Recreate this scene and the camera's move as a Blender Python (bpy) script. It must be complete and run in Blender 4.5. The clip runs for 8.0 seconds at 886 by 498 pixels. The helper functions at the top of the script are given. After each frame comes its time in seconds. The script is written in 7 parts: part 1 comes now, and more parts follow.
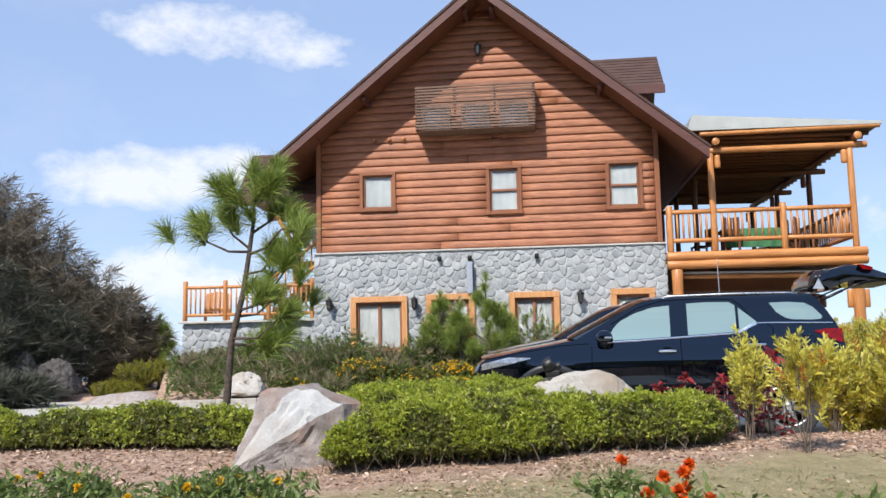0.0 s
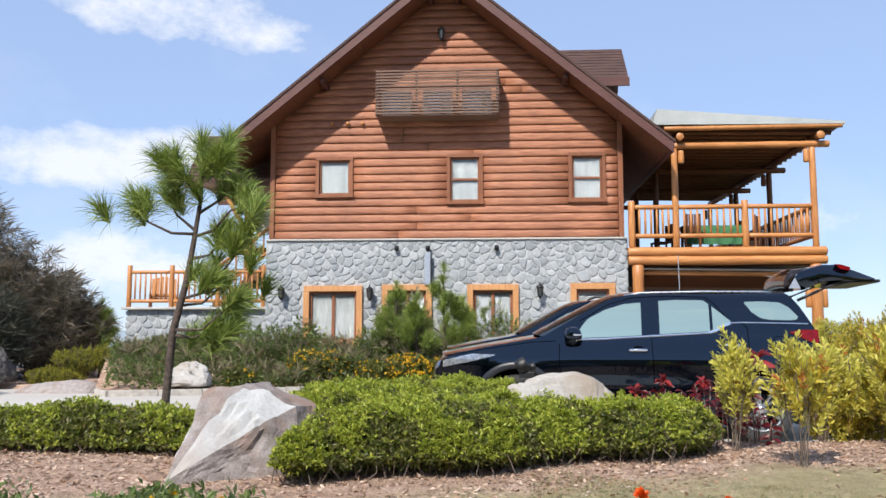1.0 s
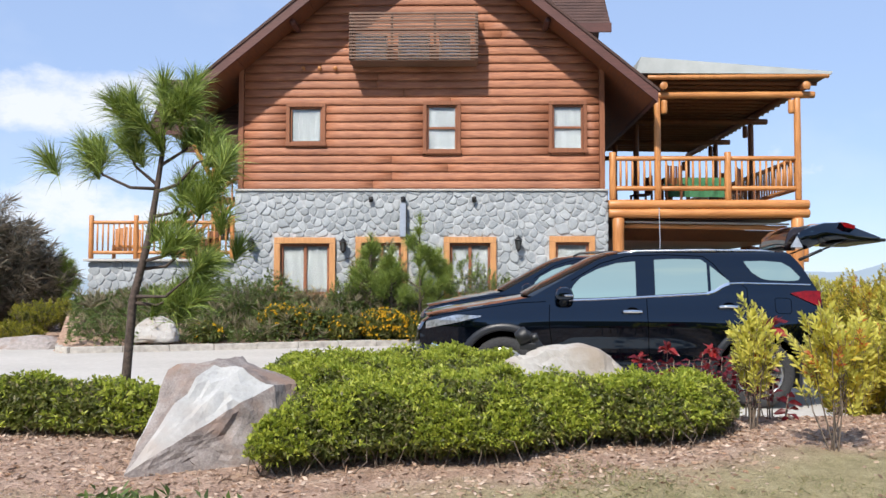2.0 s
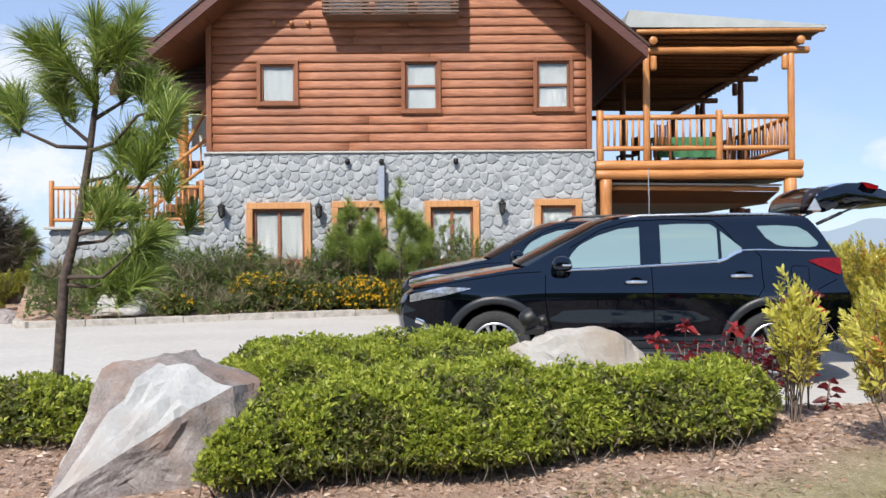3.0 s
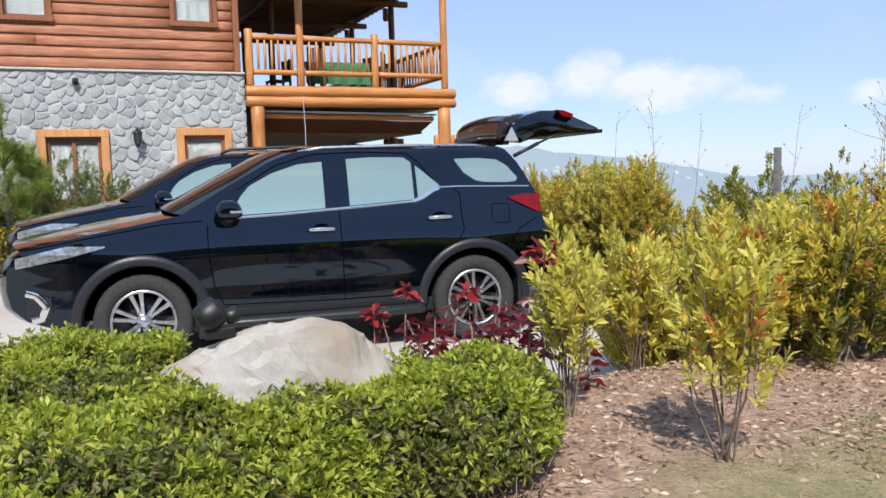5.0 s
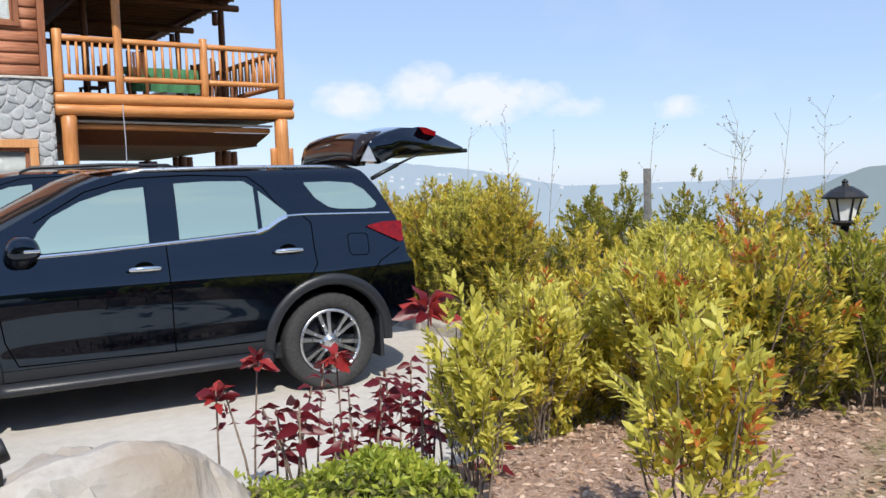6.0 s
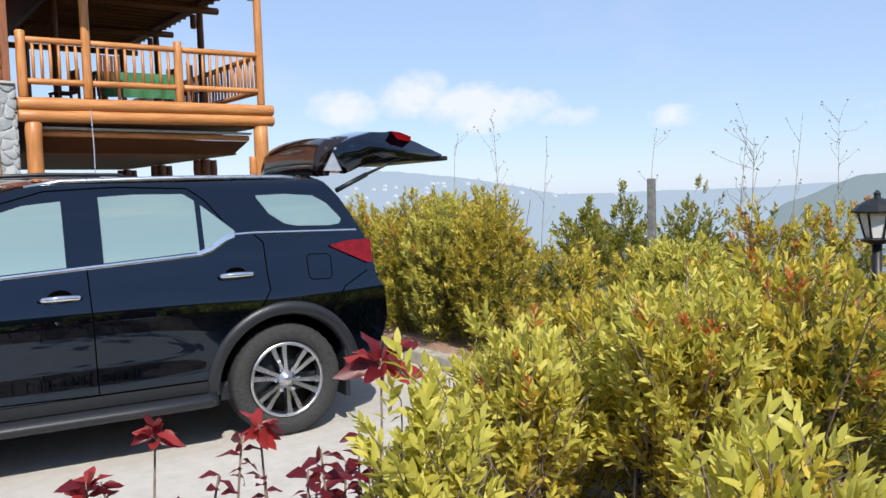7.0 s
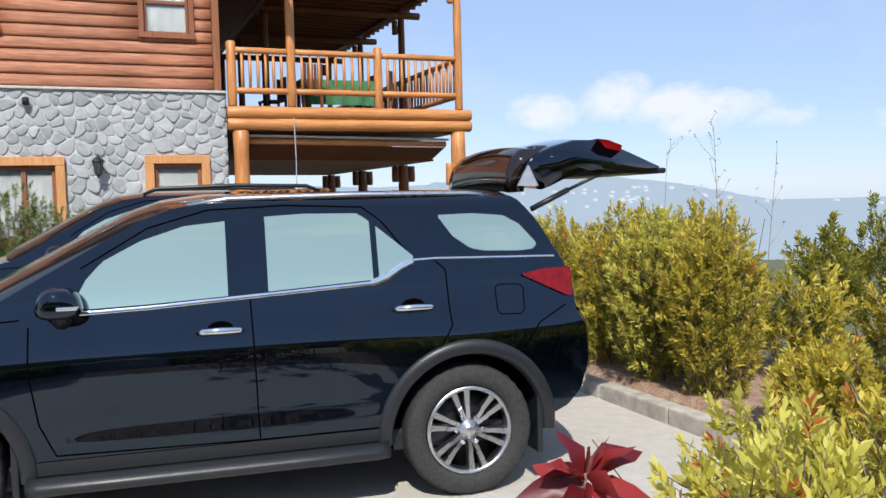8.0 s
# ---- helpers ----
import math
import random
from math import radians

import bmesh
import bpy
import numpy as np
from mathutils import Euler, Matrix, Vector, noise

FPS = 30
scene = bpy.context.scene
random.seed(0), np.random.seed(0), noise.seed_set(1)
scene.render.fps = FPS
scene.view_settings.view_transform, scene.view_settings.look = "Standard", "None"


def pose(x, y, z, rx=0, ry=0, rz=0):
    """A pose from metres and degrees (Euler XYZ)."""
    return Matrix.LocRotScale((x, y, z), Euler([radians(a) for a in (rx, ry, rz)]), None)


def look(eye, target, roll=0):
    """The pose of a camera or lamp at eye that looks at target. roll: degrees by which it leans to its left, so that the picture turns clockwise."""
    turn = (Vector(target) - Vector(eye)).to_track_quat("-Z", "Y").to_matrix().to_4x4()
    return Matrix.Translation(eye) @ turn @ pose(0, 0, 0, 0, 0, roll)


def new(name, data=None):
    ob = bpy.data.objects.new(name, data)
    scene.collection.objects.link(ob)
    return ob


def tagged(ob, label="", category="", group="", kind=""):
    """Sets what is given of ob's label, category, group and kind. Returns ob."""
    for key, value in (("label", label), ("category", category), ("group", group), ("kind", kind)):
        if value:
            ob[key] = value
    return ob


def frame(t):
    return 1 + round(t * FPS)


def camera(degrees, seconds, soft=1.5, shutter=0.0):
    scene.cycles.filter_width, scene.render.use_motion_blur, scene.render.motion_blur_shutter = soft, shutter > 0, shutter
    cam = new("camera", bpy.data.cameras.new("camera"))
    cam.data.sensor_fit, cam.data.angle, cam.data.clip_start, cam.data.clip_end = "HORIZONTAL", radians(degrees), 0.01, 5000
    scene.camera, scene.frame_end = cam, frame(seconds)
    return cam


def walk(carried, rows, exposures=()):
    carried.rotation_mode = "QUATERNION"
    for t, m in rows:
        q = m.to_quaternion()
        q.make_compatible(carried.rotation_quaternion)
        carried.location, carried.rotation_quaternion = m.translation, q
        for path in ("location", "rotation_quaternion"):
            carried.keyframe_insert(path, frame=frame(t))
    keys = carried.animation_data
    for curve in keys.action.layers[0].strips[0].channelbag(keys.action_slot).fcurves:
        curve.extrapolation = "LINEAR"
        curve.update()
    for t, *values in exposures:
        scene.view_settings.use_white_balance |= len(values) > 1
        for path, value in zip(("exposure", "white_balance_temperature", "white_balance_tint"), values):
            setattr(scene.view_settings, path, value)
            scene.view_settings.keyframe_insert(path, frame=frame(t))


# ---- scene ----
cam = camera(55.3, 8.0)
PATH = [
    (0, (-0.098, 0.886, 1.095), (-0.327, 2.859, 1.332), -1.1),
    (0.5, (-0.152, 1.185, 1.144), (-0.341, 3.162, 1.375), -0.9),
    (1, (-0.27, 1.476, 1.146), (-0.39, 3.461, 1.36), 0.0),
    (1.5, (-0.377, 1.749, 1.193), (-0.436, 3.743, 1.335), 0.3),
    (2.8, (-0.558, 2.778, 1.364), (-0.588, 4.777, 1.39), -0.2),
    (3, (-0.566, 2.962, 1.348), (-0.561, 4.962, 1.354), -0.4),
    (3.5, (-0.611, 3.369, 1.404), (-0.578, 5.368, 1.421), -0.7),
    (4, (-0.667, 3.783, 1.419), (-0.449, 5.771, 1.361), -1.0),
    (4.5, (-0.586, 4.249, 1.392), (-0.023, 6.162, 1.242), -1.4),
    (5, (-0.518, 4.683, 1.437), (0.29, 6.504, 1.265), -1.6),
    (5.2, (-0.493, 4.898, 1.474), (0.421, 6.667, 1.297), -1.8),
    (6.5, (0.045, 5.891, 1.573), (1.218, 7.504, 1.426), -1.6),
    (7, (0.383, 6.226, 1.583), (1.541, 7.85, 1.443), -1.8),
    (7.5, (0.643, 6.618, 1.638), (1.476, 8.432, 1.515), -1.5),
    (8, (0.828, 7.002, 1.675), (1.581, 8.851, 1.556), -1.4),
]
walk(cam, [(t, look(eye, target, roll)) for t, eye, target, roll in PATH], ((0.0, 0.24), (1.5, 0.24), (3.5, 0.19), (8.0, 0.14)))

# ---- world, sun ----
SUN_TRAVEL = Vector((0.40, 1.0, -1.10)).normalized()
sun_data = bpy.data.lights.new("sun", "SUN")
sun_data.energy, sun_data.angle, sun_data.color = 5.0, radians(0.6), (1.0, 0.94, 0.85)
sun = new("sun", sun_data)
sun.matrix_world = look((0, 0, 30), Vector((0, 0, 30)) + SUN_TRAVEL)

world = bpy.data.worlds.new("sky_world")
scene.world = world
world.use_nodes = True
wt = world.node_tree
wt.nodes.clear()


def wnode(kind, **inputs):
    n = wt.nodes.new(kind)
    for key, value in inputs.items():
        n.inputs[key].default_value = value
    return n


def wmath(op, a, b=None):
    n = wt.nodes.new("ShaderNodeMath")
    n.operation = op
    for k, v in enumerate((a, b)):
        if v is None:
            continue
        if isinstance(v, (int, float)):
            n.inputs[k].default_value = v
        else:
            wt.links.new(v, n.inputs[k])
    return n.outputs[0]


sky = wt.nodes.new("ShaderNodeTexSky")
sky.sky_type, sky.sun_disc = "NISHITA", False
sky.sun_elevation = math.asin(-SUN_TRAVEL.z)
sky.sun_rotation = math.atan2(-SUN_TRAVEL.x, -SUN_TRAVEL.y)
sky.altitude, sky.air_density, sky.dust_density, sky.ozone_density = 1400, 1.0, 0.6, 1.6
wcoord = wt.nodes.new("ShaderNodeTexCoord")
wsep = wt.nodes.new("ShaderNodeSeparateXYZ")
wt.links.new(wcoord.outputs["Generated"], wsep.inputs[0])
# cumulus puffs: soft lobes by bearing (degrees from +y to the right) and height, broken up by noise
bearing = wmath("MULTIPLY", wmath("ARCTAN2", wsep.outputs[0], wsep.outputs[1]), 57.29578)
height = wmath("MULTIPLY", wmath("ARCSINE", wsep.outputs[2]), 57.29578)
CLOUDS = ((-22.5, 20.9, 6.0, 1.9, 0.95), (-17, 19.9, 4.0, 1.4, 0.9), (-26.5, 11.2, 5.4, 2.0, 1.25), (-20.5, 12.2, 3.4, 1.5, 1.0), (-25, 4.9, 7.5, 2.2, 1.05), (-13, 9.5, 4.0, 1.4, 0.6),
          (29.5, 5.7, 2.6, 1.3, 1.1), (33.4, 6.3, 2.8, 1.6, 1.2), (38.5, 5.4, 4.8, 1.5, 1.15), (43.5, 4.6, 3.0, 0.8, 0.7), (50.5, 4.3, 1.9, 0.8, 0.8),
          (56, 5.6, 2.5, 0.9, 0.4), (62, 4.0, 3.0, 0.8, 0.4), (21, 7.5, 3.5, 1.5, 0.5), (-44, 9.0, 6.0, 2.5, 0.7), (75, 7.0, 6.0, 2.0, 0.6))
cover = None
for cb, ce, wb, we, amount in CLOUDS:
    a = wmath("DIVIDE", wmath("SUBTRACT", bearing, cb), wb)
    b = wmath("DIVIDE", wmath("SUBTRACT", height, ce), we)
    d = wmath("ADD", wmath("MULTIPLY", a, a), wmath("MULTIPLY", b, b))
    lobe = wmath("MULTIPLY", wmath("MAXIMUM", wmath("SUBTRACT", 1.0, wmath("MULTIPLY", d, 0.55)), 0.0), amount)
    cover = lobe if cover is None else wmath("MAXIMUM", cover, lobe)
wnoise = wnode("ShaderNodeTexNoise", Scale=16.0, Detail=7.0, Roughness=0.62)
wmap = wt.nodes.new("ShaderNodeMapping")
wmap.inputs["Scale"].default_value = (1.0, 1.0, 1.7)
wt.links.new(wcoord.outputs["Generated"], wmap.inputs[0])
wt.links.new(wmap.outputs[0], wnoise.inputs["Vector"])
wnoise2 = wnode("ShaderNodeTexNoise", Scale=3.0, Detail=5.0, Roughness=0.6)
wt.links.new(wmap.outputs[0], wnoise2.inputs["Vector"])
puff = wmath("MULTIPLY", wmath("SUBTRACT", wmath("ADD", cover, wmath("MULTIPLY", wnoise.outputs[0], 2.2)), 1.50), 1.45)
veil = wmath("MULTIPLY", wmath("SUBTRACT", wnoise2.outputs[0], 0.50), 0.9)
wramp = wt.nodes.new("ShaderNodeClamp")
inside = wmath("MULTIPLY", puff, wmath("MINIMUM", wmath("MULTIPLY", cover, 3.0), 1.0))
wt.links.new(wmath("MAXIMUM", inside, wmath("MAXIMUM", veil, 0.0)), wramp.inputs[0])
wmix = wt.nodes.new("ShaderNodeMix")
wmix.data_type = "RGBA"
wt.links.new(wmath("MULTIPLY", wramp.outputs[0], 0.84), wmix.inputs[0])
# a thin bright summer haze lies over the clear sky
whaze = wt.nodes.new("ShaderNodeMix")
whaze.data_type = "RGBA"
whaze.inputs[0].default_value = 0.55
whaze.inputs[7].default_value = (4.4, 5.9, 9.2, 1)
wt.links.new(sky.outputs[0], whaze.inputs[6])
wt.links.new(whaze.outputs[2], wmix.inputs[6])
wmix.inputs[7].default_value = (7.6, 7.8, 8.3, 1)
wbg = wnode("ShaderNodeBackground", Strength=0.112)
wt.links.new(wmix.outputs[2], wbg.inputs[0])
wout = wt.nodes.new("ShaderNodeOutputWorld")
wt.links.new(wbg.outputs[0], wout.inputs[0])

# ---- materials ----


class Shader:
    """A Principled material with a few helpers for procedural colour and relief."""

    def __init__(self, name, rough=0.7, metal=0.0, spec=0.5):
        self.m = bpy.data.materials.new(name)
        self.m.use_nodes = True
        self.t = self.m.node_tree
        self.p = self.t.nodes["Principled BSDF"]
        self.p.inputs["Roughness"].default_value = rough
        self.p.inputs["Metallic"].default_value = metal
        self.p.inputs["Specular IOR Level"].default_value = spec
        self.co = self.t.nodes.new("ShaderNodeTexCoord").outputs["Object"]

    def n(self, kind, **inputs):
        node = self.t.nodes.new(kind)
        for key, value in inputs.items():
            node.inputs[key.replace("_", " ")].default_value = value
        return node

    def world_space(self):
        self.co = self.t.nodes.new("ShaderNodeNewGeometry").outputs["Position"]
        return self

    def link(self, a, b):
        self.t.links.new(a, b)

    def noise(self, scale, detail=4.0, rough=0.55, stretch=(1, 1, 1), kind="noise"):
        mp = self.t.nodes.new("ShaderNodeMapping")
        mp.inputs["Scale"].default_value = stretch
        self.link(self.co, mp.inputs[0])
        if kind == "voronoi":
            tex = self.n("ShaderNodeTexVoronoi", Scale=scale)
        else:
            tex = self.n("ShaderNodeTexNoise", Scale=scale, Detail=detail, Roughness=rough)
        self.link(mp.outputs[0], tex.inputs["Vector"])
        return tex.outputs[0]

    def ramp(self, fac, *stops):
        r = self.t.nodes.new("ShaderNodeValToRGB")
        while len(r.color_ramp.elements) < len(stops):
            r.color_ramp.elements.new(0.5)
        for e, (at, c) in zip(r.color_ramp.elements, stops):
            e.position, e.color = at, (*c, 1) if len(c) == 3 else c
        self.link(fac, r.inputs[0])
        return r.outputs[0]

    def mix(self, fac, a, b, mode="MIX"):
        x = self.t.nodes.new("ShaderNodeMix")
        x.data_type, x.blend_type = "RGBA", mode
        for k, v in ((0, fac), (6, a), (7, b)):
            if isinstance(v, (int, float)):
                x.inputs[k].default_value = v
            elif isinstance(v, tuple):
                x.inputs[k].default_value = (*v, 1)
            else:
                self.link(v, x.inputs[k])
        return x.outputs[2]

    def math(self, op, a, b):
        x = self.t.nodes.new("ShaderNodeMath")
        x.operation = op
        for k, v in enumerate((a, b)):
            if isinstance(v, (int, float)):
                x.inputs[k].default_value = v
            else:
                self.link(v, x.inputs[k])
        return x.outputs[0]

    def piece(self):
        return self.t.nodes.new("ShaderNodeObjectInfo").outputs["Random"]

    def island(self):
        return self.t.nodes.new("ShaderNodeNewGeometry").outputs["Random Per Island"]

    def color(self, c):
        if isinstance(c, tuple):
            self.p.inputs["Base Color"].default_value = (*c, 1)
        else:
            self.link(c, self.p.inputs["Base Color"])
        return self

    def rough(self, fac, lo, hi):
        mr = self.n("ShaderNodeMapRange")
        mr.inputs[3].default_value, mr.inputs[4].default_value = lo, hi
        self.link(fac, mr.inputs[0])
        self.link(mr.outputs[0], self.p.inputs["Roughness"])
        return self

    def bump(self, fac, strength=0.4, distance=0.01):
        b = self.n("ShaderNodeBump", Strength=strength, Distance=distance)
        self.link(fac, b.inputs["Height"])
        self.link(b.outputs[0], self.p.inputs["Normal"])
        return self

    def coat(self, weight=1.0, rough=0.03):
        self.p.inputs["Coat Weight"].default_value = weight
        self.p.inputs["Coat Roughness"].default_value = rough
        return self

    def leafy(self, amount=0.35, tint=(0.35, 0.5, 0.05)):
        tr = self.t.nodes.new("ShaderNodeBsdfTranslucent")
        base = self.p.inputs["Base Color"]
        if base.links:
            self.link(self.mix(0.5, base.links[0].from_socket, tint), tr.inputs[0])
        else:
            tr.inputs[0].default_value = (*tint, 1)
        mx = self.t.nodes.new("ShaderNodeMixShader")
        mx.inputs[0].default_value = amount
        out = self.t.nodes["Material Output"]
        self.link(self.p.outputs[0], mx.inputs[1])
        self.link(tr.outputs[0], mx.inputs[2])
        self.link(mx.outputs[0], out.inputs[0])
        return self


def wood(name, dark, mid, light, along, rough=0.6, pieces=True, scale=1.0):
    """Stained wood with grain along one axis."""
    s = Shader(name, rough).world_space()
    st = [9.0 * scale] * 3
    st[along] = 0.7 * scale
    g = s.noise(3.0, 6, 0.65, tuple(st))
    blot = s.noise(0.9 * scale, 3, 0.5)
    c = s.ramp(g, (0.25, dark), (0.5, mid), (0.78, light))
    c = s.mix(s.math("MULTIPLY", s.ramp(blot, (0.38, (0, 0, 0)), (0.7, (1, 1, 1))), 0.45), c, dark)
    if pieces:
        c = s.mix(s.math("MULTIPLY", s.piece(), 0.24), c, tuple(0.6 * a for a in mid), "MIX")
    s.color(c).bump(g, 0.35, 0.006).rough(g, rough - 0.12, rough + 0.18)
    return s.m


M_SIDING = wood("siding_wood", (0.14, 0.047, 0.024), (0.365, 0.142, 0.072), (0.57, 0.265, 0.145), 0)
# Front siding's wood again, darkened for the shade under eaves and deck roof.
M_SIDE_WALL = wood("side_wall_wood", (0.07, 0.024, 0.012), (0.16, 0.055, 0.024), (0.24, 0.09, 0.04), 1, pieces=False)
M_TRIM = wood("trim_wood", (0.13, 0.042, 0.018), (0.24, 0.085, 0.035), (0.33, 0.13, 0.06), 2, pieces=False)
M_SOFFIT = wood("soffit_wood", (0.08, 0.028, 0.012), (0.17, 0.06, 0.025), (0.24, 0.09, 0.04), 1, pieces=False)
M_FASCIA = wood("fascia_wood", (0.06, 0.022, 0.018), (0.105, 0.038, 0.030), (0.15, 0.058, 0.046), 0, 0.55, pieces=False)
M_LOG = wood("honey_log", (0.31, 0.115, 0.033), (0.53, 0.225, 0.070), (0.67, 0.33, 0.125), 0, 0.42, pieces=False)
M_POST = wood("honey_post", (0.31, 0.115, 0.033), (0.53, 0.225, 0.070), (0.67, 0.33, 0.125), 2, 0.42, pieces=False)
# Honey log in a darker copy: shade under the deck roof put into colour.
M_SHADELOG = wood("dark_stained_log", (0.10, 0.036, 0.014), (0.20, 0.075, 0.028), (0.28, 0.115, 0.045), 1, 0.55, pieces=False)
M_PINE = wood("window_pine", (0.38, 0.165, 0.06), (0.55, 0.27, 0.105), (0.67, 0.38, 0.17), 2, 0.45, pieces=False)
M_DECKBOARD = wood("deck_board", (0.12, 0.05, 0.022), (0.22, 0.09, 0.04), (0.3, 0.14, 0.06), 0, 0.6)
M_SLAT = wood("weathered_slat", (0.10, 0.058, 0.040), (0.20, 0.12, 0.085), (0.30, 0.20, 0.15), 0, 0.75)


def shingle():
    s = Shader("roof_shingle", 0.9).world_space()
    f = s.noise(30, 3, 0.6)
    b = s.noise(2.0, 4, 0.6)
    s.color(s.mix(s.math("MULTIPLY", s.piece(), 0.4), s.ramp(s.mix(0.5, f, b), (0.3, (0.035, 0.018, 0.015)), (0.7, (0.115, 0.062, 0.05))), (0.06, 0.035, 0.028))).bump(f, 0.5, 0.01)
    return s.m


M_SHINGLE = shingle()


def stone_mat(name, lo, mid, hi, rnd="piece", scale=1.0, warm=None):
    s = Shader(name, 0.85).world_space()
    a = s.noise(5 * scale, 6, 0.65)
    b = s.noise(38 * scale, 4, 0.6)
    c = s.ramp(s.mix(0.4, a, b), (0.28, lo), (0.5, mid), (0.75, hi))
    r = s.piece() if rnd == "piece" else s.island()
    c = s.mix(s.math("MULTIPLY", r, 0.55), c, hi)
    r2 = s.n("ShaderNodeTexWhiteNoise")
    r2.noise_dimensions = "1D"
    s.link(r, r2.inputs["W"])
    c = s.mix(s.math("MULTIPLY", r2.outputs[0], 0.42), c, lo)
    if warm:
        c = s.mix(s.ramp(s.noise(1.6 * scale, 4, 0.6), (0.48, (0, 0, 0)), (0.66, (1, 1, 1))), c, warm)
    s.color(c).bump(s.mix(0.5, a, b), 0.55, 0.02)
    return s.m


M_STONE = stone_mat("wall_stone", (0.16, 0.18, 0.195), (0.30, 0.325, 0.34), (0.50, 0.52, 0.53), scale=1.6)
M_STONE_J = stone_mat("wall_stone_joined", (0.16, 0.18, 0.195), (0.30, 0.325, 0.34), (0.50, 0.52, 0.53), "island", 1.6)
M_ROCK = stone_mat("boulder_rock", (0.07, 0.058, 0.055), (0.25, 0.212, 0.195), (0.46, 0.43, 0.41), "island", 2.2, (0.24, 0.165, 0.13))
M_ROCKPALE = stone_mat("pale_boulder", (0.22, 0.205, 0.19), (0.36, 0.34, 0.315), (0.46, 0.445, 0.425), "island", 1.0, (0.30, 0.25, 0.20))
M_ROCKPALESIDE = stone_mat("fresh_broken_rock", (0.28, 0.28, 0.275), (0.42, 0.42, 0.415), (0.53, 0.53, 0.525), "island", 1.2, (0.38, 0.34, 0.31))
# Bank rock darkened: the shade lying on the bank is put into its colour.
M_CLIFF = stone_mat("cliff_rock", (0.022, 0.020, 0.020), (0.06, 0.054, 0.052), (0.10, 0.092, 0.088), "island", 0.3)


def plain(name, c, rough=0.6, metal=0.0, vary=0.15, scale=20.0, spec=0.5, bump=0.0):
    s = Shader(name, rough, metal, spec)
    f = s.noise(scale, 4, 0.6)
    s.color(s.ramp(f, (0.3, tuple(a * (1 - vary) for a in c)), (0.7, tuple(min(1, a * (1 + vary)) for a in c))))
    s.rough(f, max(0.02, rough - 0.06), min(1, rough + 0.08))
    if bump:
        s.bump(f, bump, 0.005)
    return s.m


M_MORTAR = plain("mortar", (0.40, 0.41, 0.42), 0.95, vary=0.25, scale=12, bump=0.5)
M_CAP = plain("plaster_cap", (0.46, 0.44, 0.41), 0.9, bump=0.3)
M_WHITE = plain("white_sheet", (0.60, 0.62, 0.60), 0.5, vary=0.06, scale=3)
M_SHEET = plain("roof_sheet_plastic", (0.40, 0.42, 0.41), 0.5, vary=0.12, scale=2)
M_CURTAIN = plain("curtain_cloth", (0.24, 0.25, 0.265), 0.9, vary=0.05, scale=6)
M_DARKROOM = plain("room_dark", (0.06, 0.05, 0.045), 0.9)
M_BLACK = plain("black_iron", (0.012, 0.012, 0.013), 0.45)
M_FROST = plain("lamp_frosted_glass", (0.75, 0.76, 0.74), 0.25, vary=0.04)
M_LANTERNGLASS = plain("smoked_lantern_glass", (0.055, 0.06, 0.06), 0.12, vary=0.1)
M_GREENCLOTH = plain("green_cloth", (0.04, 0.15, 0.065), 0.85, vary=0.3, scale=5)
M_PIPE = plain("pale_pipe", (0.30, 0.34, 0.41), 0.5, vary=0.1)
M_GREYPOST = plain("grey_post", (0.16, 0.16, 0.155), 0.85, vary=0.35, scale=30, bump=0.4)


def glass_mat(name, tint=(0.9, 0.95, 0.95), rough=0.02):
    s = Shader(name, rough)
    s.color(tint)
    s.p.inputs["Transmission Weight"].default_value = 1.0
    s.p.inputs["IOR"].default_value = 1.45
    return s.m


M_GLASS = glass_mat("window_glass")


def car_paint():
    s = Shader("black_car_paint", 0.03, 0.0, 0.45)
    f = s.noise(900, 2, 0.5)
    s.color(s.ramp(f, (0.4, (0.0002, 0.0006, 0.0015)), (0.7, (0.0004, 0.0011, 0.0030)))).coat(1.0, 0.012)
    s.p.inputs["Coat IOR"].default_value = 1.48
    # the mirrored sky's blue is put into the specular tint
    s.p.inputs["Specular Tint"].default_value = (0.16, 0.52, 1.0, 1)
    return s.m


M_PAINT = car_paint()


def tinted():
    s = Shader("tinted_mirror_film_glass", 0.015, 1.0, 0.5)
    s.color((0.80, 0.86, 0.61))
    return s.m


M_CARGLASS = tinted()
M_DARKGLASS = plain("dark_tinted_glass", (0.01, 0.012, 0.013), 0.03, spec=0.7, vary=0.05)
M_CHROME = plain("chrome", (0.85, 0.86, 0.88), 0.08, 1.0, 0.03)
M_ALLOY = plain("alloy_silver", (0.62, 0.63, 0.65), 0.28, 1.0, 0.06)
M_DARKALLOY = plain("dark_alloy", (0.025, 0.025, 0.028), 0.4, 0.6)
M_TYRE = plain("tyre_rubber", (0.034, 0.034, 0.035), 0.8, vary=0.35, scale=60, bump=0.3, spec=0.3)
M_PLASTIC = plain("black_plastic", (0.014, 0.016, 0.020), 0.40, vary=0.15, scale=80, bump=0.12, spec=0.45)
M_RUBBER = plain("seam_black", (0.0015, 0.0015, 0.0015), 0.9, spec=0.0)
M_REDLAMP = plain("red_lamp_plastic", (0.16, 0.003, 0.005), 0.06, vary=0.4, scale=25, spec=0.35)
M_LAMPCLEAR = plain("headlamp_clear", (0.42, 0.44, 0.47), 0.08, 0.7, 0.5, 30)
M_BROWNGLASS = plain("brown_tinted_glass", (0.014, 0.008, 0.007), 0.05, spec=0.7, vary=0.2, scale=4)


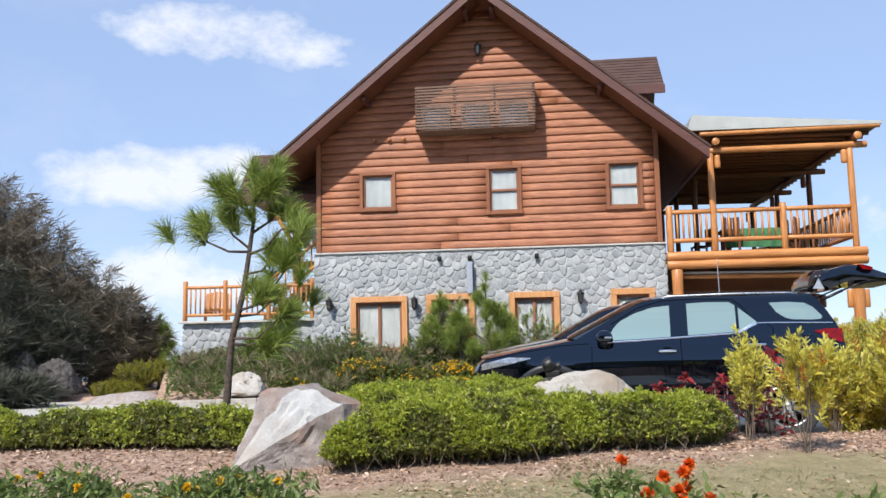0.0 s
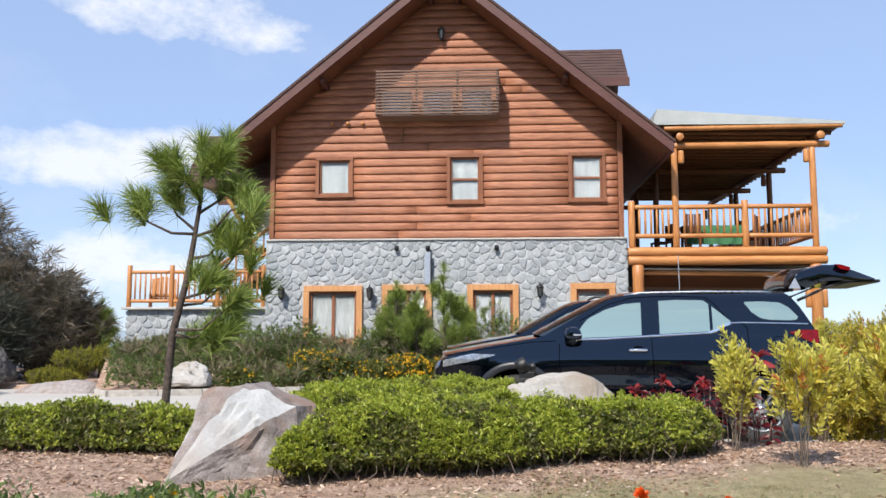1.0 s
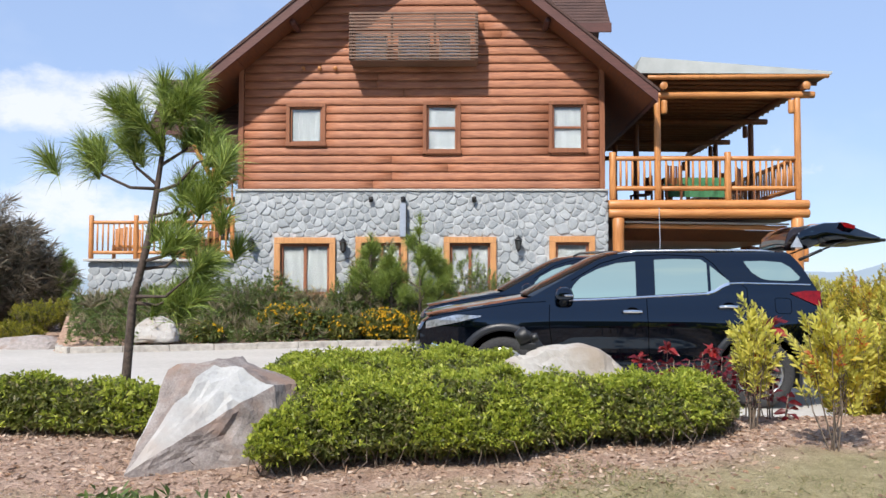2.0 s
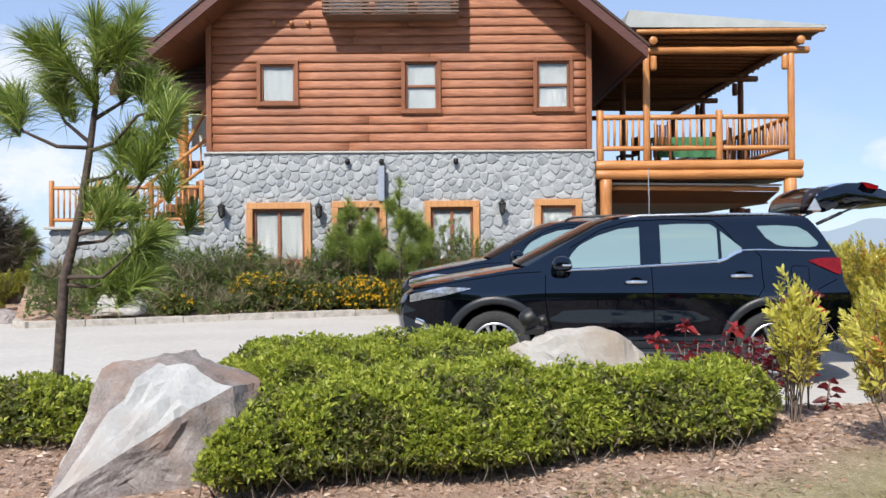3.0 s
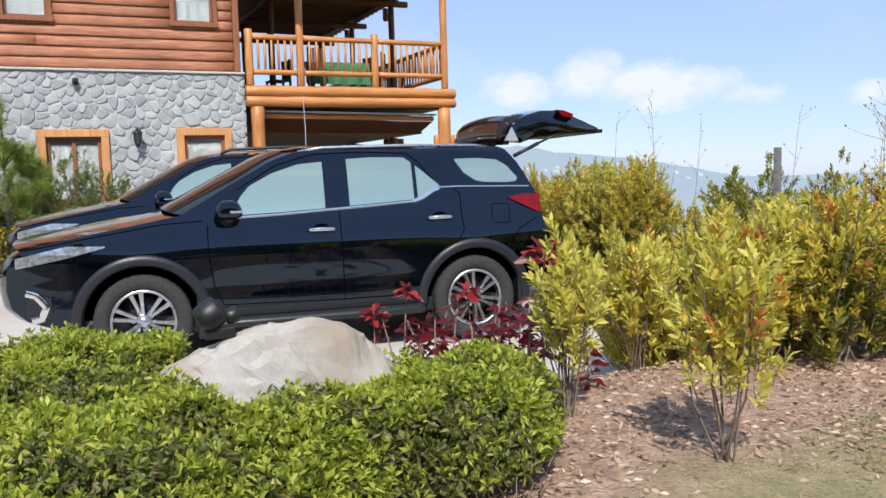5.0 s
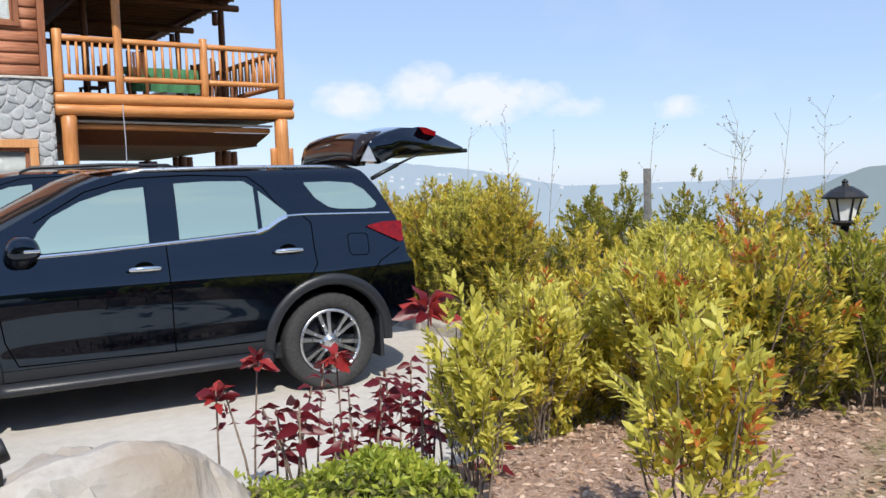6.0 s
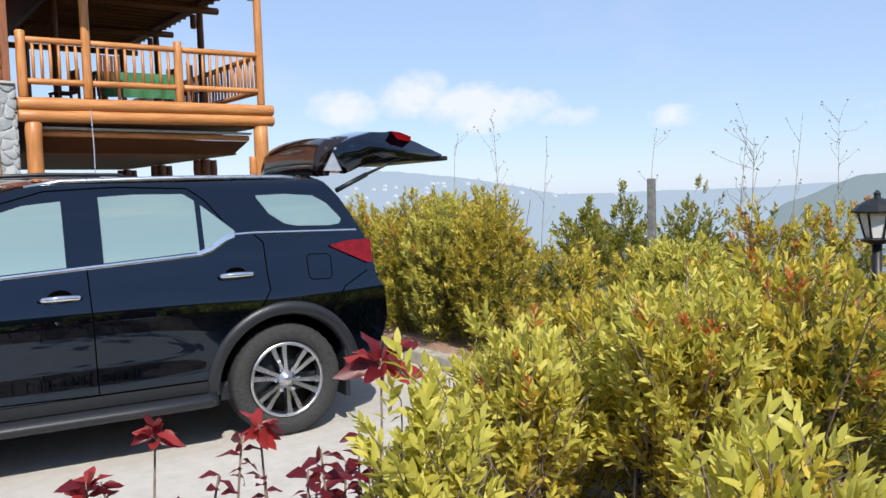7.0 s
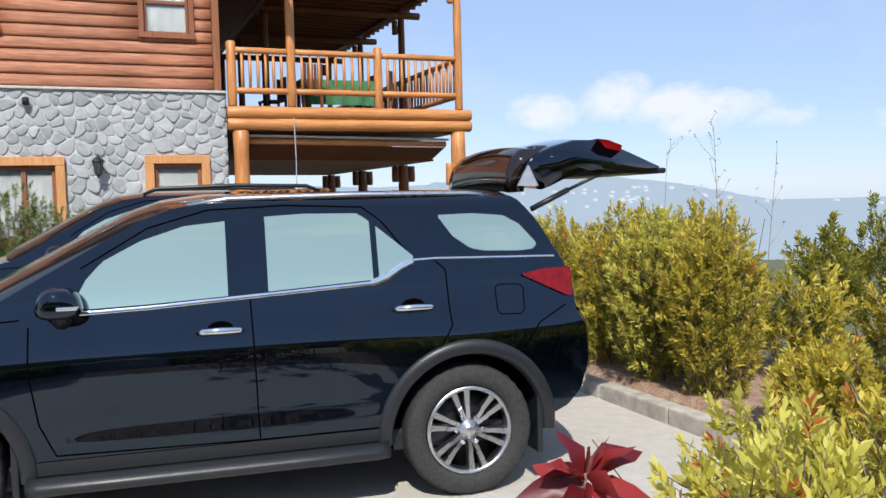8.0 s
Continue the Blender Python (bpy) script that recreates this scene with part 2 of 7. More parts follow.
def concrete():
    s = Shader("road_concrete", 0.9).world_space()
    a, b, c = s.noise(0.5, 5, 0.6), s.noise(9, 5, 0.65), s.noise(70, 3, 0.6)
    col = s.ramp(a, (0.3, (0.40, 0.375, 0.34)), (0.7, (0.52, 0.49, 0.45)))
    col = s.mix(0.35, col, s.ramp(b, (0.3, (0.33, 0.31, 0.28)), (0.7, (0.58, 0.55, 0.51))))
    s.color(col).bump(s.mix(0.5, b, c), 0.5, 0.006)
    return s.m


M_CONCRETE = concrete()
M_KERB = plain("kerb_concrete", (0.40, 0.37, 0.33), 0.92, vary=0.3, scale=7, bump=0.6)


def ground_mat():
    s = Shader("dry_lawn_and_soil", 0.97).world_space()
    a, b, c = s.noise(0.9, 5, 0.6), s.noise(8, 6, 0.7), s.noise(60, 4, 0.7)
    soil = s.ramp(s.mix(0.5, b, c), (0.34, (0.22, 0.13, 0.088)), (0.52, (0.50, 0.335, 0.245)), (0.70, (0.70, 0.54, 0.43)))
    grass = s.ramp(s.mix(0.45, b, c), (0.34, (0.19, 0.165, 0.075)), (0.52, (0.37, 0.31, 0.165)), (0.70, (0.53, 0.45, 0.28)))
    sep = s.n("ShaderNodeSeparateXYZ")
    s.link(s.co, sep.inputs[0])
    edge = s.math("SUBTRACT", s.math("ADD", sep.outputs[1], s.math("MULTIPLY", a, 1.6)), s.math("MULTIPLY", s.math("MAXIMUM", sep.outputs[0], -1.6), 0.30))
    mr = s.n("ShaderNodeMapRange")
    mr.inputs[1].default_value, mr.inputs[2].default_value = 7.05, 7.5
    s.link(edge, mr.inputs[0])
    scrub = s.ramp(s.mix(0.5, a, b), (0.3, (0.05, 0.065, 0.03)), (0.55, (0.11, 0.125, 0.055)), (0.8, (0.19, 0.18, 0.09)))
    east = s.n("ShaderNodeMapRange")
    east.inputs[1].default_value, east.inputs[2].default_value = 6.2, 7.4
    s.link(s.math("ADD", sep.outputs[0], a), east.inputs[0])
    north = s.n("ShaderNodeMapRange")
    north.inputs[1].default_value, north.inputs[2].default_value = 8.6, 9.6
    s.link(s.math("ADD", sep.outputs[1], a), north.inputs[0])
    wild = s.math("MULTIPLY", east.outputs[0], north.outputs[0])
    s.color(s.mix(wild, s.mix(mr.outputs[0], grass, soil), scrub)).bump(s.mix(0.5, b, c), 1.0, 0.06)
    return s.m


M_GROUND = ground_mat()


def leaf(name, *cols, rough=0.45, trans=0.3, tint=(0.35, 0.45, 0.05), spec=0.4):
    s = Shader(name, rough, 0.0, spec)
    k = len(cols)
    c = s.ramp(s.island(), *[(i / max(1, k - 1), col) for i, col in enumerate(cols)])
    s.color(s.mix(0.2, c, s.ramp(s.noise(30, 3, 0.6), (0.3, tuple(0.5 * v for v in cols[0])), (0.7, cols[-1])))).leafy(trans, tint)
    return s.m


M_HEDGE = leaf("hedge_leaf", (0.034, 0.050, 0.013), (0.105, 0.135, 0.030), (0.215, 0.23, 0.05), (0.055, 0.070, 0.018), (0.21, 0.165, 0.07))
M_HEDGETOP = leaf("hedge_young_leaf", (0.22, 0.28, 0.035), (0.40, 0.45, 0.06), (0.60, 0.60, 0.10), (0.30, 0.36, 0.045), (0.15, 0.20, 0.03), trans=0.4, tint=(0.55, 0.62, 0.06))
M_YELLOW = leaf("yellow_shrub_leaf", (0.24, 0.24, 0.04), (0.57, 0.49, 0.07), (0.74, 0.62, 0.11), (0.40, 0.38, 0.055), (0.70, 0.46, 0.065), (0.70, 0.60, 0.09), trans=0.4, tint=(0.7, 0.58, 0.05))
M_YOUNG = leaf("yellow_young_leaf", (0.60, 0.55, 0.10), (0.76, 0.69, 0.17), (0.48, 0.46, 0.075), trans=0.42, tint=(0.75, 0.68, 0.08))
M_OLIVE = leaf("olive_shrub_leaf", (0.12, 0.13, 0.025), (0.32, 0.31, 0.04), (0.52, 0.45, 0.06), (0.20, 0.21, 0.03), trans=0.4, tint=(0.4, 0.42, 0.05))
M_FLUSH = leaf("red_flush_leaf", (0.45, 0.07, 0.03), (0.58, 0.22, 0.05), (0.40, 0.06, 0.025), (0.55, 0.32, 0.06), tint=(0.7, 0.12, 0.04))
M_RED = leaf("dark_red_leaf", (0.06, 0.006, 0.010), (0.13, 0.010, 0.016), (0.21, 0.02, 0.024), (0.045, 0.005, 0.010), rough=0.4, tint=(0.5, 0.03, 0.04))
M_PINKRED = leaf("bright_red_leaf", (0.24, 0.016, 0.020), (0.38, 0.045, 0.04), (0.15, 0.010, 0.014), rough=0.4, tint=(0.7, 0.08, 0.06))
M_NEEDLE = leaf("pine_needle", (0.035, 0.065, 0.015), (0.12, 0.19, 0.035), (0.25, 0.34, 0.065), (0.40, 0.46, 0.12), trans=0.2, tint=(0.4, 0.5, 0.08))
# Dark bank leaves; the lower bank's shade is put into the colour too.
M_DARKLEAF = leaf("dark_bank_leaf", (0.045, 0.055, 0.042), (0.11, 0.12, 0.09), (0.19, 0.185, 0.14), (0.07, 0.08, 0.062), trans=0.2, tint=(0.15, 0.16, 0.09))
M_STRAW = leaf("straw_grass", (0.16, 0.135, 0.08), (0.29, 0.245, 0.15), (0.42, 0.36, 0.23), trans=0.2, tint=(0.3, 0.25, 0.12))
M_BEDLEAF = leaf("bed_leaf", (0.06, 0.09, 0.03), (0.13, 0.19, 0.05), (0.21, 0.27, 0.075), (0.09, 0.125, 0.045), tint=(0.25, 0.32, 0.08))
M_BANKSTRAW = leaf("bank_plume", (0.16, 0.135, 0.11), (0.30, 0.255, 0.20), (0.44, 0.37, 0.285), (0.20, 0.19, 0.145), trans=0.3, tint=(0.35, 0.28, 0.18))
M_SHRUBGREEN = leaf("shrub_green_leaf", (0.05, 0.075, 0.015), (0.15, 0.175, 0.03), (0.29, 0.28, 0.045), (0.09, 0.115, 0.02), (0.38, 0.32, 0.055), trans=0.4, tint=(0.42, 0.42, 0.05))
M_CHIP = leaf("wood_chip", (0.30, 0.20, 0.13), (0.50, 0.37, 0.28), (0.66, 0.52, 0.42), (0.13, 0.08, 0.055), (0.40, 0.24, 0.15), rough=0.9, trans=0.0)
M_BLADE = leaf("dry_grass_blade", (0.16, 0.15, 0.06), (0.31, 0.27, 0.13), (0.46, 0.40, 0.23), (0.14, 0.17, 0.05), (0.22, 0.22, 0.09), trans=0.2, tint=(0.4, 0.35, 0.15))
M_PETALY = leaf("yellow_petal", (0.75, 0.46, 0.02), (0.85, 0.58, 0.03), (0.70, 0.40, 0.015), tint=(0.9, 0.6, 0.05))
M_PETALO = leaf("orange_petal", (0.75, 0.09, 0.01), (0.80, 0.17, 0.015), (0.62, 0.05, 0.01), tint=(0.9, 0.2, 0.02))
M_BARK = plain("pine_bark", (0.075, 0.055, 0.045), 0.95, vary=0.6, scale=40, bump=0.9)
M_TWIG = plain("twig_bark", (0.17, 0.13, 0.10), 0.9, vary=0.4, scale=40, bump=0.4)


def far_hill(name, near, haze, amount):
    """A distant hill, a backdrop; the valley's haze is mixed in as a glow."""
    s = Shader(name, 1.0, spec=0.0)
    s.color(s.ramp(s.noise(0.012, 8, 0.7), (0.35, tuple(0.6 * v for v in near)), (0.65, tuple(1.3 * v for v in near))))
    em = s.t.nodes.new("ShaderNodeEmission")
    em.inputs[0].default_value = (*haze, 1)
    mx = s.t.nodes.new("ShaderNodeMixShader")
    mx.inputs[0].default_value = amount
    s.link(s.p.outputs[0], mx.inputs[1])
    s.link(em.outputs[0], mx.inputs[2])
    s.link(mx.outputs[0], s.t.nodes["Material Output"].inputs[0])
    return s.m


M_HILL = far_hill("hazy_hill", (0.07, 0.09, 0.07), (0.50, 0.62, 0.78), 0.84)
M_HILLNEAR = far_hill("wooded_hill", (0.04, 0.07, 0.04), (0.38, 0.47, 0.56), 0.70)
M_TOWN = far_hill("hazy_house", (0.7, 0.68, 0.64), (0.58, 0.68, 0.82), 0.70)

# ---- mesh helpers ----


def thing(name, label, category, at=(0, 0, 0), rz=0.0, group="", kind=""):
    e = new(name)
    e.empty_display_size = 0.2
    e.matrix_world = pose(*at, 0, 0, rz)
    return tagged(e, label, category, group, kind)


def part(name, bm, material, parent=None, label="", smooth=False):
    me = bpy.data.meshes.new(name)
    bm.normal_update()
    if smooth:
        for f in bm.faces:
            f.smooth = True
    bm.to_mesh(me)
    bm.free()
    me.materials.append(material)
    ob = new(name, me)
    if parent is not None:
        ob.parent = parent
    if label:
        ob["label"] = label
    return ob


def child(name, me, parent, label=""):
    ob = new(name, me)
    if parent is not None:
        ob.parent = parent
    if label:
        ob["label"] = label
    return ob


def box(bm, x0, x1, y0, y1, z0, z1, bevel=0.0, m=None):
    r = bmesh.ops.create_cube(bm, size=1.0)
    vs = r["verts"]
    mat = Matrix.Translation(((x0 + x1) / 2, (y0 + y1) / 2, (z0 + z1) / 2)) @ Matrix.Diagonal((abs(x1 - x0), abs(y1 - y0), abs(z1 - z0), 1))
    bmesh.ops.transform(bm, matrix=(m @ mat) if m else mat, verts=vs)
    if bevel:
        es = {e for v in vs for e in v.link_edges}
        bmesh.ops.bevel(bm, geom=list(es), offset=bevel, segments=2, profile=0.6, affect="EDGES", clamp_overlap=True)
    return bm


def tube(bm, pts, radii, sides=10, caps=True, wob=0.0, rng=None):
    """A round bar through points; radii a number or one per point."""
    pts = [Vector(p) for p in pts]
    if isinstance(radii, (int, float)):
        radii = [radii] * len(pts)
    rings = []
    side = None
    for i, p in enumerate(pts):
        d = (pts[min(i + 1, len(pts) - 1)] - pts[max(i - 1, 0)]).normalized()
        if side is None or abs(side.dot(d)) > 0.95:
            side = d.orthogonal().normalized()
        side = (side - d * side.dot(d)).normalized()
        up = d.cross(side)
        ring = []
        for k in range(sides):
            a = 2 * math.pi * k / sides
            r = radii[i] * (1 + (rng.uniform(-wob, wob) if rng and wob else 0))
            ring.append(bm.verts.new(p + (side * math.cos(a) + up * math.sin(a)) * r))
        rings.append(ring)
    for a, b in zip(rings, rings[1:]):
        for k in range(sides):
            bm.faces.new((a[k], a[(k + 1) % sides], b[(k + 1) % sides], b[k]))
    if caps:
        bm.faces.new(rings[0][::-1])
        bm.faces.new(rings[-1])
    return bm


def log_bar(bm, a, b, r, sides=14, seed=1):
    """A peeled log with slightly wavy surface and eased ends."""
    rng = random.Random(seed)
    a, b = Vector(a), Vector(b)
    n = max(4, int((b - a).length / 0.35))
    pts = [a.lerp(b, i / n) for i in range(n + 1)]
    rad = [r * rng.uniform(0.95, 1.05) for _ in pts]
    d = (b - a).normalized() * r * 0.18
    pts = [pts[0], pts[0] + d] + pts[1:-1] + [pts[-1] - d, pts[-1]]
    rad = [r * 0.84, rad[0]] + rad[1:-1] + [rad[-1], r * 0.84]
    return tube(bm, pts, rad, sides)


def lathe(bm, profile, sides=24, axis="z", m=None):
    """Turn (radius, height) pairs round an axis."""
    rings = []
    for r, h in profile:
        ring = []
        for k in range(sides):
            a = 2 * math.pi * k / sides
            c, s = r * math.cos(a), r * math.sin(a)
            v = Vector((c, s, h)) if axis == "z" else Vector((c, h, s)) if axis == "y" else Vector((h, c, s))
            ring.append(bm.verts.new(m @ v if m else v))
        rings.append(ring)
    for a, b in zip(rings, rings[1:]):
        for k in range(sides):
            bm.faces.new((a[k], a[(k + 1) % sides], b[(k + 1) % sides], b[k]))
    bm.faces.new(rings[0][::-1])
    bm.faces.new(rings[-1])
    bmesh.ops.recalc_face_normals(bm, faces=bm.faces)
    return bm


def prism(bm, poly, y0, y1):
    """An (x, z) outline pushed from y0 to y1."""
    a = [bm.verts.new((x, y0, z)) for x, z in poly]
    b = [bm.verts.new((x, y1, z)) for x, z in poly]
    n = len(poly)
    fs = [bm.faces.new(a), bm.faces.new(b[::-1])]
    for k in range(n):
        fs.append(bm.faces.new((a[(k + 1) % n], a[k], b[k], b[(k + 1) % n])))
    bmesh.ops.recalc_face_normals(bm, faces=fs)
    return bm


def raw_mesh(name, verts, faces, material, smooth=False):
    """A mesh from numpy vertices and faces of one size."""
    verts, faces = np.asarray(verts, np.float32), np.asarray(faces, np.int32)
    me = bpy.data.meshes.new(name)
    n, k = faces.shape
    me.vertices.add(len(verts))
    me.vertices.foreach_set("co", verts.ravel())
    me.loops.add(n * k)
    me.loops.foreach_set("vertex_index", faces.ravel())
    me.polygons.add(n)
    me.polygons.foreach_set("loop_start", np.arange(0, n * k, k, dtype=np.int32))
    me.polygons.foreach_set("loop_total", np.full(n, k, np.int32))
    if smooth:
        me.polygons.foreach_set("use_smooth", np.ones(n, bool))
    me.update(calc_edges=True)
    me.materials.append(material)
    return me


def unit(v):
    return v / np.maximum(np.linalg.norm(v, axis=-1, keepdims=True), 1e-9)


def leaves(name, base, way, length, width, material, rng, fold=0.25, droop=0.15, wide_at=0.45, oval=False):
    """Many folded leaves: base points, growing directions, lengths and width-to-length ratio."""
    n = len(base)
    way = unit(way)
    length = np.broadcast_to(np.asarray(length, float), (n,))[:, None]
    side = unit(np.cross(way, unit(rng.normal(size=(n, 3)) + np.array([0, 0, 1.2]))))
    nor = np.cross(side, way)
    w = length * width * 0.5
    mid = base + way * length * wide_at
    tip = base + way * length - np.array([0, 0, 1.0]) * length * droop
    left = mid + side * w + nor * w * fold
    right = mid - side * w + nor * w * fold
    if oval:
        a, b = base + (mid - base) * 0.45, mid + (tip - mid) * 0.55
        v = np.stack([base, a + side * w * 0.72, left, b + side * w * 0.66, tip, b - side * w * 0.66, right, a - side * w * 0.72, mid - nor * w * fold * 0.5], 1).reshape(-1, 3)
        o = np.arange(n)[:, None] * 9
        f = np.concatenate([o + [8, i, (i + 1) % 8] for i in range(8)], 1).reshape(-1, 3)
        return raw_mesh(name, v, f, material, True)
    v = np.stack([base, left, tip, right], 1).reshape(-1, 3)
    o = np.arange(n)[:, None] * 4
    f = np.concatenate([o + [0, 2, 1], o + [0, 3, 2]], 1).reshape(-1, 3)
    return raw_mesh(name, v, f, material)


def whorls(centres, ways, per, rng, spread=0.9):
    """Leaf bases and directions grouped in rosettes round shoot tips."""
    base = np.repeat(centres, per, 0)
    way = unit(np.repeat(ways, per, 0) + rng.normal(size=(len(base), 3)) * spread)
    return base, way


def twigs(name, starts, ends, r0, r1, material, rng, bend=0.05):
    """Thin three-sided stems from starts to ends, one bend each."""
    n = len(starts)
    mid = (starts + ends) / 2 + rng.normal(size=(n, 3)) * bend
    ax = unit(ends - starts)
    s = unit(np.cross(ax, [0.3, 0.5, 0.1]))
    t = np.cross(ax, s)
    rings = []
    for c, r in ((starts, r0), (mid, (r0 + r1) / 2), (ends, r1)):
        for k in range(3):
            a = 2 * math.pi * k / 3
            rings.append(c + (s * math.cos(a) + t * math.sin(a)) * r)
    v = np.stack(rings, 1).reshape(-1, 3)
    o = np.arange(n)[:, None] * 9
    quads = []
    for j in (0, 3):
        for k in range(3):
            quads.append(o + [j + k, j + (k + 1) % 3, j + 3 + (k + 1) % 3, j + 3 + k])
    return raw_mesh(name, v, np.concatenate(quads), material, True)

# ---- ground, road, kerbs ----


def kerb_far(x):
    """The far edge of the drive, y over x."""
    return 18.4 + 0.44 * (x + 8.0)


def bed_edge(y):
    """The rounded end of the flower bed, x over y."""
    return -8.35 - 0.40 * np.clip(np.asarray(y, float) - 18.7, 0, 2.6) - 0.25 * np.clip(np.asarray(y, float) - 18.25, 0, 0.45)


def step(a, b, v):
    t = np.clip((v - a) / (b - a), 0, 1)
    return t * t * (3 - 2 * t)


def ground_z(x, y):
    x, y = np.asarray(x, float), np.asarray(y, float)
    lawn = np.clip(0.33 + 0.10 * (y - 6.8), -0.8, 0.36)
    z = lawn + (-0.10 - lawn) * step(8.35, 9.35, y)
    kerb = kerb_far(np.clip(x, -9.2, 3.2))
    bed = step(0.02, 0.3, y - kerb) * 0.2 + step(0.3, 2.6, y - kerb) * 0.55
    z = z + np.where((x > bed_edge(y)) & (x < 4.0), bed, step(20.75, 21.0, y) * (x < 0) * 0.2)
    z = z + step(4.68, 4.85, x) * step(8.9, 9.6, y) * 0.24
    far = np.hypot(x + 1, y - 14)
    drop = step(26, 80, far) * 14 + step(60, 900, far) * 90 + step(800, 3500, far) * 60
    right = step(6.6, 20, x) * step(6, 14, y) * 9.0
    wob = 0.02 * np.sin(1.7 * x + 0.6 * y) * np.cos(1.3 * y - 0.4 * x)
    return z - drop - right + wob * (1 - step(9.0, 9.3, y))


def spread_axis(lo, hi, d, far):
    near = np.arange(lo, hi + d / 2, d)
    g = np.geomspace(d * 2, far, 34)
    return np.concatenate([lo - g[::-1], near, hi + g])


def grid_mesh(name, xs, ys, zfun, material):
    gx, gy = np.meshgrid(xs, ys)
    v = np.stack([gx, gy, zfun(gx, gy)], -1).reshape(-1, 3)
    nx, ny = len(xs), len(ys)
    i = (np.arange(ny - 1)[:, None] * nx + np.arange(nx - 1)[None]).reshape(-1, 1)
    return raw_mesh(name, v, i + np.array([0, 1, nx + 1, nx]), material, True)


ground = child("ground", grid_mesh("ground", spread_axis(-11, 8, 0.15, 4200), spread_axis(0, 25, 0.15, 4200), ground_z, M_GROUND), None)
tagged(ground, "dry tan lawn and reddish bare soil sloping up to the hedge", "ground", kind="structure")


def slab(name, outline, z0, z1, material):
    bm = bmesh.new()
    a = [bm.verts.new((x, y, z1)) for x, y in outline]
    b = [bm.verts.new((x, y, z0)) for x, y in outline]
    bm.faces.new(a)
    bm.faces.new(b[::-1])
    n = len(outline)
    for k in range(n):
        bm.faces.new((a[k], b[k], b[(k + 1) % n], a[(k + 1) % n]))
    bmesh.ops.recalc_face_normals(bm, faces=bm.faces)
    return part(name, bm, material)


ROAD = [(-40, 8.9), (4.62, 8.9), (4.62, 30.0), (3.2, 30.0), (3.2, kerb_far(3.2) - 0.6), (2.4, kerb_far(2.4) - 0.1), (-7.6, kerb_far(-7.6)), (-8.1, 18.42), (-8.42, 18.62), (-8.85, 19.6), (-9.3, 20.9),
        (-9.5, 20.95), (-14, 20.9), (-14, 18), (-40, 17)]
road = tagged(slab("road", ROAD, -0.12, 0.0, M_CONCRETE), "pale grey concrete drive and parking slab", "road", kind="structure")

KERB_LINE = [(2.4, kerb_far(2.4) - 0.1)] + [(x, kerb_far(x)) for x in np.arange(1.6, -7.7, -0.8)] + [(-8.1, 18.42), (-8.42, 18.62), (-8.85, 19.6), (-9.3, 20.9)]


def kerb(name, line, label):
    k = thing(name, label, "kerb", kind="structure")
    rng = random.Random(4)
    for (x0, y0), (x1, y1) in zip(line, line[1:]):
        d = Vector((x1 - x0, y1 - y0, 0))
        bm = bmesh.new()
        h = 0.13 + rng.uniform(-0.008, 0.008)
        m = Matrix.Translation((x0, y0, 0)) @ Matrix.Rotation(math.atan2(d.y, d.x), 4, "Z")
        box(bm, 0.004, d.length - 0.004, -0.07, 0.075, -0.1, h, 0.018, m)
        part("kerb_stone", bm, M_KERB, k)
    return k


kerb("kerb_house", KERB_LINE, "low weathered concrete kerb along the flower bed")
kerb("kerb_side", [(4.66, y) for y in np.arange(9.3, 21, 0.9)], "low weathered concrete kerb below the clipped shrubs")

# ---- distance ----


def hill(name, bearing0, bearing1, dist, heights, material, label, base=-160):
    """A ridge: heights in degrees over the level at even bearings (degrees from +y to the right)."""
    n = 120
    rows = []
    rng = np.random.default_rng(int(dist))
    hs = np.interp(np.linspace(0, 1, n), np.linspace(0, 1, len(heights)), heights)
    hs = hs + np.convolve(rng.normal(size=n), np.ones(5) / 5, "same") * 0.10
    bs = np.radians(np.linspace(bearing0, bearing1, n))
    for k in range(9):
        u = k / 8
        d = dist * (1 - 0.30 * (1 - u))
        z = base + (1.5 + dist * np.tan(np.radians(hs)) - base) * u ** 0.8
        z = z + rng.normal(size=n) * dist * 0.0015 * (u < 1)
        rows.append(np.stack([d * np.sin(bs), 6 + d * np.cos(bs), z], -1))
    rows.append(np.stack([dist * 1.2 * np.sin(bs), 6 + dist * 1.2 * np.cos(bs), np.full(n, float(base))], -1))
    v = np.array(rows).reshape(-1, 3)
    i = (np.arange(9)[:, None] * n + np.arange(n - 1)[None]).reshape(-1, 1)
    ob = child(name, raw_mesh(name, v, i + np.array([0, 1, n + 1, n]), material, True), None)
    return tagged(ob, label, "hill", kind="structure")


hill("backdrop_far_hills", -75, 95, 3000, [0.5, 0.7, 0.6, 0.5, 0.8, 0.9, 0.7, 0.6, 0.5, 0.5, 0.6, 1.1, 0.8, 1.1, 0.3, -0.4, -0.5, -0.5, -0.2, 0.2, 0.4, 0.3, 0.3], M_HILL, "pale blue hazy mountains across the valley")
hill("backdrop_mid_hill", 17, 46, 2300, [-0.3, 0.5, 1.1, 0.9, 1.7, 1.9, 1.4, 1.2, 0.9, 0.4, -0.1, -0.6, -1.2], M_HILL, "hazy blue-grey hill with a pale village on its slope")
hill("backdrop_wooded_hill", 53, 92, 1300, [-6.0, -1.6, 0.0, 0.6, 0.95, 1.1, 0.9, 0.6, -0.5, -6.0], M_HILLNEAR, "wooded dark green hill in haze")

